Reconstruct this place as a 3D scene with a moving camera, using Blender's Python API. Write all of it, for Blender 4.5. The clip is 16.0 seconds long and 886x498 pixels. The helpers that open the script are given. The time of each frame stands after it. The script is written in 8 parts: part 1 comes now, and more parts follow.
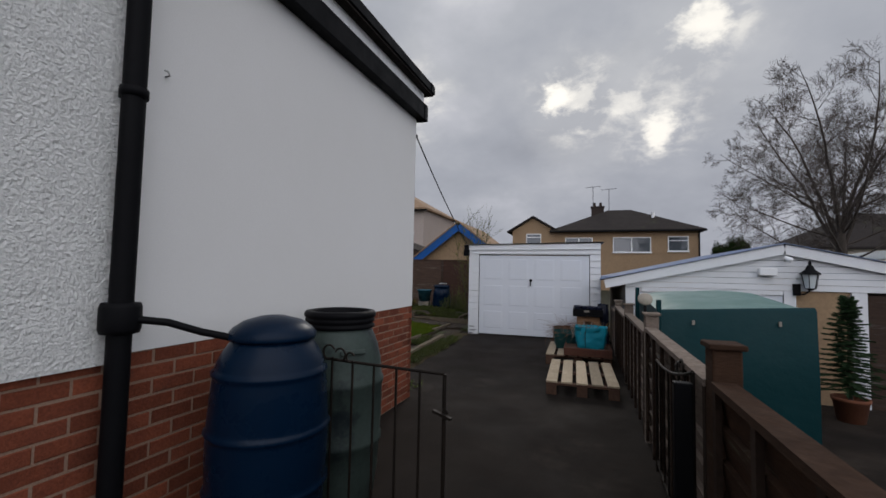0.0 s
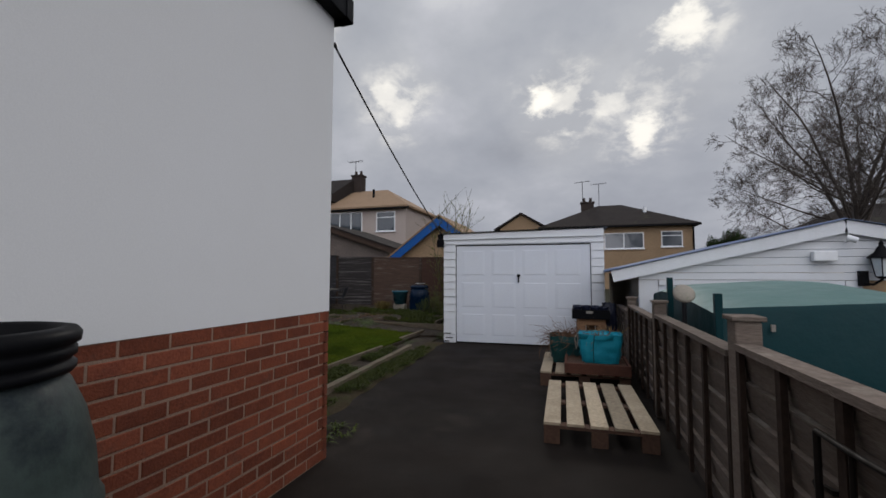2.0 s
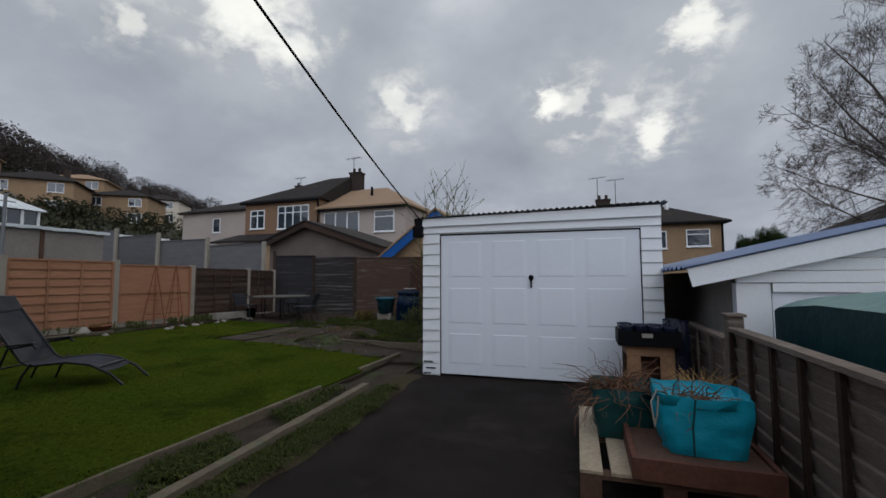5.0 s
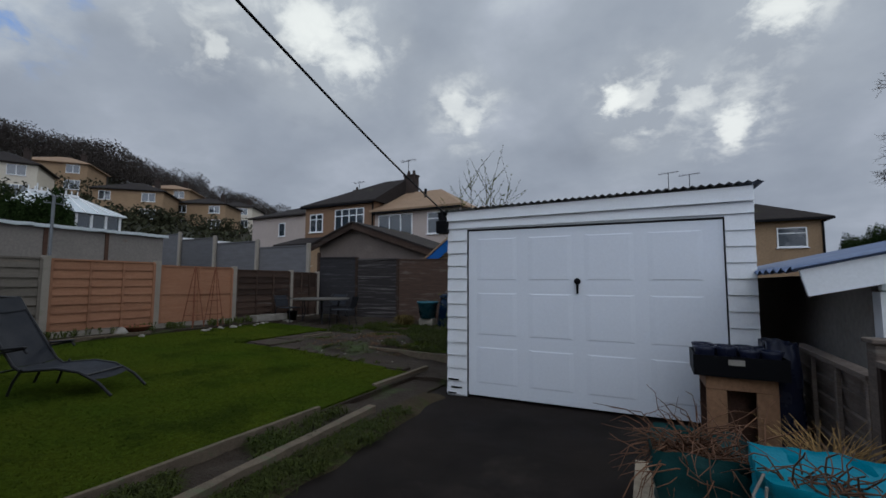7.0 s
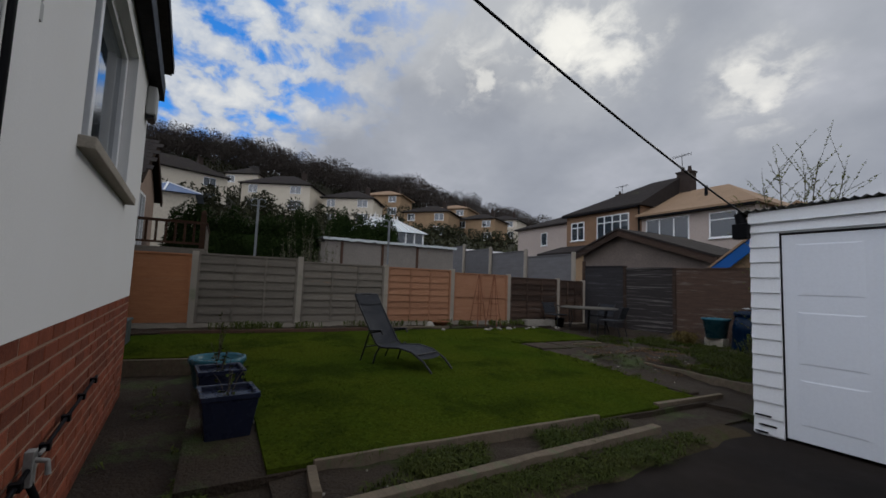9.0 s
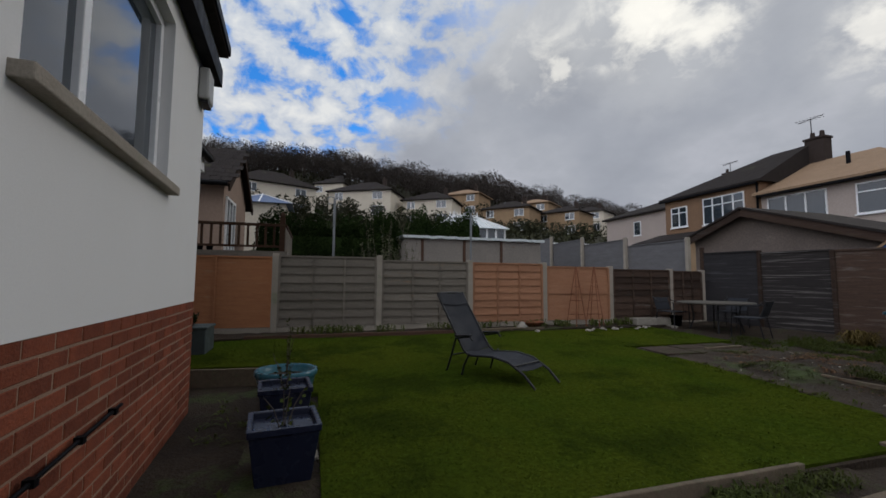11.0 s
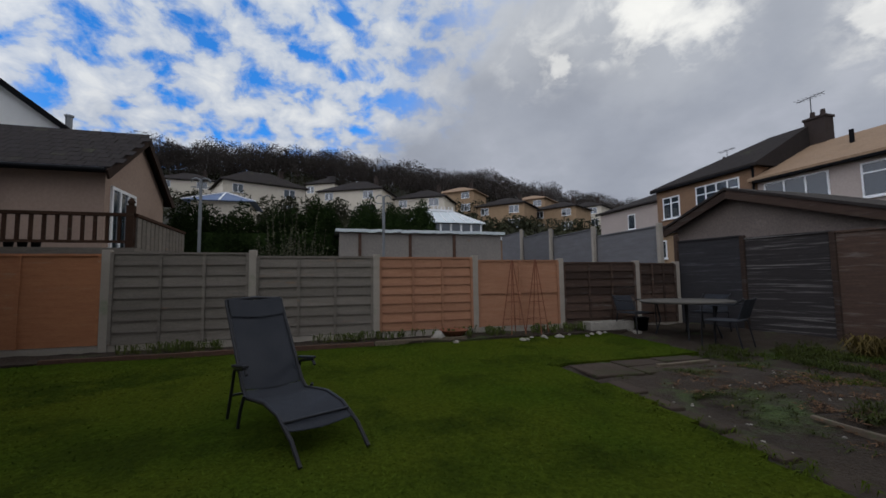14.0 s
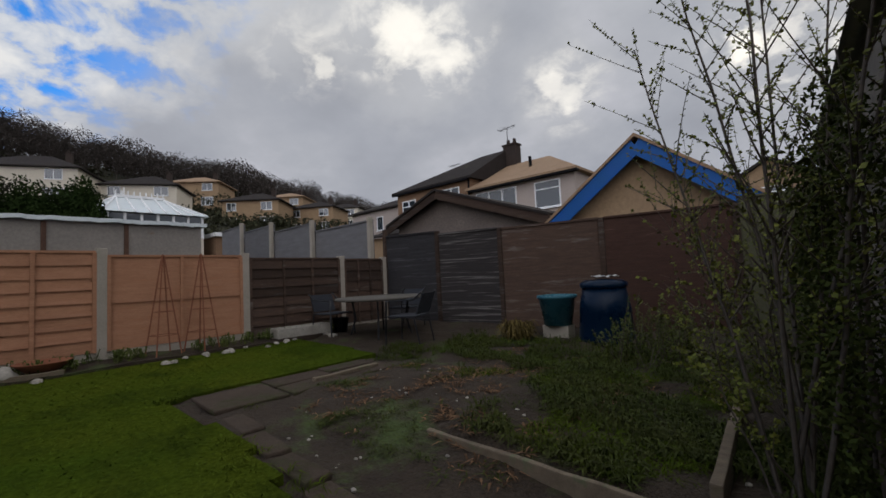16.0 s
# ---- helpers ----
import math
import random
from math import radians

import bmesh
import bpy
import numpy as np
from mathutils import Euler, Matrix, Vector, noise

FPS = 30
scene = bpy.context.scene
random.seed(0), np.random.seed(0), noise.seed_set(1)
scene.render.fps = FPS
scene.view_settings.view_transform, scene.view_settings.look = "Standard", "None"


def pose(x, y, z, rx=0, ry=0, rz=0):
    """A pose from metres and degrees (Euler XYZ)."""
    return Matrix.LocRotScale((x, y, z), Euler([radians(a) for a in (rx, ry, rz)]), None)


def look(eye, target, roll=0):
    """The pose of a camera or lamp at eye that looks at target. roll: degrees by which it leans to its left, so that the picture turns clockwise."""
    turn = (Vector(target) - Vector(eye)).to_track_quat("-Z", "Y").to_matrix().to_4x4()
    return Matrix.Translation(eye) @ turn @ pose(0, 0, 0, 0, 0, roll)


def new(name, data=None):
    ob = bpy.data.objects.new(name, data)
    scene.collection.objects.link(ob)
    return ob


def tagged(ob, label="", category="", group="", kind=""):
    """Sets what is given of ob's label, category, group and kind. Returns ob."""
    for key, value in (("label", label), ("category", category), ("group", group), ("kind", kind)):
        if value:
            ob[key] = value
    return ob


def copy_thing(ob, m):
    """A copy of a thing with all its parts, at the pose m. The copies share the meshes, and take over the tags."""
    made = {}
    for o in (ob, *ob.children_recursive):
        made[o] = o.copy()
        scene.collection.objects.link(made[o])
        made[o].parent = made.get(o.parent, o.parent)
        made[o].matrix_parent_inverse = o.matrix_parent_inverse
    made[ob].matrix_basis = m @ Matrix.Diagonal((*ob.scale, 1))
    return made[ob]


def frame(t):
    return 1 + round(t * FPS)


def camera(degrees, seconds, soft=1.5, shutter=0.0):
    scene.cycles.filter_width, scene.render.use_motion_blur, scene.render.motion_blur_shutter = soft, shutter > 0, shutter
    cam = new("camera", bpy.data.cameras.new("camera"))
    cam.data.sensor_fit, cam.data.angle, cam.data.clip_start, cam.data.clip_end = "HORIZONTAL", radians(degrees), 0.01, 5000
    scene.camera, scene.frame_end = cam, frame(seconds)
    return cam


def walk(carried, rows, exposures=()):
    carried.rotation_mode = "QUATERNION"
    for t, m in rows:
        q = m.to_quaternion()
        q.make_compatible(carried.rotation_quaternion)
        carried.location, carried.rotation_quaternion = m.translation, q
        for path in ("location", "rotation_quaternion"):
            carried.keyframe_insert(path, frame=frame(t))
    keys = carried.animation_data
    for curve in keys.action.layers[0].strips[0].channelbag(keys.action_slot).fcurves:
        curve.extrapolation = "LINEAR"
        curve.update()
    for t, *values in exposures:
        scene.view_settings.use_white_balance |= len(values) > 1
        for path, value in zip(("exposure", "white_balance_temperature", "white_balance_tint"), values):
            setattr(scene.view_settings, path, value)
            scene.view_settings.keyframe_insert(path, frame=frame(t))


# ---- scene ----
cam = camera(93.5, 16.0, soft=1.6)
METRES, EYE, TILT, LEAN, TURN = 11.0, 1.45, 0.0, 0.0, 19.0
ROWS = [
    (0.0, 0.0, 0.0, 0.0, -0.06, 3.18, -1.13),
    (0.5, 0.0111, 0.0381, -0.0007, -0.53, 3.25, -0.77),
    (1.0, 0.0238, 0.0797, -0.0033, -0.73, 3.31, -0.49),
    (1.5, 0.0295, 0.1227, -0.0084, -0.94, 3.48, -0.2),
    (2.0, 0.0368, 0.1646, -0.0123, -1.5, 3.54, -0.04),
    (2.5, 0.0422, 0.2055, -0.0133, -1.56, 3.62, 0.02),
    (3.0, 0.0484, 0.2492, -0.0133, -1.53, 3.68, 0.05),
    (5.5, 0.0856, 0.42, -0.0151, 0.33, 4.19, 0.15),
    (6.0, 0.0898, 0.4458, -0.014, 1.44, 4.27, 0.1),
    (6.5, 0.1008, 0.4646, -0.0121, 4.73, 4.38, -0.1),
    (7.0, 0.1148, 0.47, -0.0147, 8.03, 4.5, -0.27),
    (7.5, 0.1188, 0.4623, -0.015, 11.54, 4.67, -0.49),
    (8.0, 0.1185, 0.4557, -0.0144, 20.43, 4.87, -1.11),
    (8.5, 0.113, 0.4529, -0.0142, 31.73, 4.95, -1.79),
    (9.0, 0.1085, 0.4513, -0.0146, 42.62, 4.88, -2.17),
    (9.5, 0.0998, 0.4529, -0.0158, 50.77, 4.81, -2.22),
    (12.0, 0.0035, 0.5691, -0.0184, 54.13, 4.42, -0.07),
    (12.5, -0.0032, 0.6085, -0.0157, 54.23, 4.39, 0.27),
    (13.0, -0.0084, 0.6493, -0.0157, 54.32, 4.39, 0.53),
    (13.5, -0.0039, 0.6905, -0.0187, 54.36, 4.42, 0.69),
    (14.0, 0.0018, 0.7287, -0.0201, 54.34, 4.44, 0.84),
    (14.5, 0.0072, 0.7697, -0.0193, 51.16, 4.38, 1.25),
    (15.0, 0.0149, 0.8076, -0.0219, 39.76, 3.95, 1.97),
    (15.5, 0.0156, 0.844, -0.0246, 30.74, 3.77, 2.4),
    (16.0, 0.0162, 0.8833, -0.0279, 22.7, 3.58, 2.82),
]
walk(cam, [(t, pose(0, 0, EYE, TILT, LEAN, TURN) @ pose(METRES * x, METRES * y, METRES * z, 90 + pitch, roll, yaw)) for t, x, y, z, yaw, pitch, roll in ROWS], exposures=[(0.0, 0.0, 6500, 10), (3.5, -0.02, 6450, 9), (5.5, -0.14, 6120, 7), (7.0, -0.26, 5900, 6), (9.0, -0.18, 6320, 9), (12.0, -0.06, 6400, 9), (13.5, -0.15, 6150, 9), (14.5, -0.12, 6230, 10), (16.0, -0.04, 6500, 10)])

# ---- world, sun ----
world = bpy.data.worlds.new("cloudy_sky")
scene.world = world
world.use_nodes = True
NT = world.node_tree
NT.nodes.clear()


def wn(kind, **kw):
    n = NT.nodes.new(kind)
    for k, v in kw.items():
        if k == "operation":
            n.operation = v
        elif k == "blend":
            n.blend_type = v
        elif k == "data":
            n.data_type = v
    return n


def wmath(op, a, b=None, clamp=False):
    n = NT.nodes.new("ShaderNodeMath")
    n.operation = op
    n.use_clamp = clamp
    for i, v in enumerate((a, b)):
        if v is None:
            continue
        if isinstance(v, (int, float)):
            n.inputs[i].default_value = v
        else:
            NT.links.new(v, n.inputs[i])
    return n.outputs[0]


def wnoise(vec, scale, detail=6.0, rough=0.55, distort=0.0):
    n = NT.nodes.new("ShaderNodeTexNoise")
    n.inputs["Scale"].default_value = scale
    n.inputs["Detail"].default_value = detail
    n.inputs["Roughness"].default_value = rough
    n.inputs["Distortion"].default_value = distort
    NT.links.new(vec, n.inputs["Vector"])
    return n.outputs["Fac"]


def wramp(fac, stops):
    n = NT.nodes.new("ShaderNodeValToRGB")
    e = n.color_ramp.elements
    while len(e) < len(stops):
        e.new(0.5)
    for el, (p, c) in zip(e, stops):
        el.position, el.color = p, (*c, 1) if len(c) == 3 else c
    NT.links.new(fac, n.inputs[0])
    return n.outputs[0]


def wmix(fac, a, b):
    n = NT.nodes.new("ShaderNodeMix")
    n.data_type = "RGBA"
    NT.links.new(fac, n.inputs[0])
    for v, i in ((a, 6), (b, 7)):
        if isinstance(v, tuple):
            n.inputs[i].default_value = (*v, 1)
        else:
            NT.links.new(v, n.inputs[i])
    return n.outputs[2]


def wdot(vec, d):
    n = NT.nodes.new("ShaderNodeVectorMath")
    n.operation = "DOT_PRODUCT"
    NT.links.new(vec, n.inputs[0])
    n.inputs[1].default_value = Vector(d).normalized()
    return n.outputs["Value"]


def heading(yaw, elev):
    """Unit way with yaw degrees to the left of +y and elevation in degrees."""
    a, e = radians(yaw), radians(elev)
    return (-math.sin(a) * math.cos(e), math.cos(a) * math.cos(e), math.sin(e))


SUN_YAW, SUN_ELEV = 8.0, 30.0
sky = NT.nodes.new("ShaderNodeTexSky")
sky.sky_type = "NISHITA"
sky.sun_disc = False
sky.sun_elevation = radians(SUN_ELEV)
sky.sun_rotation = radians(-SUN_YAW)
tc = NT.nodes.new("ShaderNodeTexCoord")
way = tc.outputs["Generated"]
sep = NT.nodes.new("ShaderNodeSeparateXYZ")
NT.links.new(way, sep.inputs[0])
up = wmath("MAXIMUM", sep.outputs[2], 0.0)
den = wmath("ADD", up, 0.42)
com = NT.nodes.new("ShaderNodeCombineXYZ")
NT.links.new(wmath("DIVIDE", sep.outputs[0], den), com.inputs[0])
NT.links.new(wmath("DIVIDE", sep.outputs[1], den), com.inputs[1])
com.inputs[2].default_value = 0.37
plane = com.outputs[0]
# thick layer with thin bright places
big = wnoise(plane, 2.3, 6.0, 0.53, 0.05)
grey = wramp(big, [(0.28, (0.318, 0.333, 0.378)), (0.47, (0.380, 0.397, 0.446)), (0.57, (0.425, 0.440, 0.486)), (0.66, (0.49, 0.50, 0.55)), (0.78, (0.64, 0.645, 0.665))])
# broken small clouds over blue to the west
fine = wnoise(plane, 10.5, 6.0, 0.56, 0.25)
blue = NT.nodes.new("ShaderNodeMix")
blue.data_type, blue.blend_type = "RGBA", "MULTIPLY"
blue.inputs[0].default_value = 1.0
NT.links.new(sky.outputs[0], blue.inputs[6])
blue.inputs[7].default_value = (0.035, 0.125, 0.235, 1)
puffs = wramp(fine, [(0.37, (0, 0, 0)), (0.51, (1, 1, 1))])
puff_col = wramp(fine, [(0.40, (0.42, 0.50, 0.66)), (0.52, (0.57, 0.61, 0.69)), (0.68, (0.80, 0.80, 0.80))])
broken = wmix(puffs, blue.outputs[2], puff_col)
west = wdot(way, heading(112, 42))
edge = wmath("ADD", west, wmath("MULTIPLY", wmath("SUBTRACT", big, 0.5), 0.35))
west_mask = wramp(edge, [(0.76, (0, 0, 0)), (0.90, (1, 1, 1))])
clouds = wmix(west_mask, grey, broken)
# sunlit gaps in the layer, where the sun stands behind it
warp = NT.nodes.new("ShaderNodeTexNoise")
warp.inputs["Scale"].default_value, warp.inputs["Detail"].default_value, warp.inputs["Roughness"].default_value = 9.0, 5.0, 0.62
NT.links.new(plane, warp.inputs["Vector"])
wsub = NT.nodes.new("ShaderNodeVectorMath")
wsub.operation = "SUBTRACT"
NT.links.new(warp.outputs["Color"], wsub.inputs[0])
wsub.inputs[1].default_value = (0.5, 0.5, 0.5)
wscl = NT.nodes.new("ShaderNodeVectorMath")
wscl.operation = "SCALE"
NT.links.new(wsub.outputs[0], wscl.inputs[0])
wscl.inputs["Scale"].default_value = 0.11
wadd = NT.nodes.new("ShaderNodeVectorMath")
wadd.operation = "ADD"
NT.links.new(way, wadd.inputs[0])
NT.links.new(wscl.outputs[0], wadd.inputs[1])
wnorm = NT.nodes.new("ShaderNodeVectorMath")
wnorm.operation = "NORMALIZE"
NT.links.new(wadd.outputs[0], wnorm.inputs[0])
ragged = wnorm.outputs[0]
shred = wramp(wnoise(plane, 11.0, 6.0, 0.6, 0.3), [(0.46, (0, 0, 0)), (0.68, (1, 1, 1))])


def gap(base, yaw, elev, deg, power, torn_edge):
    """Brighter place of the layer round a direction, smooth or torn."""
    g = NT.nodes.new("ShaderNodeMapRange")
    g.interpolation_type = "SMOOTHERSTEP"
    g.inputs["From Min"].default_value, g.inputs["From Max"].default_value = math.cos(radians(deg)), 1.0
    g.inputs["To Max"].default_value = power
    NT.links.new(wdot(ragged, heading(yaw, elev)), g.inputs["Value"])
    fac = wmath("MULTIPLY", g.outputs[0], shred) if torn_edge else g.outputs[0]
    return wmix(fac, base, (1.12, 1.07, 0.98) if power > 0.35 else (0.86, 0.85, 0.83))


for gap_yaw, gap_elev, gap_deg, power in ((3.7, 22.6, 2.6, 1.0), (0.6, 22.2, 2.2, 0.5), (-8.8, 17.6, 2.5, 0.9), (-4.6, 21.0, 2.0, 0.45), (-13.2, 27.9, 2.5, 0.8), (25.5, 23.4, 2.3, 0.6), (22.8, 22.0, 2.0, 0.5), (38.5, 28.2, 2.5, 0.6), (42.5, 29.6, 2.8, 0.7), (46.0, 31.5, 4.0, 0.85), (57.0, 26.8, 2.0, 0.5)):
    clouds = gap(clouds, gap_yaw, gap_elev, gap_deg, power, False)
for gap_yaw, gap_elev, gap_deg, power in ((1.5, 22.0, 7.0, 0.6), (-8.0, 19.0, 7.0, 0.5), (-13.0, 27.5, 6.0, 0.5), (24.0, 23.0, 6.5, 0.5), (40.0, 29.0, 7.5, 0.65), (47.0, 31.0, 8.0, 0.6), (59.0, 28.5, 7.0, 0.4)):
    clouds = gap(clouds, gap_yaw, gap_elev, gap_deg, power, True)
for gap_yaw, gap_elev, gap_deg, power in ((0.0, 21.0, 11.0, 0.16), (-12.0, 25.0, 11.0, 0.14), (25.0, 23.5, 9.0, 0.14), (44.0, 30.0, 13.0, 0.22), (61.0, 34.0, 12.0, 0.22)):
    clouds = gap(clouds, gap_yaw, gap_elev, gap_deg, power, False)
# the layer is brighter high up, as an overcast sky is
lift_up = wramp(up, [(0.0, (0.95, 0.95, 0.97)), (0.30, (1.0, 1.0, 1.0)), (0.55, (1.08, 1.08, 1.06)), (0.85, (1.25, 1.24, 1.2))])
# the layer thins towards the south-east, behind the walk
thin = wramp(wdot(way, heading(-148, 24)), [(0.0, (1, 1, 1)), (0.35, (1.15, 1.15, 1.15)), (0.9, (3.1, 3.05, 3.0))])
lm = NT.nodes.new("ShaderNodeMix")
lm.data_type, lm.blend_type = "RGBA", "MULTIPLY"
lm.inputs[0].default_value = 1.0
NT.links.new(lift_up, lm.inputs[6])
NT.links.new(thin, lm.inputs[7])
lift = lm.outputs[2]
mul = NT.nodes.new("ShaderNodeMix")
mul.data_type, mul.blend_type = "RGBA", "MULTIPLY"
mul.inputs[0].default_value = 1.0
NT.links.new(clouds, mul.inputs[6])
NT.links.new(lift, mul.inputs[7])
bg = NT.nodes.new("ShaderNodeBackground")
bg.inputs["Strength"].default_value = 1.0
NT.links.new(mul.outputs[2], bg.inputs["Color"])
wout = NT.nodes.new("ShaderNodeOutputWorld")
NT.links.new(bg.outputs[0], wout.inputs[0])

sun_data = bpy.data.lights.new("sun", "SUN")
sun_data.energy, sun_data.angle, sun_data.color = 0.5, radians(14), (1.0, 0.95, 0.88)
sun = new("sun", sun_data)
sun.matrix_world = look(Vector(heading(SUN_YAW, SUN_ELEV)) * 60, (0, 0, 0))


# ---- mesh and material helpers ----
class B:
    """Vertices and faces of one part."""

    def __init__(self):
        self.v, self.f, self.s = [], [], []

    def add(self, vs, fs, smooth=False):
        o = len(self.v)
        self.v += [tuple(p) for p in vs]
        self.f += [tuple(i + o for i in q) for q in fs]
        self.s += [smooth] * len(fs)
        return self

    def box(self, c, s, m=None):
        hx, hy, hz = s[0] / 2, s[1] / 2, s[2] / 2
        vs = [Vector((x, y, z)) for x in (-hx, hx) for y in (-hy, hy) for z in (-hz, hz)]
        vs = [(m @ p if m else p) + Vector(c) for p in vs]
        return self.add(vs, [(0, 1, 3, 2), (4, 6, 7, 5), (0, 4, 5, 1), (2, 3, 7, 6), (0, 2, 6, 4), (1, 5, 7, 3)])

    def span(self, a, b):
        """Box between two corners."""
        return self.box([(p + q) / 2 for p, q in zip(a, b)], [abs(q - p) for p, q in zip(a, b)])

    def beam(self, p, q, w, h, up=(0, 0, 1)):
        """Bar of section w x h from p to q."""
        p, q = Vector(p), Vector(q)
        d = (q - p).normalized()
        x = d.cross(Vector(up))
        x = x.normalized() if x.length > 1e-4 else Vector((1, 0, 0))
        y = x.cross(d)
        vs = [e + x * w / 2 * i + y * h / 2 * j for e in (p, q) for i, j in ((-1, -1), (1, -1), (1, 1), (-1, 1))]
        return self.add(vs, [(3, 2, 1, 0), (4, 5, 6, 7), (0, 1, 5, 4), (1, 2, 6, 5), (2, 3, 7, 6), (3, 0, 4, 7)])

    def tube(self, pts, r, n=8, caps=True):
        pts = [Vector(p) for p in pts]
        rr = r if isinstance(r, (list, tuple)) else [r] * len(pts)
        rings = []
        x = None
        for i, p in enumerate(pts):
            d = (pts[min(i + 1, len(pts) - 1)] - pts[max(i - 1, 0)]).normalized()
            if x is None:
                x = d.orthogonal().normalized()
            else:
                x = (x - d * x.dot(d))
                x = x.normalized() if x.length > 1e-5 else d.orthogonal().normalized()
            y = d.cross(x)
            rings.append([p + (x * math.cos(a) + y * math.sin(a)) * rr[i] for a in (2 * math.pi * k / n for k in range(n))])
        vs = [p for g in rings for p in g]
        fs = [(i * n + k, i * n + (k + 1) % n, (i + 1) * n + (k + 1) % n, (i + 1) * n + k) for i in range(len(rings) - 1) for k in range(n)]
        self.add(vs, fs, True)
        if caps:
            self.add(rings[0], [tuple(reversed(range(n)))])
            self.add(rings[-1], [tuple(range(n))])
        return self

    def lathe(self, prof, n=24, c=(0, 0, 0), smooth=True):
        vs = [(c[0] + r * math.cos(2 * math.pi * k / n), c[1] + r * math.sin(2 * math.pi * k / n), c[2] + z) for r, z in prof for k in range(n)]
        fs = [(i * n + k, i * n + (k + 1) % n, (i + 1) * n + (k + 1) % n, (i + 1) * n + k) for i in range(len(prof) - 1) for k in range(n)]
        return self.add(vs, fs, smooth)

    def prism(self, poly, lo, hi, m=None):
        """Polygon in x, y (counter-clockwise) from z lo to z hi, then turned by m."""
        n = len(poly)
        vs = [Vector((x, y, lo)) for x, y in poly] + [Vector((x, y, hi)) for x, y in poly]
        vs = [m @ p for p in vs] if m else vs
        fs = [tuple(reversed(range(n))), tuple(range(n, 2 * n))] + [(k, (k + 1) % n, n + (k + 1) % n, n + k) for k in range(n)]
        return self.add(vs, fs)

    def mesh(self, name):
        used = sorted({i for q in self.f for i in q})
        if len(used) < len(self.v):
            place = {i: k for k, i in enumerate(used)}
            self.v = [self.v[i] for i in used]
            self.f = [tuple(place[i] for i in q) for q in self.f]
        me = bpy.data.meshes.new(name)
        me.from_pydata(self.v, [], self.f)
        me.polygons.foreach_set("use_smooth", self.s)
        me.update()
        return me


def bevelled(ob, w, seg=2):
    if w:
        md = ob.modifiers.new("bevel", "BEVEL")
        md.width, md.segments, md.limit_method, md.angle_limit = w, seg, "ANGLE", radians(40)
    return ob


def part(name, b, material, parent, label="", bevel=0.0, at=None):
    me = b if isinstance(b, bpy.types.Mesh) else b.mesh(name)
    if material and not me.materials:
        me.materials.append(material)
    ob = new(name, me)
    ob.parent = parent
    if at is not None:
        ob.matrix_basis = at
    if label:
        ob["label"] = label
    return bevelled(ob, bevel)


def thing(name, m, label, category, group="", kind=""):
    ob = new(name)
    ob.empty_display_size = 0.1
    ob.matrix_world = m
    return tagged(ob, label, category, group, kind)


def solid(name, b, material, label, category="", kind="structure", bevel=0.0, m=None, group=""):
    me = b.mesh(name)
    me.materials.append(material)
    ob = new(name, me)
    if m is not None:
        ob.matrix_world = m
    bevelled(ob, bevel)
    return tagged(ob, label, category or name.split("_")[0], group, kind)


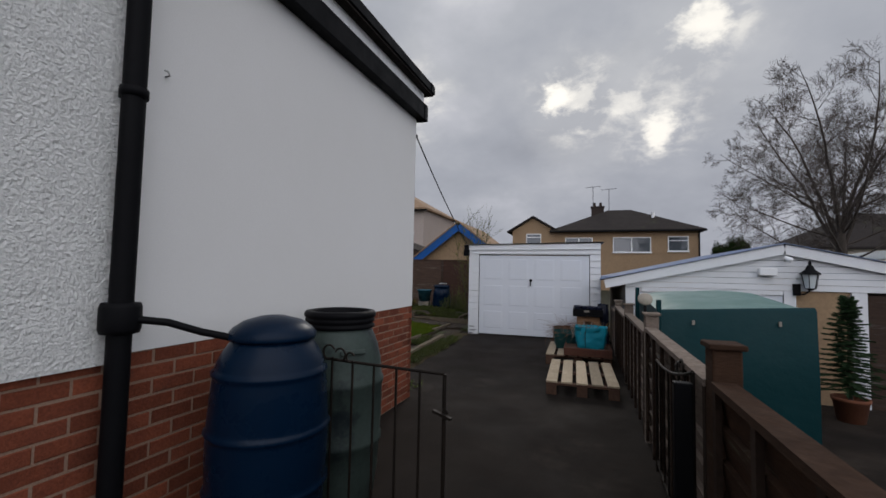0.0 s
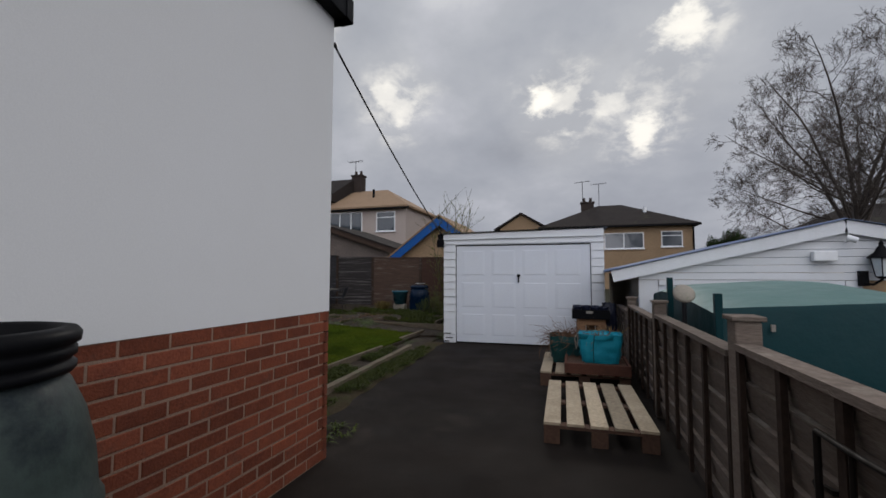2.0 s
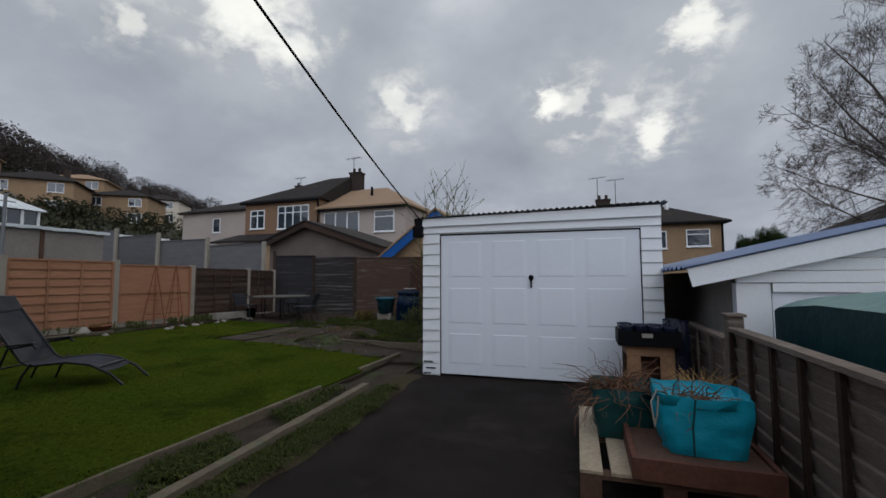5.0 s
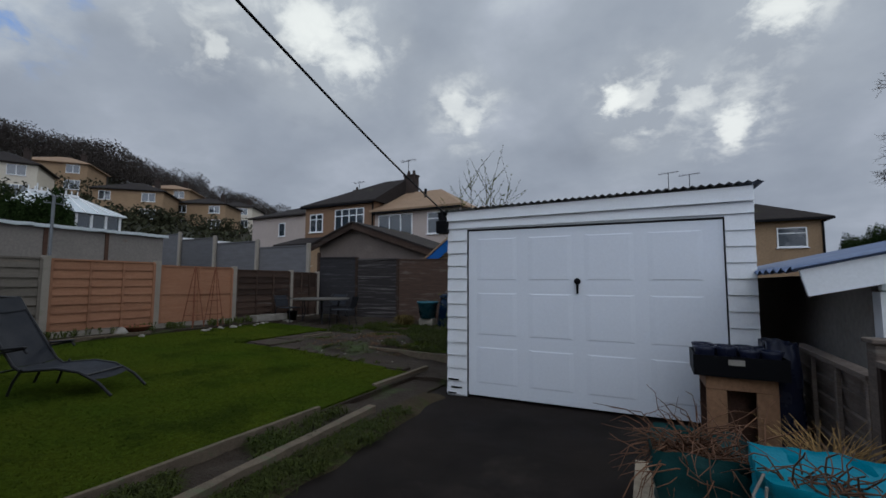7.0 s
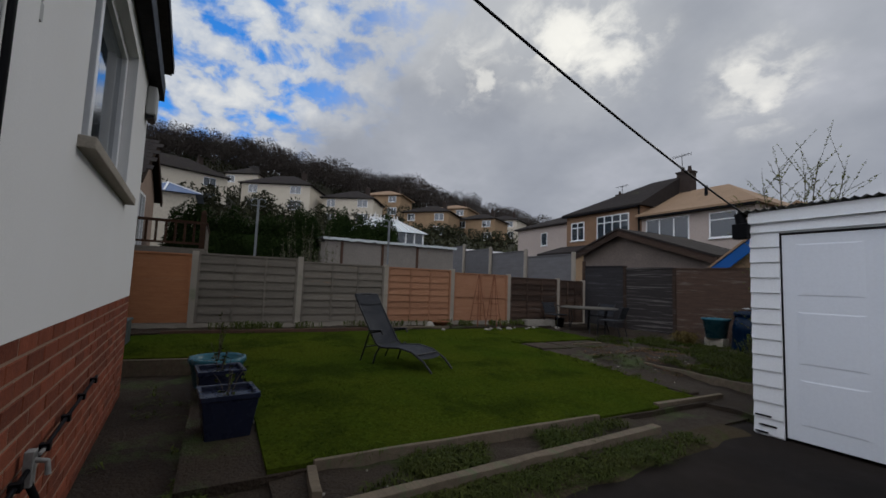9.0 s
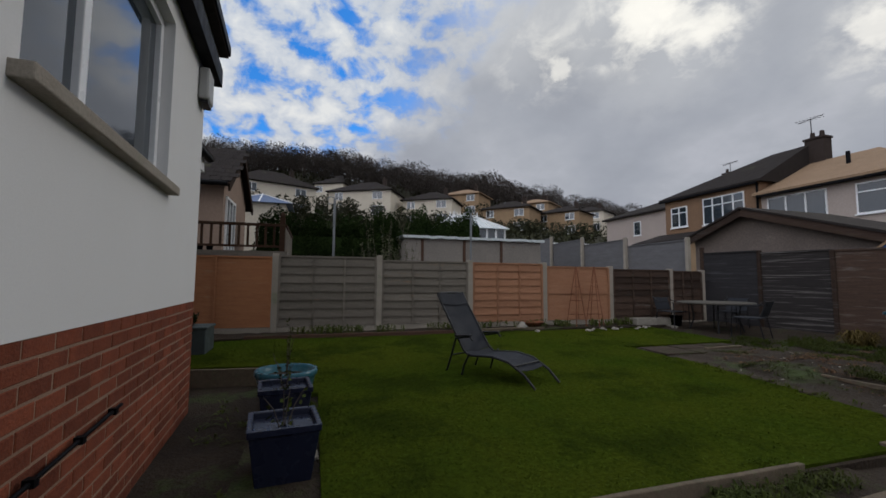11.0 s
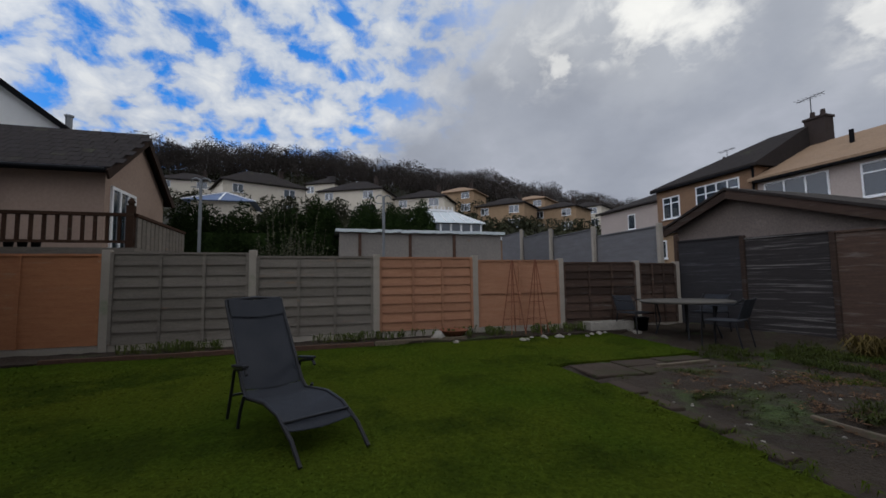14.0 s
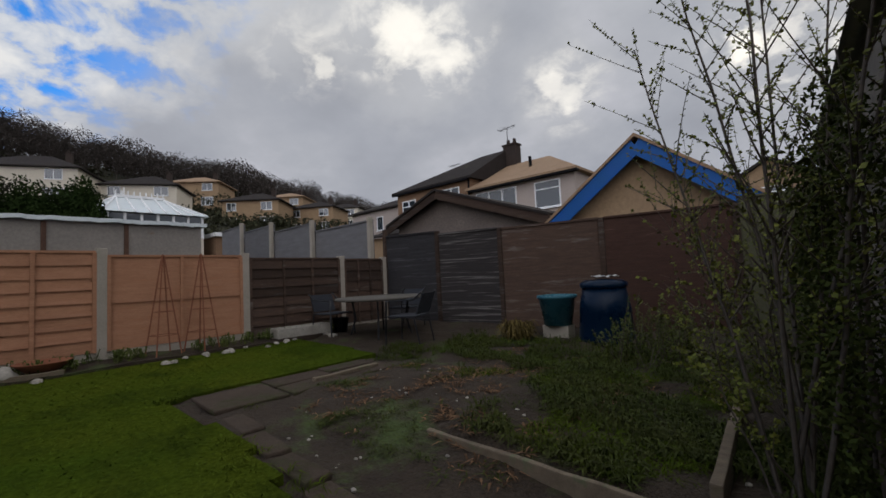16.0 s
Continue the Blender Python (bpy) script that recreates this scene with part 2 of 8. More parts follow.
def mat(name, col, rough=0.8, col2=None, scale=6.0, amount=0.5, fine=60.0, fine_amt=0.12, bump=0.3, bump_scale=None, metal=0.0, spec=0.22,
        rand=0.0, stretch=(1, 1, 1), stain=None, stain_scale=1.2, stain_at=0.55, island=0.0, space="Object", dist=0.006, coat=0.0):
    """Surface with colour at two scales, stains, and fine relief."""
    m = bpy.data.materials.new(name)
    m.use_nodes = True
    nt = m.node_tree
    bs = nt.nodes["Principled BSDF"]
    bs.inputs["Roughness"].default_value, bs.inputs["Metallic"].default_value = rough, metal
    bs.inputs["Specular IOR Level"].default_value = spec
    bs.inputs["Coat Weight"].default_value = coat
    t = nt.nodes.new("ShaderNodeTexCoord")
    mp = nt.nodes.new("ShaderNodeMapping")
    mp.inputs["Scale"].default_value = stretch
    if space == "World":
        g = nt.nodes.new("ShaderNodeNewGeometry")
        nt.links.new(g.outputs["Position"], mp.inputs[0])
    else:
        nt.links.new(t.outputs["Object"], mp.inputs[0])
    info = nt.nodes.new("ShaderNodeObjectInfo")
    sh = nt.nodes.new("ShaderNodeVectorMath")
    sh.operation = "ADD"
    k = nt.nodes.new("ShaderNodeMath")
    k.operation = "MULTIPLY"
    k.inputs[1].default_value = 37.0 if space == "Object" else 0.0
    nt.links.new(info.outputs["Random"], k.inputs[0])
    nt.links.new(mp.outputs[0], sh.inputs[0])
    nt.links.new(k.outputs[0], sh.inputs[1])
    vec = sh.outputs[0]

    def noise_at(s, d=5.0, r=0.6):
        n = nt.nodes.new("ShaderNodeTexNoise")
        n.inputs["Scale"].default_value, n.inputs["Detail"].default_value, n.inputs["Roughness"].default_value = s, d, r
        nt.links.new(vec, n.inputs["Vector"])
        return n.outputs["Fac"]

    def mixed(fac, a, b):
        n = nt.nodes.new("ShaderNodeMix")
        n.data_type = "RGBA"
        if isinstance(fac, float):
            n.inputs[0].default_value = fac
        else:
            nt.links.new(fac, n.inputs[0])
        for v, i in ((a, 6), (b, 7)):
            if isinstance(v, tuple):
                n.inputs[i].default_value = (*v, 1)
            else:
                nt.links.new(v, n.inputs[i])
        return n.outputs[2]

    def rng(fac, a, b, lo=0.0, hi=1.0):
        n = nt.nodes.new("ShaderNodeMapRange")
        n.inputs["From Min"].default_value, n.inputs["From Max"].default_value = a, b
        n.inputs["To Min"].default_value, n.inputs["To Max"].default_value = lo, hi
        nt.links.new(fac, n.inputs["Value"])
        return n.outputs[0]

    col2 = col2 or tuple(c * 0.6 for c in col)
    c = mixed(rng(noise_at(scale), 0.5 - 0.28, 0.5 + 0.28, 0.5 - amount / 2, 0.5 + amount / 2), col, col2)
    if stain:
        c = mixed(rng(noise_at(stain_scale, 7.0, 0.68), stain_at, stain_at + 0.13), c, stain)
    hs = nt.nodes.new("ShaderNodeHueSaturation")
    val = rng(noise_at(fine, 3.0), 0.25, 0.75, 1 - fine_amt, 1 + fine_amt)
    if rand or island:
        src_out = info.outputs["Random"]
        if island:
            g2 = nt.nodes.new("ShaderNodeNewGeometry")
            src_out = g2.outputs["Random Per Island"]
        amt = max(rand, island)
        v2 = rng(src_out, 0.0, 1.0, 1 - amt, 1 + amt)
        mm = nt.nodes.new("ShaderNodeMath")
        mm.operation = "MULTIPLY"
        nt.links.new(val, mm.inputs[0])
        nt.links.new(v2, mm.inputs[1])
        val = mm.outputs[0]
    nt.links.new(val, hs.inputs["Value"])
    nt.links.new(c, hs.inputs["Color"])
    nt.links.new(hs.outputs[0], bs.inputs["Base Color"])
    rr = rng(noise_at(scale * 2.3), 0.3, 0.7, max(0.03, rough - 0.1), min(1.0, rough + 0.1))
    nt.links.new(rr, bs.inputs["Roughness"])
    if bump:
        bp = nt.nodes.new("ShaderNodeBump")
        bp.inputs["Strength"].default_value, bp.inputs["Distance"].default_value = bump, dist
        nt.links.new(noise_at(bump_scale or fine, 4.0), bp.inputs["Height"])
        nt.links.new(bp.outputs[0], bs.inputs["Normal"])
    return m


def glass_mat(name, tint=(0.03, 0.04, 0.05), rough=0.04):
    """Pane seen against a dark room: dark body with a clear gloss."""
    m = bpy.data.materials.new(name)
    m.use_nodes = True
    b = m.node_tree.nodes["Principled BSDF"]
    b.inputs["Base Color"].default_value, b.inputs["Roughness"].default_value = (*tint, 1), rough
    b.inputs["Specular IOR Level"].default_value = 1.0
    b.inputs["IOR"].default_value = 1.6
    return m


M_ASPHALT = mat("asphalt", (0.0100, 0.0084, 0.0078), 0.8, (0.024, 0.0185, 0.0150), 0.8, 0.9, 180, 0.4, 0.5, 220, stain=(0.038, 0.030, 0.024), stain_scale=0.5, stain_at=0.54, space="World", dist=0.004, spec=0.06)
M_GRASS_SOIL = mat("lawn_soil", (0.026, 0.048, 0.005), 0.95, (0.054, 0.062, 0.007), 0.6, 1.0, 30, 0.35, 0.6, 90, stain=(0.024, 0.034, 0.005), stain_scale=1.1, stain_at=0.50, space="World", dist=0.02, spec=0.0)
M_BLADE = mat("grass_blade", (0.027, 0.056, 0.005), 0.9, (0.064, 0.074, 0.008), 0.6, 1.0, 12, 0.3, 0.0, space="World", island=0.2, spec=0.02, stain=(0.026, 0.042, 0.004), stain_scale=1.1, stain_at=0.50)
M_SOIL = mat("soil", (0.025, 0.0175, 0.012), 0.95, (0.046, 0.033, 0.022), 2.0, 0.9, 60, 0.4, 1.0, 40, stain=(0.05, 0.07, 0.02), stain_scale=1.3, stain_at=0.55, space="World", dist=0.03)
M_EARTH = mat("ground_far", (0.030, 0.032, 0.015), 0.95, (0.026, 0.022, 0.015), 0.15, 0.9, 3, 0.3, 0.0, space="World")
M_DASH = mat("pebbledash", (0.80, 0.80, 0.78), 0.95, (0.68, 0.68, 0.66), 3.0, 0.4, 70, 0.18, 0.8, 60, space="World", dist=0.03)
M_RENDER = mat("smooth_render", (0.74, 0.735, 0.73), 0.85, (0.68, 0.67, 0.65), 0.9, 0.6, 160, 0.03, 0.25, 120, stain=(0.60, 0.58, 0.53), stain_scale=0.8, stain_at=0.66, space="World", dist=0.003)
M_BRICK = mat("brick", (0.215, 0.060, 0.029), 0.9, (0.130, 0.038, 0.022), 7.0, 0.9, 90, 0.25, 0.8, 90, rand=0.28, stain=(0.11, 0.045, 0.030), stain_scale=5.0, stain_at=0.6)
M_MORTAR = mat("mortar", (0.31, 0.205, 0.145), 0.95, (0.22, 0.145, 0.105), 5.0, 0.7, 120, 0.2, 0.8, 120, space="World")
M_BLACK = mat("black_plastic", (0.004, 0.004, 0.005), 0.5, (0.007, 0.007, 0.008), 3.0, 0.5, 60, 0.1, 0.1, spec=0.06)
M_WHITE = mat("white_paint", (0.74, 0.75, 0.77), 0.5, (0.64, 0.64, 0.64), 2.0, 0.5, 60, 0.05, 0.15, stain=(0.42, 0.40, 0.36), stain_scale=3.0, stain_at=0.68)
M_DOOR = mat("garage_door_paint", (0.70, 0.72, 0.76), 0.42, (0.63, 0.65, 0.69), 1.5, 0.5, 40, 0.03, 0.08, stain=(0.52, 0.52, 0.52), stain_scale=1.6, stain_at=0.68)
M_UPVC = mat("white_upvc", (0.80, 0.80, 0.80), 0.3, (0.74, 0.74, 0.74), 4.0, 0.4, 40, 0.03, 0.0)
M_GLASS = glass_mat("window_glass")
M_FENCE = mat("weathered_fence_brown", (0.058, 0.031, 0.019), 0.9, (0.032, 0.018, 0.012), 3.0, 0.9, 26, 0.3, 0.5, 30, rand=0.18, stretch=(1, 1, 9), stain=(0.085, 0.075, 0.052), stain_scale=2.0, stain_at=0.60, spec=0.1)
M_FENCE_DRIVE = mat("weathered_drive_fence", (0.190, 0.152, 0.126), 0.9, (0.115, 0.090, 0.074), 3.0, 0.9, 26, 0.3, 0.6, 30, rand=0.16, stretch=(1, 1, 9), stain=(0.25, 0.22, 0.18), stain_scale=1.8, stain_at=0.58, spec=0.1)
M_BATTEN = mat("damp_dark_batten", (0.045, 0.029, 0.021), 0.9, (0.028, 0.019, 0.015), 4.0, 0.9, 30, 0.3, 0.5, 30, spec=0.1)
M_FENCE_GREY = mat("weathered_fence_grey", (0.188, 0.164, 0.136), 0.9, (0.126, 0.109, 0.090), 3.0, 0.9, 26, 0.25, 0.5, 30, rand=0.14, stretch=(1, 1, 9), stain=(0.26, 0.15, 0.08), stain_scale=1.0, stain_at=0.62)
M_FENCE_ORANGE = mat("stained_fence_orange", (0.42, 0.185, 0.085), 0.85, (0.30, 0.125, 0.06), 3.0, 0.9, 26, 0.2, 0.5, 30, rand=0.12, stretch=(1, 1, 9), stain=(0.36, 0.24, 0.15), stain_scale=1.3, stain_at=0.6)
M_FENCE_PINK = mat("faded_fence_pink", (0.36, 0.185, 0.108), 0.85, (0.26, 0.122, 0.068), 3.0, 0.9, 26, 0.2, 0.5, 30, rand=0.10, stretch=(1, 1, 9), stain=(0.36, 0.16, 0.08), stain_scale=1.5, stain_at=0.6)
M_FENCE_DARK = mat("dark_old_fence", (0.070, 0.043, 0.029), 0.9, (0.034, 0.022, 0.018), 3.0, 0.9, 26, 0.3, 0.5, 30, rand=0.36, stretch=(1, 1, 9), stain=(0.10, 0.085, 0.075), stain_scale=1.2, stain_at=0.56)
# pale streaks paint in the sky light caught by the slat top edges
M_FENCE_OLD = mat("light_streaked_fence", (0.040, 0.034, 0.032), 0.9, (0.022, 0.019, 0.019), 3.0, 0.9, 26, 0.3, 0.5, 30, rand=0.35, stretch=(0.5, 1, 16), stain=(0.17, 0.155, 0.145), stain_scale=1.3, stain_at=0.53)
# fainter painted edge-light streaks over slate grey
M_FENCE_SLATE = mat("old_slate_grey_fence", (0.045, 0.042, 0.044), 0.9, (0.026, 0.024, 0.026), 3.0, 0.9, 26, 0.3, 0.5, 30, rand=0.3, stretch=(0.6, 1, 14), stain=(0.12, 0.12, 0.13), stain_scale=1.3, stain_at=0.60)
M_FENCE_RED = mat("red_brown_fence", (0.048, 0.024, 0.017), 0.9, (0.026, 0.014, 0.011), 3.0, 0.9, 26, 0.3, 0.5, 30, rand=0.5, stretch=(1, 1, 9), stain=(0.085, 0.05, 0.036), stain_scale=1.4, stain_at=0.62)
M_FENCE_GREEN = mat("algae_green_fence", (0.082, 0.078, 0.045), 0.9, (0.060, 0.060, 0.036), 1.5, 0.9, 26, 0.2, 0.5, 30, rand=0.1, stretch=(1, 1, 5), stain=(0.06, 0.075, 0.03), stain_scale=1.0, stain_at=0.56)
M_SHRUB = mat("yellow_green_leaf", (0.065, 0.088, 0.010), 0.7, (0.120, 0.115, 0.016), 2.0, 0.9, 20, 0.3, 0.0, island=0.45, space="World")
M_POST = mat("concrete_post", (0.34, 0.30, 0.25), 0.95, (0.26, 0.23, 0.19), 3.0, 0.8, 80, 0.15, 0.6, 80, stain=(0.20, 0.21, 0.14), stain_scale=2.5, stain_at=0.58)
M_SLEEPER = mat("old_timber_edging", (0.165, 0.128, 0.088), 0.9, (0.090, 0.070, 0.050), 3.0, 0.9, 40, 0.25, 0.6, 40, stretch=(6, 1, 6), stain=(0.10, 0.11, 0.06), stain_scale=2.0, stain_at=0.55)
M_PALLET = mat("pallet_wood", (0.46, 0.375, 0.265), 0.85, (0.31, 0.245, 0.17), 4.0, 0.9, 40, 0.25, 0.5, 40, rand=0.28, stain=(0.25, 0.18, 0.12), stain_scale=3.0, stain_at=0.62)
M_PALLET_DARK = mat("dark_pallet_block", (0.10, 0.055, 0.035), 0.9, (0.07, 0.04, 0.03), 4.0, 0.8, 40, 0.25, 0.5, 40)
M_ROOF = mat("roof_tile_dark", (0.024, 0.020, 0.019), 0.95, (0.036, 0.030, 0.027), 1.5, 0.9, 20, 0.25, 0.6, 12, stain=(0.050, 0.048, 0.030), stain_scale=0.8, stain_at=0.58, dist=0.02, spec=0.1)
M_ROOF_TAN = mat("roof_tile_tan", (0.30, 0.20, 0.125), 0.9, (0.24, 0.16, 0.10), 1.2, 0.9, 14, 0.2, 0.6, 10, dist=0.02)
M_STONE = mat("house_render_tan", (0.33, 0.225, 0.135), 0.95, (0.26, 0.175, 0.105), 0.8, 0.9, 12, 0.15, 0.4, 20)
M_PINK = mat("house_render_pink", (0.42, 0.35, 0.31), 0.95, (0.37, 0.31, 0.275), 0.7, 0.8, 12, 0.08, 0.4, 20)
M_BROWNBRICK = mat("house_brick_brown", (0.24, 0.145, 0.085), 0.95, (0.18, 0.11, 0.07), 0.9, 0.9, 14, 0.2, 0.4, 20)
M_CHIM = mat("sooty_chimney_brick", (0.050, 0.036, 0.030), 0.95, (0.035, 0.027, 0.024), 2.0, 0.8, 20, 0.2, 0.3, 20)
M_CREAM = mat("house_render_cream", (0.62, 0.56, 0.46), 0.95, (0.54, 0.48, 0.39), 0.6, 0.8, 8, 0.1, 0.3, 12)
M_HEDGE = mat("hedge_leaf", (0.014, 0.026, 0.007), 0.9, (0.024, 0.038, 0.010), 2.0, 0.9, 20, 0.4, 0.0, island=0.3, space="World", spec=0.05)
M_LEAF = mat("shrub_leaf", (0.034, 0.056, 0.008), 0.75, (0.070, 0.075, 0.012), 2.0, 0.9, 20, 0.3, 0.0, island=0.4, space="World")
M_BARK = mat("bark", (0.10, 0.08, 0.065), 0.95, (0.06, 0.05, 0.042), 2.0, 0.9, 30, 0.3, 0.6, 30)
M_TWIG = mat("far_twig", (0.062, 0.050, 0.042), 0.95, (0.040, 0.034, 0.030), 0.2, 0.9, 2, 0.3, 0.0, space="World", island=0.3)
M_CORR = mat("corrugated_sheet", (0.27, 0.26, 0.25), 0.8, (0.18, 0.18, 0.17), 2.0, 0.9, 40, 0.2, 0.3, stain=(0.10, 0.11, 0.07), stain_scale=2.0, stain_at=0.55)
M_BLUE_ROOF = mat("blue_grey_roof_felt", (0.13, 0.175, 0.29), 0.6, (0.10, 0.135, 0.22), 1.0, 0.8, 40, 0.1, 0.2)
M_BLUE_TRIM = mat("bright_blue_paint", (0.008, 0.080, 0.23), 0.45, (0.010, 0.08, 0.34), 2.0, 0.6, 40, 0.08, 0.1)
M_GREY_BLOCK = mat("grey_block_wall", (0.27, 0.24, 0.21), 0.95, (0.20, 0.18, 0.16), 1.2, 0.9, 20, 0.15, 0.5, 20, stain=(0.20, 0.11, 0.06), stain_scale=1.2, stain_at=0.62)
M_GREY_FENCE = mat("blue_grey_fence", (0.150, 0.147, 0.152), 0.9, (0.105, 0.100, 0.102), 2.0, 0.9, 26, 0.2, 0.4, 30, rand=0.1, stretch=(1, 1, 6))
M_MUD = mat("muddy_slab", (0.060, 0.044, 0.033), 0.95, (0.038, 0.029, 0.022), 2.5, 0.9, 70, 0.3, 0.8, 60, rand=0.12, stain=(0.03, 0.035, 0.012), stain_scale=2.2, stain_at=0.52, spec=0.1)
M_SLAB = mat("paving_slab", (0.085, 0.075, 0.065), 0.9, (0.06, 0.055, 0.045), 2.5, 0.9, 80, 0.2, 0.5, 80, rand=0.15, stain=(0.06, 0.07, 0.03), stain_scale=2.0, stain_at=0.58)

# ---- ground ----
RIDGE = [(-180, 0.3), (-60, 0.3), (-20, 0.8), (15, 2.5), (30, 4.0), (45, 6.8), (53, 8.4), (58, 10.2), (68, 11.6), (80, 13.4), (90, 14.5), (101, 13.8), (118, 12.5), (140, 9.0), (165, 3.0), (180, 0.3)]


def ridge_elev(yaw):
    for (a, e), (b, g) in zip(RIDGE, RIDGE[1:]):
        if a <= yaw <= b:
            w = (yaw - a) / (b - a)
            w = w * w * (3 - 2 * w)
            return e + (g - e) * w
    return 0.3


def ground_z(x, y):
    r = math.hypot(x, y)
    if r < 22:
        return -0.66
    yaw = math.degrees(math.atan2(-x, y))
    top = 150 * math.tan(radians(ridge_elev(yaw)))
    w = min(1.0, (r - 22) / 128)
    z = -0.66 + min(0.6, (r - 22) * 0.1) + top * w ** 1.3
    return z if r <= 150 else z * max(0.0, 1 - (r - 150) / 500)


def build_ground():
    b = B()
    rs = [0, 8, 16, 22, 28, 34, 42, 50, 60, 70, 82, 94, 106, 118, 130, 140, 150, 165, 190, 240, 320, 450, 650, 1200, 2500]
    n = 144
    vs = []
    for r in rs:
        for k in range(n):
            a = 2 * math.pi * k / n
            x, y = r * math.cos(a), r * math.sin(a)
            vs.append((x, y, ground_z(x, y) + (0.5 * noise.noise((x * 0.05, y * 0.05, 0)) if 50 < r < 400 else 0)))
    fs = [(i * n + k, i * n + (k + 1) % n, (i + 1) * n + (k + 1) % n, (i + 1) * n + k) for i in range(len(rs) - 1) for k in range(n)]
    b.add(vs, fs, True)
    return solid("ground", b, M_EARTH, "grassy ground rising into a wooded hillside", "ground")


build_ground()


def lawn_z(x, y=8.0):
    """Height of the garden, which rises away from the driveway."""
    return 0.10 + max(0.0, -3.3 - x) * 0.030


def sheet(name, x0, x1, y0, y1, zf, material, label, category, step=0.25, rough=0.0):
    b = B()
    nx, ny = max(2, int((x1 - x0) / step) + 1), max(2, int((y1 - y0) / step) + 1)
    vs = []
    for j in range(ny):
        for i in range(nx):
            x, y = x0 + (x1 - x0) * i / (nx - 1), y0 + (y1 - y0) * j / (ny - 1)
            vs.append((x, y, zf(x, y) + rough * (noise.noise((x * 3.1, y * 3.1, 1.7)) + 0.5 * noise.noise((x * 9, y * 9, 4)))))
    fs = [(j * nx + i, j * nx + i + 1, (j + 1) * nx + i + 1, (j + 1) * nx + i) for j in range(ny - 1) for i in range(nx - 1)]
    b.add(vs, fs, True)
    rim = [i for i in range(nx)] + [j * nx + nx - 1 for j in range(1, ny)] + [(ny - 1) * nx + i for i in range(nx - 2, -1, -1)] + [j * nx for j in range(ny - 2, 0, -1)]
    n = len(rim)
    low = [(vs[i][0], vs[i][1], -0.66) for i in rim]
    b.add([vs[i] for i in rim] + low, [(k, n + k, n + (k + 1) % n, (k + 1) % n) for k in range(n)])
    return solid(name, b, material, label, category)


def drive_z(x, y):
    return 0.0


sheet("driveway", -2.9, 0.62, -6.0, 10.0, drive_z, M_ASPHALT, "dark damp asphalt driveway with paler worn patches", "driveway", 0.3, 0.006)
sheet("soil_bed_by_drive", -3.36, -2.80, 5.45, 8.75, lambda x, y: 0.045, M_SOIL, "narrow soil bed with weeds between timber edges", "soil bed", 0.08, 0.025)
def verge_z(x, y):
    """Earth verge, fading into the drive."""
    edge = -2.42 + 0.10 * noise.noise((y * 1.9, 3.0, 1.0)) - 0.05 * (y - 6.5)
    return 0.030 if x < edge - 0.12 else 0.030 - 0.06 * (x - edge + 0.12) / 0.12


M_VERGE = mat("trodden_verge", (0.062, 0.046, 0.030), 0.95, (0.040, 0.033, 0.018), 2.0, 0.9, 60, 0.4, 0.9, 50, stain=(0.040, 0.056, 0.014), stain_scale=1.6, stain_at=0.50, space="World", dist=0.02, spec=0.05)
sheet("drive_verge", -2.90, -2.20, 4.75, 9.55, verge_z, M_VERGE, "trodden mossy earth verge beside the driveway", "verge", 0.06, 0.008)
sheet("patio", -7.6, -2.86, 2.0, 5.75, lambda x, y: 0.010, M_SOIL, "dark damp bare earth and paving behind the house", "patio", 0.15, 0.006)


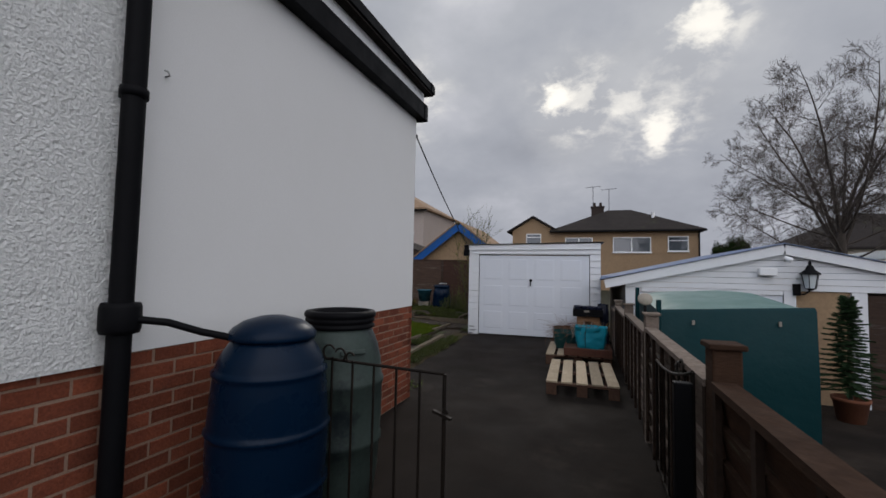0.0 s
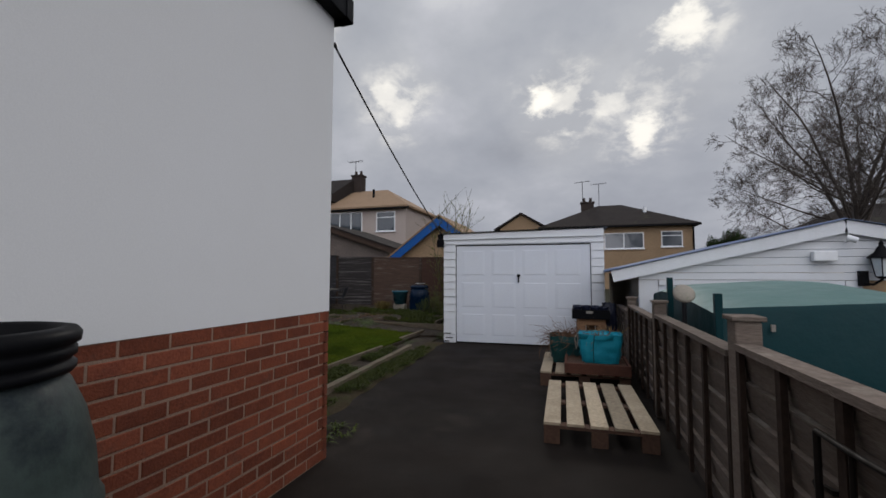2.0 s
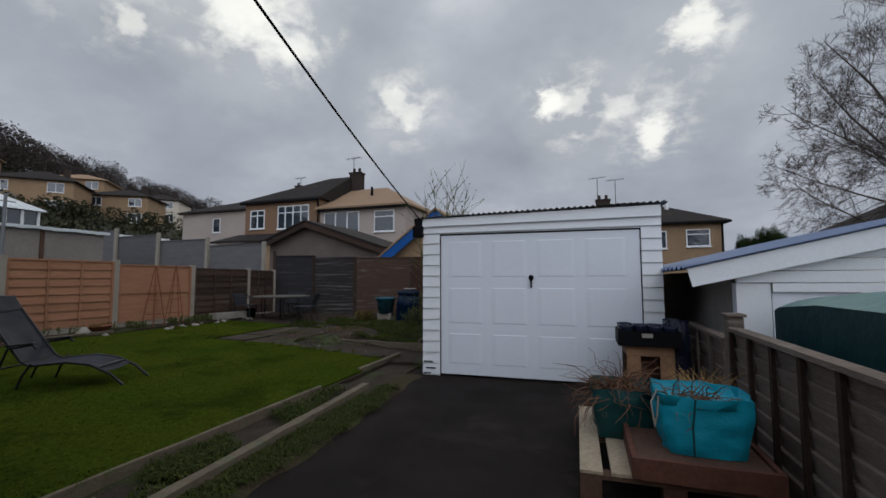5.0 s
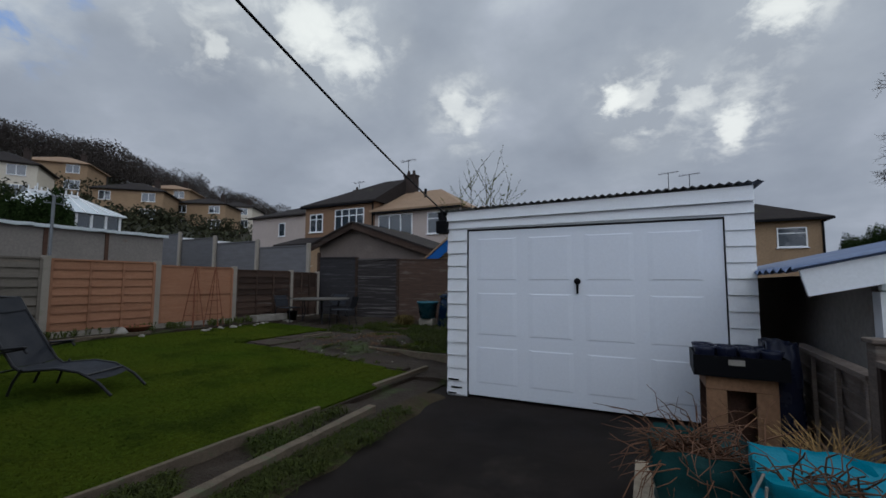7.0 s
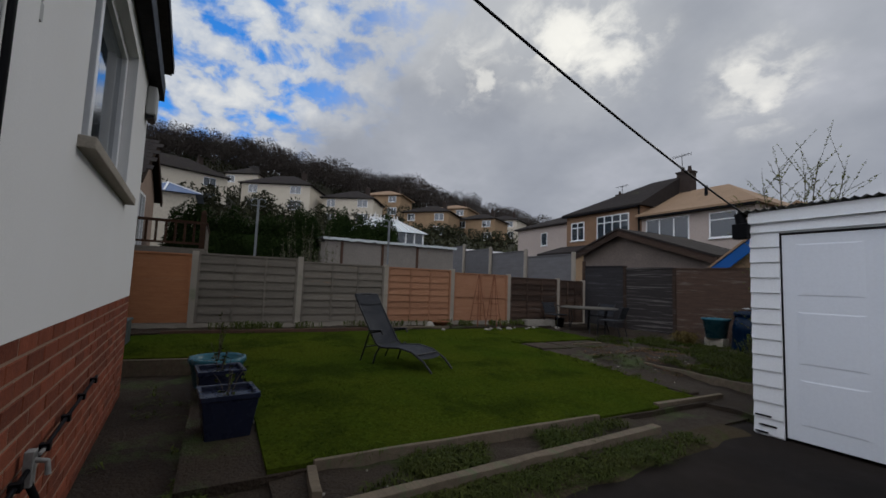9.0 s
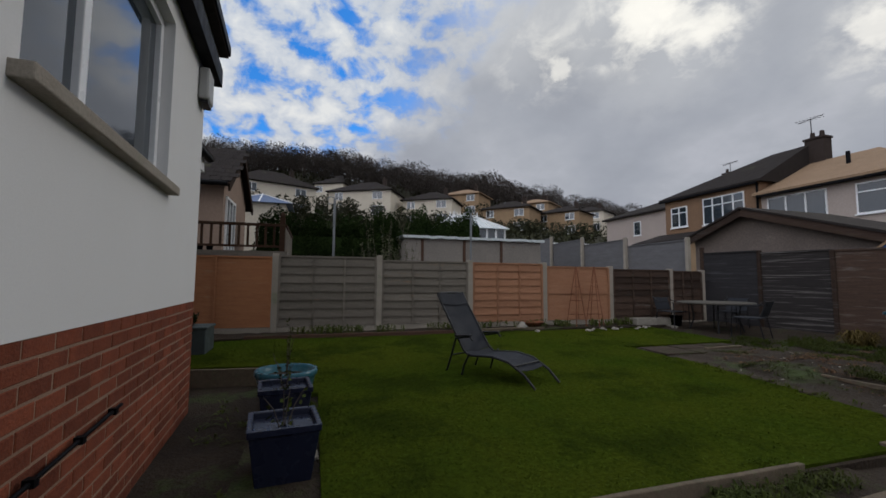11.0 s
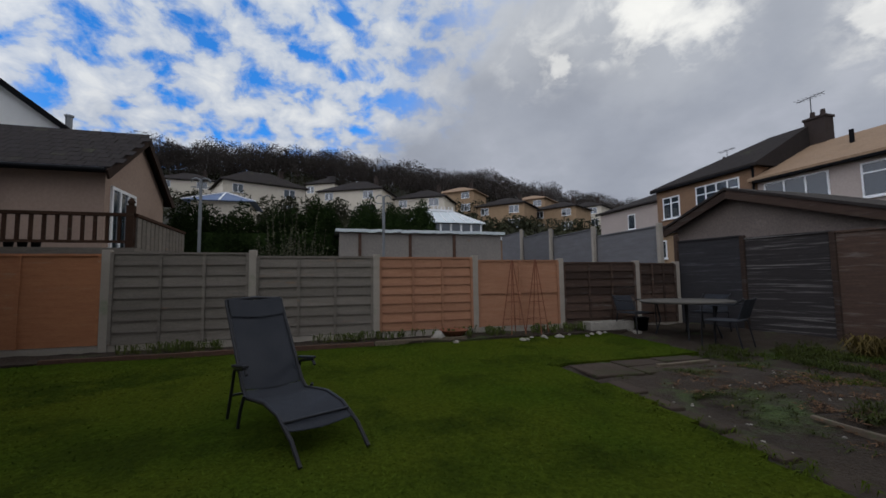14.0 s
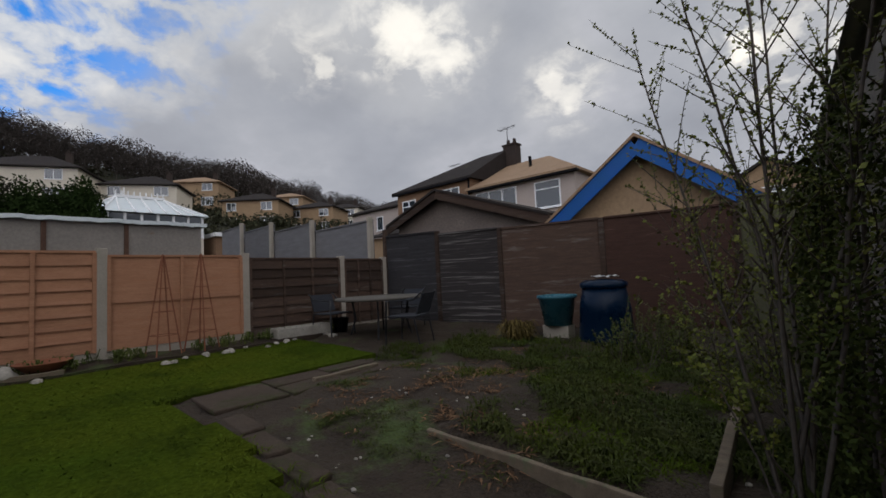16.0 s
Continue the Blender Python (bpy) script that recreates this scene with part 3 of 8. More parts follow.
def build_lawn():
    """Lawn with an uneven outline."""
    b = B()
    st = 0.08
    keep = {}

    def inside(x, y):
        e = 0.10 * noise.noise((x * 1.7, y * 1.7, 9))
        if x > (-3.36 if y < 9.3 else -3.47) + e * 0.2 or x < -9.25 + e:
            return False
        if y > (10.42 + (0.12 * (x + 5.8) if x < -5.8 else -0.16 * (x + 5.8)) if x > -7.15 else 12.6) + e * 0.5:
            return False
        lo = 5.42 if x > -5.6 else 5.42 + 0.2 * (x + 5.6)
        if x < -7.06:
            lo = 3.55
        elif x < -6.6:
            lo = 5.0
        return y > lo + e * 0.4
    vs, fs = [], []
    for j in range(int(9.8 / st)):
        for i in range(int(6.6 / st)):
            x, y = -9.6 + i * st, 3.2 + j * st
            if inside(x + st / 2, y + st / 2):
                q = []
                for dx, dy in ((0, 0), (1, 0), (1, 1), (0, 1)):
                    k = (i + dx, j + dy)
                    if k not in keep:
                        px, py = x + dx * st, y + dy * st
                        keep[k] = len(vs)
                        vs.append((px, py, lawn_z(px) + 0.018 * noise.noise((px * 1.4, py * 1.4, 2))))
                    q.append(keep[k])
                fs.append(tuple(q))
    b.add(vs, fs, True)
    seen = {}
    for q in fs:
        for k in range(4):
            e = (q[k], q[(k + 1) % 4])
            seen[tuple(sorted(e))] = None if tuple(sorted(e)) in seen else e
    for e in seen.values():
        if e:
            u, w = vs[e[0]], vs[e[1]]
            b.add([u, w, (w[0], w[1], w[2] - 0.09), (u[0], u[1], u[2] - 0.09)], [(0, 3, 2, 1)])
    lawn = solid("lawn", b, M_GRASS_SOIL, "short green winter lawn, uneven and mossy", "lawn")
    g = B()
    rnd = random.Random(5)
    for q in fs:
        cx, cy = vs[q[0]][0] + st / 2, vs[q[0]][1] + st / 2
        near = math.hypot(cx + 2.6, cy - 7.5)
        n = 13 if near < 3.2 else 8 if near < 5 else 5
        for _ in range(n):
            x, y = vs[q[0]][0] + rnd.random() * st, vs[q[0]][1] + rnd.random() * st
            z = lawn_z(x) + 0.018 * noise.noise((x * 1.4, y * 1.4, 2))
            a, h, w = rnd.random() * 6.28, rnd.uniform(0.005, 0.014), rnd.uniform(0.003, 0.006) * (1 if near < 5 else 1.7)
            lx, ly = rnd.uniform(-0.035, 0.035), rnd.uniform(-0.035, 0.035)
            c, s = math.cos(a) * w, math.sin(a) * w
            g.add([(x - c, y - s, z), (x + c, y + s, z), (x + lx, y + ly, z + h)], [(0, 1, 2)])
    tagged(part("grass", g, M_BLADE, lawn), kind="stuff")
    return lawn


build_lawn()
def bed_z(x, y):
    """Height of the back bed, mounded behind the path."""
    z = lawn_z(x) - 0.040
    m = max(0.0, 1 - ((x + 5.2) / 1.5) ** 2) * max(0.0, 1 - ((y - 12.0) / 1.25) ** 2)
    return z + 0.10 * m + (0.03 if y > 12.9 else 0.0) + (0.05 if x > -4.8 and y > 11.2 else 0.0)


sheet("back_bed", -9.6, -2.75, 10.05, 16.4, bed_z, M_SOIL, "rough soil beds with stones, weeds and dead stems", "soil bed", 0.12, 0.03)
sheet("garden_soil", -9.6, -3.33, 4.95, 10.2, lambda x, y: lawn_z(x) - 0.03, M_SOIL, "bare soil showing round the lawn", "soil", 0.25, 0.006)
sheet("garden_soil_west", -9.6, -7.05, 3.2, 4.95, lambda x, y: lawn_z(x) - 0.032, M_SOIL, "bare soil showing beside the lawn", "soil", 0.25, 0.006)
sheet("fence_border", -9.68, -9.0, 2.0, 13.0, lambda x, y: 0.30, M_SOIL, "narrow raised soil border below the fence", "soil bed", 0.12, 0.03)
sheet("path_by_garage", -3.5, -2.88, 8.6, 11.0, lambda x, y: 0.022, M_SOIL, "trodden earth path beside the garage", "path", 0.12, 0.01)

# ---- house ----
C0, C1, C2 = Vector((-1.93, 4.53, 0)), Vector((-5.95, 4.28, 0)), Vector((-2.06, -1.2, 0))
PLINTH, WALL_TOP = 1.05, 3.40


def wall_slab(name, p, q, z0, z1, thick, material, label, out):
    """Upright wall from p to q with its face on the line and its body away from 'out'."""
    b = B()
    o = Vector(out) * -thick
    vs = [Vector((e.x, e.y, z)) for z in (z0, z1) for e in (p, q, q + o, p + o)]
    b.add(vs, [(0, 3, 2, 1), (4, 5, 6, 7), (0, 1, 5, 4), (1, 2, 6, 5), (2, 3, 7, 6), (3, 0, 4, 7)])
    return solid(name, b, material, label, "wall")


def flat(p, q):
    return (q - p).normalized()


side_dir, back_dir = flat(C0, C2), flat(C0, C1)
side_out, back_out = Vector((-side_dir.y, side_dir.x, 0)), Vector((back_dir.y, -back_dir.x, 0))
side_split = C0 + side_dir * 3.26      # drainpipe line between smooth render and pebbledash


def wall_with_window(name, p, d, out, length, z0, z1, holes, thick, material, label):
    """Wall cut by rectangular holes (start, end, bottom, top) along it."""
    b = B()
    xs = sorted({0.0, length, *[h[0] for h in holes], *[h[1] for h in holes]})
    zs = sorted({z0, z1, *[h[2] for h in holes], *[h[3] for h in holes]})
    for a, c in zip(xs, xs[1:]):
        for e, g in zip(zs, zs[1:]):
            if any(h[0] <= a and c <= h[1] and h[2] <= e and g <= h[3] for h in holes):
                continue
            vs = [p + d * s + out * -t + Vector((0, 0, z)) for z in (e, g) for s, t in ((a, 0), (c, 0), (c, thick), (a, thick))]
            b.add(vs, [(0, 3, 2, 1), (4, 5, 6, 7), (0, 1, 5, 4), (1, 2, 6, 5), (2, 3, 7, 6), (3, 0, 4, 7)])
    return solid(name, b, material, label, "wall")


WIN = (1.08, 2.85, 1.92, 3.12)
wall_slab("wall_side_render", C0, side_split, PLINTH, WALL_TOP, 0.25, M_RENDER, "smooth white rendered side wall of the house", side_out)
wall_slab("wall_side_pebbledash", side_split + side_dir * 0.002 + side_out * 0.03, C2 + side_out * 0.03, 1.02, WALL_TOP + 0.6, 0.28, M_DASH, "rough white pebbledash wall of the house", side_out)
wall_with_window("wall_back_render", C0 + back_dir * 0.25, back_dir, back_out, (C1 - C0).length - 0.25, PLINTH, WALL_TOP, [(WIN[0] - 0.25, WIN[1] - 0.25, WIN[2], WIN[3])], 0.25, M_RENDER, "smooth white rendered back wall with a window")
wall_slab("wall_return", C1 + Vector((0.0, 0, 0)), C1 + Vector((0.02, -2.4, 0)), PLINTH, WALL_TOP, 0.25, M_RENDER, "white rendered end wall of the extension", (-1, 0, 0))
W2a, W2b = Vector((-5.7, 3.45, 0)), Vector((-8.5, 3.45, 0))
wall_with_window("wall_back_old", W2a, flat(W2a, W2b), Vector((0, 1, 0)), 2.8, 1.02, 3.15, [(1.25, 1.85, 1.72, 2.62)], 0.25, M_RENDER, "white rendered rear wall of the older house part")
wall_slab("wall_old_end", W2b + Vector((0, -0.252, 0)), W2b + Vector((0, -4, 0)), 0, 3.15, 0.25, M_RENDER, "white rendered end wall of the older house part", (-1, 0, 0))

# inner mortar backing behind the bricks
MB = []
for nm, p, d, o, ln, zt in (("brick_plinth_side", C0, side_dir, side_out, 5.7, PLINTH), ("brick_plinth_back", C0, back_dir, back_out, (C1 - C0).length, PLINTH), ("brick_plinth_old", W2a, flat(W2a, W2b), Vector((0, 1, 0)), 2.8, 1.02), ("brick_plinth_return", C1, Vector((0, -1, 0)), Vector((-1, 0, 0)), 2.4, PLINTH)):
    st = 0.058 if nm == "brick_plinth_side" else 0.012 if nm == "brick_plinth_return" else 0.055
    MB.append((wall_slab(nm, p + d * st - o * 0.006, p + d * ln - o * 0.006, -0.05, zt, 0.24, M_MORTAR, "red brick plinth with pale mortar joints", o), p, d, o, ln, zt))

# extension roof edge: black board, white fascia, black gutter; flat roof on top


def roof_edge():
    t = thing("extension_roof", pose(0, 0, 0), "flat extension roof with white fascia and black gutters", "roof", kind="structure")
    a, c, e = C0, C1, C2
    ring = [a + side_out * 0.16 + back_out * 0.16, c + back_out * 0.16 - Vector((0.2, 0, 0)), c + Vector((-0.2, -2.4, 0)), Vector((-2.2, 1.0, 0)), side_split + side_out * 0.16]

    def band(off, z0, z1, m, name, w=0.03):
        for p, q, o in ((side_split + side_dir * 0.1, a + back_out * (off + w), side_out), (a + side_out * (off + w), c - Vector((0.2, 0, 0)), back_out)):
            b = B()
            lo, hi = Vector((0, 0, z0)), Vector((0, 0, z1))
            P, Q = p + o * off, q + o * off
            vs = [P + lo, Q + lo, Q + o * w + lo, P + o * w + lo, P + hi, Q + hi, Q + o * w + hi, P + o * w + hi]
            b.add(vs, [(0, 3, 2, 1), (4, 5, 6, 7), (0, 1, 5, 4), (1, 2, 6, 5), (2, 3, 7, 6), (3, 0, 4, 7)])
            part(name, b, m, t, bevel=0.006)
    band(0.003, 3.27, 3.46, M_BLACK, "bargeboard", 0.11)
    band(0.02, 3.46, 3.62, M_UPVC, "fascia", 0.05)
    band(0.05, 3.62, 3.72, M_BLACK, "gutter", 0.13)
    b = B()
    b.prism([(p.x, p.y) for p in reversed(ring)], 3.60, 3.66)
    part("roof_deck", b, M_ROOF, t, "dark felt")


roof_edge()
# main house body behind
solid("house_body", B().span((-8.0, -6, 0), (-2.35, 1.0, 6.2)), M_DASH, "white pebbledash body of the house", "house")


def old_roof():
    t = thing("old_roof", pose(0, 0, 0), "dark tiled roof with white fascia over the older rear part", "roof", kind="structure")
    part("soffit", B().span((-8.40, 3.452, 2.86), (-5.72, 3.70, 2.96)), M_BLACK, t)
    part("fascia", B().span((-8.40, 3.70, 2.88), (-5.72, 3.74, 3.06)), M_UPVC, t)
    part("gutter", B().tube([(-8.45, 3.80, 3.09), (-5.75, 3.80, 3.09)], 0.05, 10), M_BLACK, t)
    b = B()
    lo, hi = 3.10, 4.6
    vs = [(-8.65, 3.82, lo), (-5.72, 3.82, lo), (-5.72, 0.6, hi), (-8.65, 0.6, hi)]
    vs += [(x, y, z + 0.08) for x, y, z in vs]
    b.add(vs, [(3, 2, 1, 0), (4, 5, 6, 7), (0, 1, 5, 4), (1, 2, 6, 5), (2, 3, 7, 6), (3, 0, 4, 7)])
    part("tiles", b, M_ROOF, t)


old_roof()


def window(name, p, d, out, h, bars, label, sill=True, recess=0.10):
    """Framed window in a wall: p wall start, d along, h = (start, end, bottom, top)."""
    w, ht = h[1] - h[0], h[3] - h[2]
    m = Matrix.Identity(4)
    x, y = d, -out
    z = Vector((0, 0, 1))
    for r in range(3):
        m[r][0], m[r][1], m[r][2] = x[r], y[r], z[r]
    m.translation = p + d * h[0] + Vector((0, 0, h[2])) - out * recess
    t = thing(name, m, label, "window", kind="structure")
    f = 0.06
    part("frame_top", B().span((0, -0.03, ht - f), (w, 0.04, ht)), M_UPVC, t, bevel=0.006)
    part("frame_bottom", B().span((0, -0.03, 0), (w, 0.04, f)), M_UPVC, t, bevel=0.006)
    part("frame_side", B().span((0, -0.031, f), (f, 0.04, ht - f)), M_UPVC, t, bevel=0.006)
    part("frame_side", B().span((w - f, -0.031, f), (w, 0.04, ht - f)), M_UPVC, t, bevel=0.006)
    xs = [0] + list(bars) + [w]
    for s in bars:
        part("mullion", B().span((s - 0.035, -0.028, f), (s + 0.035, 0.04, ht - f)), M_UPVC, t, bevel=0.006)
    for a, c in zip(xs, xs[1:]):
        part("pane", B().span((a + 0.03, 0.005, f - 0.01), (c - 0.03, 0.017, ht - f + 0.01)), M_GLASS, t)
    if sill:
        part("sill", B().span((-0.06, -recess - 0.07, -0.06), (w + 0.06, 0.04, 0.0)), M_POST if sill == "stone" else M_UPVC, t, "grey painted sill", bevel=0.006)
    return t


window("window_1", C0, back_dir, back_out, WIN, (0.62,), "white plastic framed window reflecting clouds", "stone")
window("window_2", W2a, flat(W2a, W2b), Vector((0, 1, 0)), (1.25, 1.85, 1.72, 2.62), (), "small white plastic framed window")

# ---- garage ----
GA, GB = Vector((-2.66, 9.69, 0)), Vector((0.30, 9.81, 0))
gd = flat(GA, GB)
GM = Matrix.Translation(GA) @ Matrix.Rotation(math.atan2(gd.y, gd.x), 4, "Z")
GW = (GB - GA).length


def build_garage():
    t = thing("garage", GM, "white timber-clad single garage with a corrugated roof", "garage")
    zl, zr = 2.02, 2.12
    dx0, dx1, dz = 0.25, 2.73, 1.87
    # clad front: boards left, right and above the door
    for k in range(13):
        z = 0.02 + k * 0.145
        for a, c in ((0.0, dx0 - 0.012), (dx1 + 0.012, GW)):
            b = B()
            b.add([(a, 0, z), (c, 0, z), (c, -0.022, z + 0.003), (a, -0.022, z + 0.003), (a, 0, z + 0.143), (c, 0, z + 0.143), (c, -0.006, z + 0.143), (a, -0.006, z + 0.143)],
                  [(0, 3, 2, 1), (4, 5, 6, 7), (0, 1, 5, 4), (1, 2, 6, 5), (2, 3, 7, 6), (3, 0, 4, 7)])
            part("board", b, M_WHITE, t)
    for k, (z0, h) in enumerate(((1.905, 0.09), (1.995, 0.11))):
        b = B()
        s = 0.035 * (0.4 + k)
        b.add([(0, 0, z0), (GW, 0, z0 + s * 0.5), (GW, -0.026 - 0.02 * k, z0 + s * 0.5), (0, -0.026 - 0.02 * k, z0), (0, 0, z0 + h), (GW, 0, z0 + h + s), (GW, -0.012 - 0.02 * k, z0 + h + s), (0, -0.012 - 0.02 * k, z0 + h)],
              [(0, 3, 2, 1), (4, 5, 6, 7), (0, 1, 5, 4), (1, 2, 6, 5), (2, 3, 7, 6), (3, 0, 4, 7)])
        part("top_board", b, M_WHITE, t)
    part("front_frame", B().span((0, 0.002, 0), (dx0 - 0.012, 0.08, zl)).span((dx1 + 0.011, 0.002, 0), (GW, 0.08, zl)).span((dx0 - 0.012, 0.002, dz + 0.020), (dx1 + 0.011, 0.08, zl)), M_WHITE, t)
    # dark gap round the door, then the door frame
    part("door_jamb", B().span((dx0 - 0.011, 0.004, 0), (dx0 - 0.003, 0.07, dz + 0.03)), M_BLACK, t)
    part("door_jamb", B().span((dx1 + 0.003, 0.004, 0), (dx1 + 0.010, 0.07, dz + 0.03)), M_BLACK, t)
    part("door_head", B().span((dx0 - 0.006, 0.0, dz + 0.008), (dx1 + 0.006, 0.07, dz + 0.018)), M_BLACK, t)
    part("side_wall", B().span((0.0, 0.081, 0), (0.10, 5.2, zl)), M_GREY_BLOCK, t, "grey side wall")
    part("side_wall", B().span((GW - 0.10, 0.081, 0), (GW, 5.2, zr)), M_GREY_BLOCK, t, "grey side wall")
    part("rear_wall", B().span((0.10, 5.1, 0), (GW - 0.10, 5.2, zl)), M_GREY_BLOCK, t)
    # door leaf with pressed panels
    door = part("garage_door", B().span((dx0, 0.012, 0.03), (dx1, 0.045, dz)), M_DOOR, t, "white pressed steel up-and-over door", bevel=0.004)
    w = dx1 - dx0
    for r, (z, h) in enumerate(((0.17, 0.395), (0.70, 0.465), (1.31, 0.47))):
        for c in range(4):
            x0 = dx0 + 0.10 + c * (w - 0.14) / 4
            x1 = x0 + (w - 0.14) / 4 - 0.12
            b = B()
            m1, m2 = 0.0, 0.018
            vs = [(x0, 0.012, z), (x1, 0.012, z), (x1, 0.012, z + h), (x0, 0.012, z + h),
                  (x0 + 0.05, 0.0075, z + 0.012), (x1 - 0.05, 0.0075, z + 0.012), (x1 - 0.05, 0.0075, z + h - 0.012), (x0 + 0.05, 0.0075, z + h - 0.012)]
            b.add(vs, [(0, 1, 5, 4), (1, 2, 6, 5), (2, 3, 7, 6), (3, 0, 4, 7), (4, 5, 6, 7)])
            part("door_panel", b, M_DOOR, door)
    hx = 1.45
    part("door_handle", B().lathe([(0.0, 0.0), (0.03, 0.0), (0.034, 0.008), (0.03, 0.03), (0.0, 0.034)], 14).box((0, -0.065, 0.02), (0.022, 0.13, 0.02)), M_BLACK, door, "black T handle", at=Matrix.Translation((hx, 0.010, 1.30)) @ Matrix.Rotation(radians(90), 4, "X"), bevel=0.003)
    for z, x0, x1 in ((0.035, 0.0, 0.13), (0.10, 0.03, 0.20), (0.185, 0.0, 0.16)):
        part("rot_patch", B().box(((x0 + x1) / 2, -0.0215, z), ((x1 - x0) * 0.8, 0.008, 0.016)), M_BLACK, t, "dark rotten timber")
    # corrugated roof
    b = B()
    n = 176
    top, bot = [], []
    for i in range(n + 1):
        x = -0.08 + (GW + 0.16) * i / n
        zz = 2.115 + 0.065 * i / n + 0.011 * math.sin(i * math.pi / 2)
        for y in (-0.07, 5.35):
            top.append((x, y, zz + 0.008))
            bot.append((x, y, zz))
    b.add(top, [(2 * i, 2 * i + 2, 2 * i + 3, 2 * i + 1) for i in range(n)], True)
    b.add(bot, [(2 * i, 2 * i + 1, 2 * i + 3, 2 * i + 2) for i in range(n)], True)
    part("roof_sheet", b, M_CORR, t, "grey corrugated cement roof sheet")
    part("gutter_box", B().box((0, 0, 0), (0.14, 0.12, 0.15)).tube([(0.0, 0.0, 0.06), (-0.02, 0, 0.18)], 0.05, 10), M_BLACK, t, "dark green lamp box at the eave", bevel=0.01, at=Matrix.Translation((-0.06, -0.02, 1.93)))
    return t


build_garage()


# ---- timber fences ----
def lap_panel(b_name, width, height, material, parent, at, n=9, facing=-1, battens=(0.02, 0.34, 0.66, 0.98), cap=True, bat_mat=None, rail_mat=None, label="", flip=False, proud=0.034):
    """Overlapped horizontal slats with upright battens and a top rail; local x along, z up, front towards facing*y."""
    pn = part("panel", B().span((0, -0.004, 0.0), (width, 0.004, height)), material, parent, label, at=at)
    hs = height / n
    for k in range(n):
        z = k * hs
        b = B()
        f = facing
        wob = [0.006 * random.uniform(-1, 1) for _ in range(2)]
        y0, y1 = 0.005 * f, proud * f
        vs = [(0, y0, z + wob[0]), (width, y0, z + wob[1]), (width, y1, z + wob[1]), (0, y1, z + wob[0]),
              (0, y0, z + hs * 0.99), (width, y0, z + hs * 0.99), (width, y0 + 0.004 * f, z + hs * 0.99), (0, y0 + 0.004 * f, z + hs * 0.99)]
        if flip:
            vs = [(x, y, 2 * z + hs - zz) for x, y, zz in vs]
        b.add(vs, [(0, 3, 2, 1), (4, 5, 6, 7), (0, 1, 5, 4), (1, 2, 6, 5), (2, 3, 7, 6), (3, 0, 4, 7)])
        part("slat", b, material, pn)
    for s in battens:
        x = s * width
        part("batten", B().span((x - 0.02, (proud + 0.0005) * facing, 0), (x + 0.02, (proud + 0.024) * facing, height)), bat_mat or material, pn)
    if cap:
        part("top_rail", B().span((-0.0, -0.03, height), (width, 0.064, height + 0.03)), rail_mat or bat_mat or material, pn)
    return pn


def run(p, q):
    """Pose at p with local x towards q."""
    d = Vector(q) - Vector(p)
    return Matrix.Translation((p[0], p[1], 0)) @ Matrix.Rotation(math.atan2(d.y, d.x), 4, "Z")


def post(x, y, z0, z1, material, parent, w=0.10, cap=True):
    ps = part("post", B().span((-w / 2, -w / 2, 0), (w / 2, w / 2, z1 - z0)), material, parent, bevel=0.008, at=pose(x, y, z0, 0, 0, random.uniform(-2, 2)))
    if cap:
        part("post_cap", B().span((-w / 2 - 0.015, -w / 2 - 0.015, z1 - z0 + 0.001), (w / 2 + 0.015, w / 2 + 0.015, z1 - z0 + 0.025)), material, ps, bevel=0.006)
    return ps


FX = 0.55
POSTS = [(-0.15, 1.20), (2.08, 1.15), (4.16, 1.10), (6.24, 1.05), (8.28, 0.98)]
drive_fence = thing("driveway_fence", pose(0, 0, 0), "low brown overlap fence with square posts beside the driveway", "fence")
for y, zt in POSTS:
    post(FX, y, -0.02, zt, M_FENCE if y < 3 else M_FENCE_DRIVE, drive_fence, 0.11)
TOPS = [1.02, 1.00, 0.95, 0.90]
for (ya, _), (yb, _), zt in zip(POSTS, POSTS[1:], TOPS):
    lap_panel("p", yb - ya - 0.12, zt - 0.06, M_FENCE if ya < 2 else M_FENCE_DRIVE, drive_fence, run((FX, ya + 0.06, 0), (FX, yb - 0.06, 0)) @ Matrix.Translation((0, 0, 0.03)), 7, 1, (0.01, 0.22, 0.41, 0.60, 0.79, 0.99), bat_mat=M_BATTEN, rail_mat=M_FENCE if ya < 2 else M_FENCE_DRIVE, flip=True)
lap_panel("p", 1.4, 0.74, M_FENCE_DRIVE, drive_fence, run((FX, 8.34, 0), (FX, 9.75, 0)) @ Matrix.Translation((0, 0, 0.03)), 6, 1, (0.01, 0.33, 0.66, 0.99), flip=True)

LX = -9.70
LP = [(2.71, 1.72), (4.69, 1.75), (6.61, 1.76), (8.53, 1.70), (10.31, 1.69), (12.08, 1.64), (13.87, 1.60), (14.90, 1.58)]
west_fence = thing("garden_fence", pose(0, 0, 0), "garden fence of mixed timber panels between concrete posts", "fence")
for y, zt in LP:
    post(LX, y, -0.6, zt, M_POST, west_fence, 0.11, False)
PM = [(M_FENCE_ORANGE, 1, "plain orange-stained panel"), (M_FENCE_GREY, 8, "grey weathered panel"), (M_FENCE_GREY, 8, "grey weathered panel"),
      (M_FENCE_PINK, 8, "faded pinkish-orange panel"), (M_FENCE_PINK, 2, "faded pink panel"), (M_FENCE_DARK, 8, "dark brown panel"), (M_FENCE_DARK, 6, "short dark brown panel")]
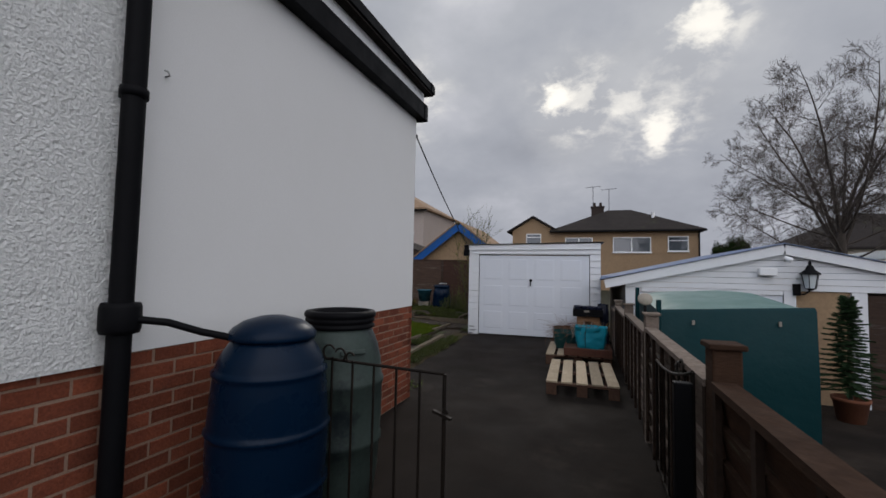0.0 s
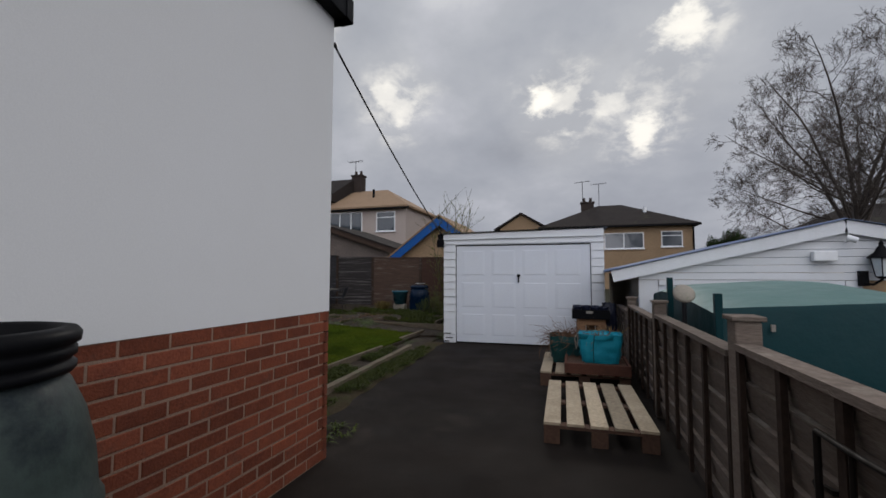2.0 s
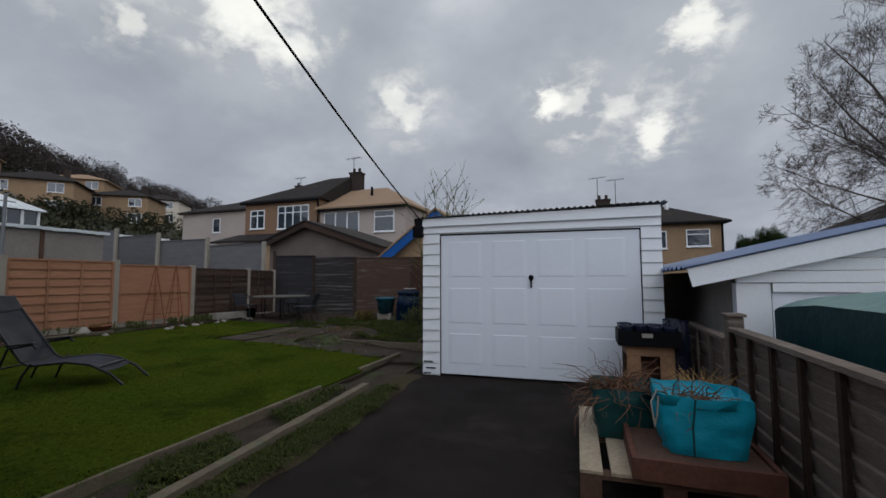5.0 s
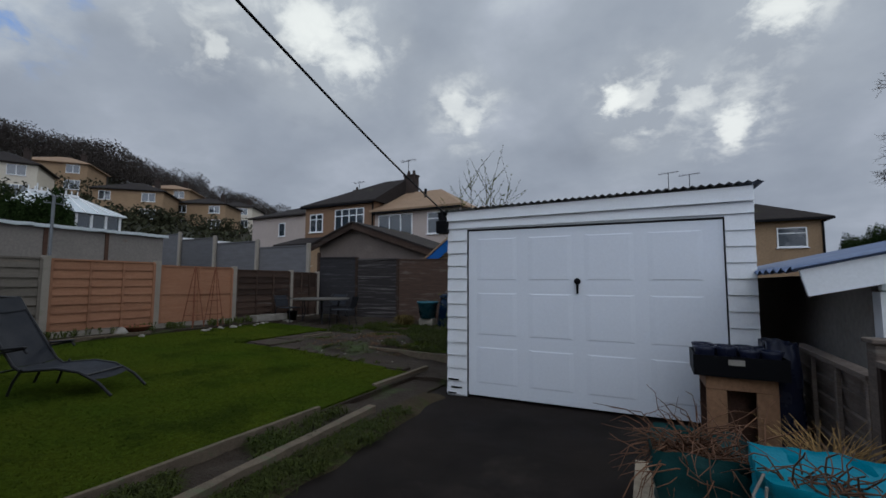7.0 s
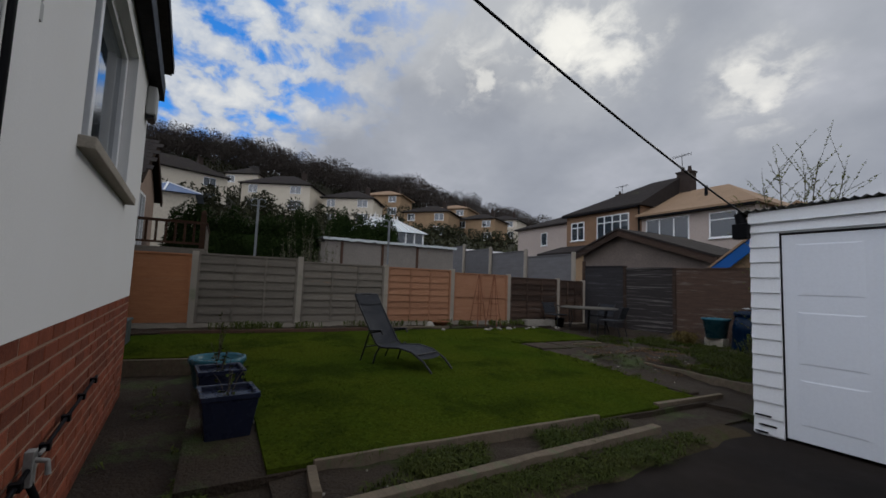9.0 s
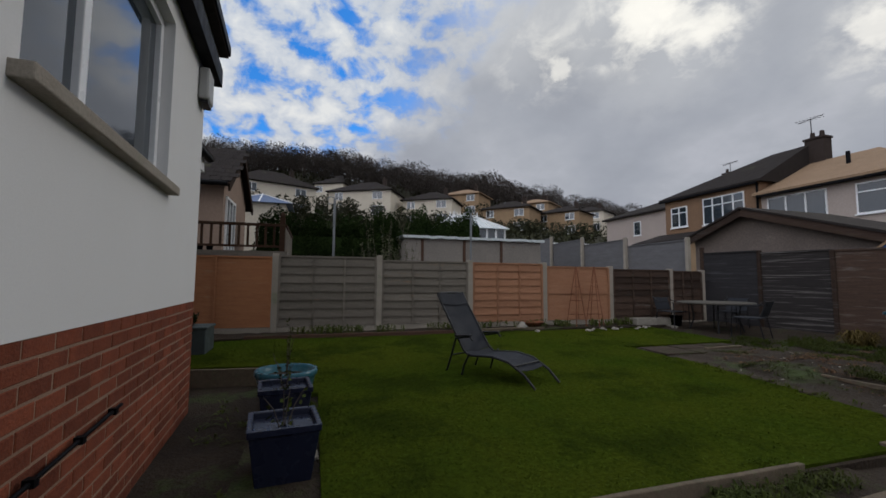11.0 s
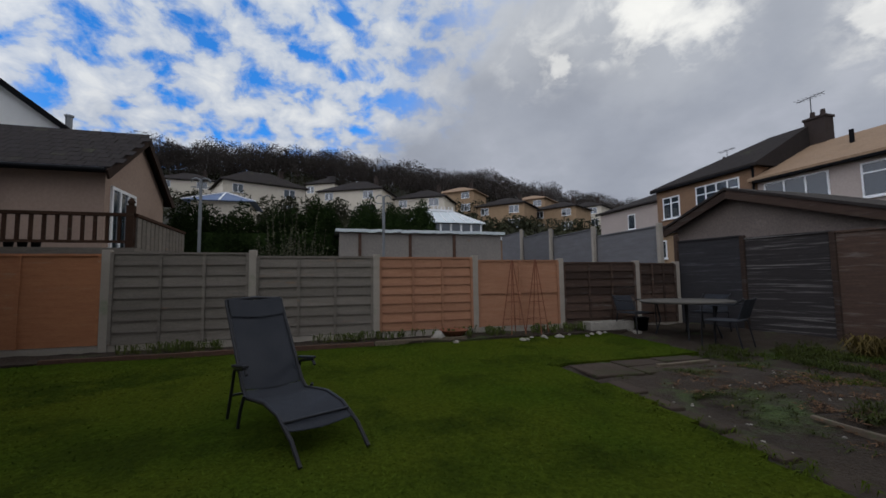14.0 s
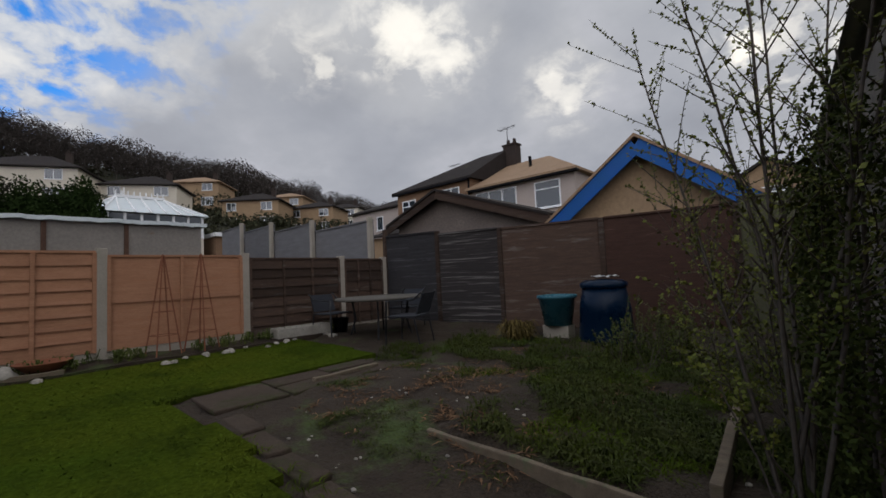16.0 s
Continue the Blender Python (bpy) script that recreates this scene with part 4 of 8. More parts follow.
for ((ya, za), (yb, zb), (m, n, lab)) in zip(LP, LP[1:], PM):
    z0 = 0.40 if ya < 12 else 0.32
    mm = run((LX, ya + 0.055, 0), (LX, yb - 0.055, 0))
    lap_panel("p", yb - ya - 0.11, min(za, zb) - z0 - 0.06, m, west_fence, mm @ Matrix.Translation((0, 0, z0)), n, -1, (0.01, 0.345, 0.66, 0.99) if n > 2 else (0.01, 0.5, 0.99), label=lab)
    part("gravel_board", B().span((0, -0.025, 0), (yb - ya - 0.11, 0.025, z0 - 0.105)), M_POST, west_fence, "concrete gravel board", 0.005, mm @ Matrix.Translation((0, 0, 0.10)))

BF = [(-9.85, 15.12, 2.16), (-8.55, 15.36, 2.00), (-7.24, 15.62, 1.94), (-5.5, 15.94, 1.92), (-3.75, 16.25, 1.92), (-2.0, 16.55, 2.0)]
BM = [M_FENCE_SLATE, M_FENCE_OLD, M_FENCE_DARK, M_FENCE_RED, M_FENCE_GREEN]
BL = ["slate-grey weathered panel", "dark broken panel with slat-edge light painted as streaks", "dark brown panel", "dark red-brown panel", "green-grey panel"]
back_fence = thing("back_fence", pose(0, 0, 0), "tall dark weathered overlap fence across the garden end", "fence")
for i, ((xa, ya, za), (xb, yb, zb)) in enumerate(zip(BF, BF[1:])):
    ln = math.hypot(xb - xa, yb - ya)
    lap_panel("p", ln - 0.08, zb - 0.12, BM[i], back_fence, run((xa, ya, 0), (xb, yb, 0)) @ Matrix.Translation((0.04, 0, 0.12)), 12, 1, (0.01, 0.33, 0.66, 0.99), label=BL[i], proud=0.058)
for xa, ya, za in BF:
    post(xa, ya, 0.0, za + 0.02, M_FENCE_DARK, back_fence, 0.08, False)
# neighbour's blue-grey fence climbing away to the west
NF = [(-10.1, 15.0, 2.28), (-12.5, 15.05, 2.52), (-14.9, 15.15, 2.75), (-17.3, 15.3, 3.0), (-19.6, 15.45, 3.3)]
next_fence = thing("neighbour_fence", pose(0, 0, -0.65), "blue-grey timber fence stepping up the next garden", "fence")
for (xa, ya, za), (xb, yb, zb) in zip(NF, NF[1:]):
    ln = math.hypot(xb - xa, yb - ya)
    lap_panel("p", ln - 0.08, (za + zb) / 2 + 0.65, M_GREY_FENCE, next_fence, run((xb, yb, 0), (xa, ya, 0)) @ Matrix.Translation((0.04, 0, 0.0)), 12, 1, (0.01, 0.5, 0.99))
    post(xa, ya - 0.08, 0, (za + zb) / 2 + 0.72, M_POST, next_fence, 0.1, False)


# ---- neighbouring buildings ----
def sash(parent, x, y, z, w, h, bars=1, top=False, face=-1):
    """Window on a wall facing along face*y."""
    d = 0.05 * face
    t = part("window", B().span((x - w / 2, y, z), (x + w / 2, y + d, z + 0.07)).span((x - w / 2, y, z + h - 0.07), (x + w / 2, y + d, z + h))
             .span((x - w / 2, y, z + 0.07), (x - w / 2 + 0.07, y + d, z + h - 0.07)).span((x + w / 2 - 0.07, y, z + 0.07), (x + w / 2, y + d, z + h - 0.07)), M_UPVC, parent)
    part("pane", B().span((x - w / 2 + 0.07, y + d * 0.15, z + 0.07), (x + w / 2 - 0.07, y + d * 0.35, z + h - 0.07)), M_GLASS, t)
    for k in range(bars):
        bx = x - w / 2 + w * (k + 1) / (bars + 1)
        part("mullion", B().span((bx - 0.04, y + d * 0.36, z + 0.07), (bx + 0.04, y + d, z + h - 0.07)), M_UPVC, t)
    if top:
        part("transom", B().span((x - w / 2 + 0.07, y + d * 0.36, z + h * 0.68), (x + w / 2 - 0.07, y + d * 0.9, z + h * 0.68 + 0.06)), M_UPVC, t)
    part("sill", B().span((x - w / 2 - 0.06, y, z - 0.06), (x + w / 2 + 0.06, y + d * 2.2, z)), M_UPVC, t)
    return t


def hip_roof(x0, x1, y0, y1, eave, ridge, over=0.35, hipl=None, hipr=None):
    """Hipped roof with ridge along x; hip insets hipl, hipr from the eaves (0 gives a gable)."""
    x0, x1, y0, y1 = x0 - over, x1 + over, y0 - over, y1 + over
    ym = (y0 + y1) / 2
    hl = (y1 - y0) / 2 if hipl is None else hipl
    hr = (y1 - y0) / 2 if hipr is None else hipr
    b = B()
    t = 0.14
    lo = [(x0, y0, eave), (x1, y0, eave), (x1, y1, eave), (x0, y1, eave)]
    hi = [(x, y, z + t) for x, y, z in lo]
    r = [(x0 + hl, ym, ridge), (x1 - hr, ym, ridge)]
    b.add(lo + hi + r, [(3, 2, 1, 0), (0, 1, 5, 4), (1, 2, 6, 5), (2, 3, 7, 6), (3, 0, 4, 7), (4, 5, 9, 8), (5, 6, 9), (6, 7, 8, 9), (7, 4, 8)])
    return b


def chimney(parent, x, y, z0, z1, material, w=0.9, pots=2):
    c = part("chimney", B().span((x - w / 2, y - 0.35, z0), (x + w / 2, y + 0.35, z1)).span((x - w / 2 - 0.06, y - 0.41, z1), (x + w / 2 + 0.06, y + 0.41, z1 + 0.12)), material, parent)
    for k in range(pots):
        part("chimney_pot", B().tube([(x - w / 4 + k * w / 2, y, z1 + 0.12), (x - w / 4 + k * w / 2, y, z1 + 0.5)], [0.14, 0.11], 10), M_CHIM, c)


def aerial(parent, x, y, z, h=1.2):
    b = B().tube([(x, y, z), (x, y, z + h)], 0.025, 5).tube([(x - 0.7, y, z + h - 0.05), (x + 0.7, y, z + h + 0.05)], 0.018, 5)
    for k in range(7):
        xx = x - 0.65 + k * 0.2
        b.tube([(xx, y - 0.3, z + h), (xx, y + 0.3, z + h)], 0.012, 4)
    part("aerial", b, M_BLACK, parent)


def semi_north():
    t = thing("semi_detached_house", pose(0, 30, 0), "brown brick and pink rendered semi-detached house with hipped roofs", "house")
    part("wall", B().span((-25.6, 0, -0.9), (-18.82, 8, 7.2)), M_BROWNBRICK, t, "brown brick half")
    part("wall", B().span((-18.8, 0.1, -0.2), (-12.0, 8, 6.3)), M_PINK, t, "pinkish rendered half")
    part("roof", hip_roof(-25.6, -18.8, 0, 8, 7.15, 9.7, 0.3, 5.2, 0.0), M_ROOF, t, "dark tiled roof")
    part("roof", hip_roof(-18.75, -12.0, 0, 8, 6.30, 8.55, 0.3, 0.5, 3.6), M_ROOF_TAN, t, "tan tiled roof")
    chimney(t, -18.2, 4.2, 8.2, 9.9, M_CHIM, 1.0)
    aerial(t, -18.5, 4.2, 10.0, 1.3)
    part("roof_vent", B().tube([(-15.6, 2.0, 7.2), (-15.6, 2.0, 8.2)], 0.10, 8), M_BLACK, t)
    sash(t, -24.4, -0.0, 5.15, 1.35, 1.45, 1, True)
    sash(t, -21.1, -0.0, 5.05, 2.8, 1.75, 3, True)
    sash(t, -17.0, 0.1, 4.35, 2.9, 1.75, 2)
    sash(t, -13.6, 0.1, 4.55, 1.55, 1.5, 0, True)
    part("lean_to_roof", B().add([(-26.2, -2.6, 4.0), (-19.0, -2.6, 4.0), (-19.0, 0, 4.75), (-26.2, 0, 4.75), (-26.2, -2.6, 3.85), (-19.0, -2.6, 3.85), (-19.0, 0, 4.6), (-26.2, 0, 4.6)],
                                [(0, 1, 2, 3), (7, 6, 5, 4), (0, 4, 5, 1), (1, 5, 6, 2), (2, 6, 7, 3), (3, 7, 4, 0)]), M_ROOF, t)
    part("lean_to_wall", B().span((-25.9, -2.3, -0.2), (-19.2, -0.01, 3.86)), M_STONE, t)
    sash(t, -23.6, -2.3, 2.4, 1.9, 1.1, 2)
    b = B().span((-25.9, -0.12, 7.06), (-18.82, -0.31, 7.18)).tube([(-18.9, -0.06, 4.7), (-18.9, -0.06, 7.1)], 0.06, 6)
    part("gutter", b, M_BLACK, t)
    part("gutter", B().span((-18.8, -0.02, 6.2), (-11.7, -0.32, 6.31)), M_BLACK, t)
    return t


def semi_pink_far():
    t = thing("house", pose(0, 38, 0), "pinkish rendered house with a dark hipped roof", "house")
    part("wall", B().span((-42.0, 0, -0.9), (-28.0, 9, 8.4)), M_PINK, t)
    part("roof", hip_roof(-42.0, -28.0, 0, 9, 8.35, 10.4, 0.4), M_ROOF, t)
    chimney(t, -29.5, 3.5, 8.6, 11.2, M_CHIM, 0.8, 1)
    aerial(t, -29.4, 3.5, 11.3, 0.9)
    sash(t, -37.2, 0, 6.2, 1.0, 1.5, 0)
    sash(t, -37.0, 0, 3.3, 1.4, 1.2, 1)
    return t


def semi_east():
    t = thing("semi_detached_house", pose(0, 37, 0), "tan rendered semi-detached house with a dark hipped roof and gable", "house")
    part("wall", B().span((-2.6, 0, -0.2), (8.35, 9, 5.1)), M_STONE, t)
    part("roof", hip_roof(-2.6, 8.35, 0, 9, 5.05, 7.5, 0.4), M_ROOF, t)
    part("gable_wall", B().prism([(-6.2, -0.2), (-2.6, -0.2), (-2.6, 5.2), (-4.4, 6.35), (-6.2, 5.2)], -0.05, 7.0, Matrix(((1, 0, 0, 0), (0, 0, 1, 0), (0, 1, 0, 0), (0, 0, 0, 1)))), M_STONE, t)
    for sx in (-1, 1):
        part("gable_roof", B().beam((-4.4, 3.4, 6.45), (-4.4 + sx * 2.25, 3.4, 5.1), 7.4, 0.14, (0, 1, 0) if False else (0, 0, 1)), M_ROOF, t)
    chimney(t, 1.0, 4.5, 7.0, 7.75, M_CHIM, 1.1)
    aerial(t, 0.6, 4.5, 7.87, 1.9)
    aerial(t, 2.0, 4.5, 7.3, 2.2)
    part("roof_vent", B().tube([(5.4, 2.4, 6.0), (5.4, 2.4, 6.9)], 0.14, 8), M_UPVC, t)
    sash(t, 3.5, 0, 3.35, 2.85, 1.25, 1)
    sash(t, 6.85, 0, 3.45, 1.45, 1.2, 0, True)
    sash(t, -0.6, 0, 3.35, 2.2, 1.25, 1)
    sash(t, -4.35, -0.05, 3.9, 1.3, 1.05, 0, True)
    part("gutter", B().span((-2.6, -0.42, 5.02), (8.75, -0.5, 5.14)), M_BLACK, t)
    part("downpipe", B().tube([(8.3, -0.06, 0), (8.3, -0.06, 5.0)], 0.06, 6), M_BLACK, t)
    return t


semi_north()
semi_pink_far()
semi_east()


M_SHED_WALL = mat("shed_wall_boards", (0.17, 0.135, 0.115), 0.95, (0.12, 0.098, 0.085), 1.2, 0.9, 20, 0.2, 0.5, 20, stain=(0.23, 0.19, 0.165), stain_scale=1.4, stain_at=0.58)


def gable_shed(name, x0, x1, xm, y0, y1, zl, zr, za, wall_m, roof_m, trim_m, label, trim=0.3, over=0.3):
    t = thing(name, pose(0, y0, 0), label, "shed")
    P = Matrix(((1, 0, 0, 0), (0, 0, 1, 0), (0, 1, 0, 0), (0, 0, 0, 1)))
    part("wall", B().prism([(x0 + 0.25, -0.7), (x1 - 0.25, -0.7), (x1 - 0.25, zr), (xm, za - 0.12), (x0 + 0.25, zl)], 0.0, y1 - y0, P), wall_m, t)
    for xe, ze in ((x0, zl), (x1, zr)):
        yo = -over - (0.005 if xe > xm else 0.0)
        part("bargeboard", B().beam((xm, yo, za - trim / 2), (xe, yo, ze - trim / 2), 0.04, trim), trim_m, t)
        part("roof_slope", B().add([(xm, -over - 0.06, za + (0.004 if xe > xm else 0)), (xe, -over - 0.06, ze), (xe, y1 - y0, ze), (xm, y1 - y0, za), (xm, -over - 0.06, za + 0.07), (xe, -over - 0.06, ze + 0.07), (xe, y1 - y0, ze + 0.07), (xm, y1 - y0, za + 0.07)],
                                   [(0, 1, 2, 3), (7, 6, 5, 4), (0, 4, 5, 1), (1, 5, 6, 2), (2, 6, 7, 3), (3, 7, 4, 0)]), roof_m, t)
    return t


gable_shed("blue_trim_shed", -7.75, -3.2, -5.48, 18.3, 23.0, 2.0, 2.0, 3.72, M_STONE, M_ROOF_TAN, M_BLUE_TRIM, "tan rendered outbuilding with bright blue bargeboards", 0.34)
gable_shed("brown_shed", -13.1, -7.45, -10.94, 18.3, 22.0, 2.72, 2.40, 3.55, M_SHED_WALL, M_ROOF, M_FENCE_DARK, "weathered shed with a dark brown gabled roof", 0.22)
M_BUTT_BLUE = mat("blue_plastic_butt", (0.0012, 0.0080, 0.022), 0.30, (0.002, 0.011, 0.029), 2.0, 0.7, 40, 0.08, 0.1, stain=(0.006, 0.014, 0.024), stain_scale=2.5, stain_at=0.6, spec=0.13)
M_BUTT_GREEN = mat("grey_green_plastic_barrel", (0.048, 0.066, 0.058), 0.5, (0.026, 0.038, 0.034), 2.5, 0.9, 40, 0.15, 0.2, stain=(0.010, 0.015, 0.018), stain_scale=3.2, stain_at=0.50)
M_IRON = mat("rusty_black_iron", (0.010, 0.009, 0.008), 0.6, (0.022, 0.015, 0.011), 8.0, 0.8, 60, 0.2, 0.3, metal=0.4)
M_TEAL_BAG = mat("turquoise_woven_bag", (0.012, 0.27, 0.36), 0.42, (0.010, 0.21, 0.29), 3.0, 0.8, 120, 0.08, 0.4, 18, dist=0.02)
M_GREEN_BAG = mat("dark_green_bag", (0.010, 0.055, 0.055), 0.45, (0.008, 0.04, 0.04), 3.0, 0.8, 120, 0.1, 0.3, 18, dist=0.02)
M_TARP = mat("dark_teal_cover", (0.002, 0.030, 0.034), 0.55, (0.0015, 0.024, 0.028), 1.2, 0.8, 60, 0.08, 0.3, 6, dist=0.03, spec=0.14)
M_TARP_TOP = mat("pale_teal_cover", (0.115, 0.205, 0.19), 0.5, (0.075, 0.15, 0.14), 1.0, 0.9, 50, 0.08, 0.3, 6, dist=0.02, stain=(0.04, 0.10, 0.10), stain_scale=1.2, stain_at=0.58)
M_STRAW = mat("dead_stems", (0.17, 0.088, 0.048), 0.9, (0.085, 0.042, 0.026), 3.0, 0.9, 30, 0.3, 0.0, island=0.4)
M_STRAW_PALE = mat("pale_dry_grass", (0.42, 0.27, 0.11), 0.9, (0.30, 0.18, 0.07), 3.0, 0.9, 30, 0.3, 0.0, island=0.3)
M_DARKPOT = mat("dark_navy_glazed_pot", (0.010, 0.013, 0.028), 0.28, (0.016, 0.018, 0.035), 3.0, 0.6, 40, 0.1, 0.1)
M_TEALPOT = mat("teal_glazed_pot", (0.022, 0.085, 0.115), 0.28, (0.03, 0.11, 0.14), 3.0, 0.6, 40, 0.1, 0.1)
M_TERRA = mat("terracotta", (0.22, 0.085, 0.045), 0.85, (0.16, 0.06, 0.035), 4.0, 0.8, 60, 0.15, 0.2)
M_MESH = mat("dark_grey_sling_fabric", (0.026, 0.028, 0.034), 0.75, (0.018, 0.02, 0.025), 3.0, 0.5, 300, 0.3, 0.3, 300)
M_STEEL = mat("dark_painted_steel", (0.014, 0.014, 0.016), 0.4, (0.02, 0.02, 0.022), 4.0, 0.5, 60, 0.1, 0.05, metal=0.2)
M_GREYBOX = mat("grey_alarm_plastic", (0.40, 0.40, 0.38), 0.5, (0.34, 0.34, 0.33), 3.0, 0.5, 60, 0.05, 0.05)
M_GLASSROOF = mat("white_conservatory", (0.62, 0.66, 0.66), 0.35, (0.50, 0.54, 0.55), 2.0, 0.6, 30, 0.08, 0.1)
M_NEEDLE = mat("fir_needles", (0.012, 0.030, 0.010), 0.8, (0.020, 0.042, 0.013), 4.0, 0.8, 60, 0.3, 0.0, island=0.4)
M_PEBBLE = mat("pale_stones", (0.30, 0.275, 0.24), 0.9, (0.17, 0.155, 0.13), 5.0, 0.9, 60, 0.2, 0.4, rand=0.3, island=0.3)
M_CHROMEGREY = mat("grey_galvanised_pole", (0.22, 0.23, 0.24), 0.5, (0.16, 0.17, 0.18), 4.0, 0.5, 60, 0.1, 0.1, metal=0.5)
R = random.Random(11)


def ring_curve(c, r, n=20, a0=0.0, a1=6.2832, ax=0, ay=2):
    """Arc round c in the plane of the axes ax, ay."""
    out = []
    for k in range(n + 1):
        a = a0 + (a1 - a0) * k / n
        p = list(c)
        p[ax] += r * math.cos(a)
        p[ay] += r * math.sin(a)
        out.append(p)
    return out


# ---- beside the house ----
def downpipe():
    p = side_split + side_out * 0.095
    t = thing("drainpipe", pose(p.x, p.y, 0), "thick black plastic drainpipe with a diverter hose", "drainpipe")
    part("pipe", B().tube([(0, 0, -0.02), (0, 0, 4.0)], 0.047, 16), M_BLACK, t)
    part("diverter", B().lathe([(0.0, 1.16), (0.072, 1.16), (0.078, 1.18), (0.078, 1.27), (0.072, 1.29), (0.0, 1.29)], 18), M_BLACK, t)
    part("hose", B().tube([(0.05, 0.02, 1.22), (0.13, 0.12, 1.20), (0.22, 0.22, 1.15), (0.33, 0.33, 1.11)], 0.017, 8), M_BLACK, t)
    for z in (0.4, 2.2):
        part("bracket", B().lathe([(0.048, z), (0.056, z), (0.056, z + 0.04), (0.048, z + 0.04)], 14).box((-0.055, 0, z + 0.02), (0.05, 0.05, 0.04)), M_BLACK, t)


downpipe()


def blue_butt():
    t = thing("water_butt", pose(-1.50, 1.74, 0), "dark blue plastic water butt with domed lid and raised rings", "water butt")
    prof = [(0.0, 0.0), (0.225, 0.0), (0.235, 0.02)]
    for k in range(1, 97):
        z = 0.02 + k * 0.0114
        s = k / 96
        r = 0.235 + 0.042 * math.sin(math.pi * min(1, s * 1.02)) + 0.012 * s
        if z > 0.93:
            r -= 0.085 * ((z - 0.93) / 0.20) ** 2.2
        ridge = 0.014 * max(0.0, math.cos((z - 0.14) / 0.27 * 2 * math.pi)) ** 30 if z < 1.0 else 0.0
        prof.append((r + ridge, z))
    prof += [(0.16, 1.135), (0.0, 1.145)]
    part("barrel", B().lathe(prof, 40), M_BUTT_BLUE, t)
    part("lid", B().lathe([(0.160, 1.100), (0.206, 1.103), (0.210, 1.112), (0.208, 1.132), (0.188, 1.158), (0.14, 1.190), (0.06, 1.213), (0.0, 1.218)], 40), M_BUTT_BLUE, t)


def green_barrel():
    t = thing("open_barrel", pose(-1.53, 2.40, 0), "grey-green stained plastic barrel with a thick black rim", "barrel")
    prof = [(0.0, 0.0), (0.22, 0.0), (0.24, 0.03), (0.262, 0.2), (0.272, 0.36), (0.284, 0.375), (0.284, 0.40), (0.274, 0.415), (0.280, 0.55), (0.280, 0.72), (0.290, 0.735), (0.290, 0.76), (0.278, 0.775),
            (0.268, 0.88), (0.245, 0.98), (0.212, 1.06), (0.195, 1.08), (0.195, 1.13)]
    part("barrel", B().lathe(prof, 40), M_BUTT_GREEN, t)
    part("rim", B().lathe([(0.196, 1.078), (0.216, 1.080), (0.222, 1.088), (0.222, 1.100), (0.212, 1.106), (0.212, 1.114), (0.222, 1.120), (0.222, 1.138), (0.214, 1.144), (0.228, 1.152), (0.230, 1.172), (0.220, 1.186), (0.196, 1.190), (0.180, 1.182), (0.174, 1.10)], 40), M_BLACK, t)
    part("inner_floor", B().lathe([(0.19, 1.095), (0.0, 1.09)], 32), M_BLACK, t)
    a = radians(-40)
    for sgn in (a, a + math.pi):
        part("handle", B().box((0, 0, 0), (0.03, 0.16, 0.03)), M_BUTT_GREEN, t, bevel=0.008, at=Matrix.Rotation(sgn, 4, "Z") @ Matrix.Translation((0.262, 0, 0.955)) @ Matrix.Rotation(radians(-14), 4, "Y"))


blue_butt()
green_barrel()


def iron_gate(m, length, h0, h1, label):
    """Wrought iron gate: local x from the hinge side to the free end, upright bars, swept top with scrolls."""
    t = thing("iron_gate", m, label, "gate", "iron driveway gates")

    def top(x):
        s = x / length
        return h0 + (h1 - h0) * (1 - (1 - s) ** 2)
    n = 7
    part("top_bar", B().tube([(length * k / 16, 0, top(length * k / 16)) for k in range(17)], 0.009, 6), M_IRON, t)
    part("bottom_bar", B().beam((0, 0, 0.12), (length, 0, 0.12), 0.012, 0.025), M_IRON, t)
    for k in range(n + 1):
        x = length * k / n
        e = k in (0, n)
        part("bar", B().tube([(x, 0, 0.05 if e else 0.13), (x, 0, top(x))], 0.011 if e else 0.007, 6), M_IRON, t)
    for c, r, a0, a1 in ((0.27, 0.040, 0.4, 5.6), (0.35, 0.034, -2.4, 2.8), (0.42, 0.026, 0.4, 5.6)):
        x = c * length
        part("scroll", B().tube(ring_curve((x, -0.012, top(x) + r), r, 16, a0, a1), 0.006, 5), M_IRON, t)
    part("latch", B().beam((length, 0, top(length) * 0.82), (length + 0.02, 0, top(length) * 0.80), 0.014, 0.02).beam((length - 0.05, -0.02, top(length) * 0.81), (length + 0.05, -0.03, top(length) * 0.785), 0.018, 0.014), M_IRON, t)
    return t


iron_gate(pose(-1.62, 2.065, 0, 0, 0, -4.5), 0.96, 0.955, 0.945, "open black wrought iron gate leaf beside the barrels")
iron_gate(pose(0.455, 2.18, 0, 0, 0, 88.5), 1.25, 1.02, 0.84, "open rusty black wrought iron gate leaf against the fence")
t = thing("dark_board", pose(0.40, 2.12, 0), "dark painted timber gate stop against the fence", "post")
part("board", B().span((-0.03, 0.0, 0), (0.045, 0.05, 0.98)), M_BLACK, t, bevel=0.005)


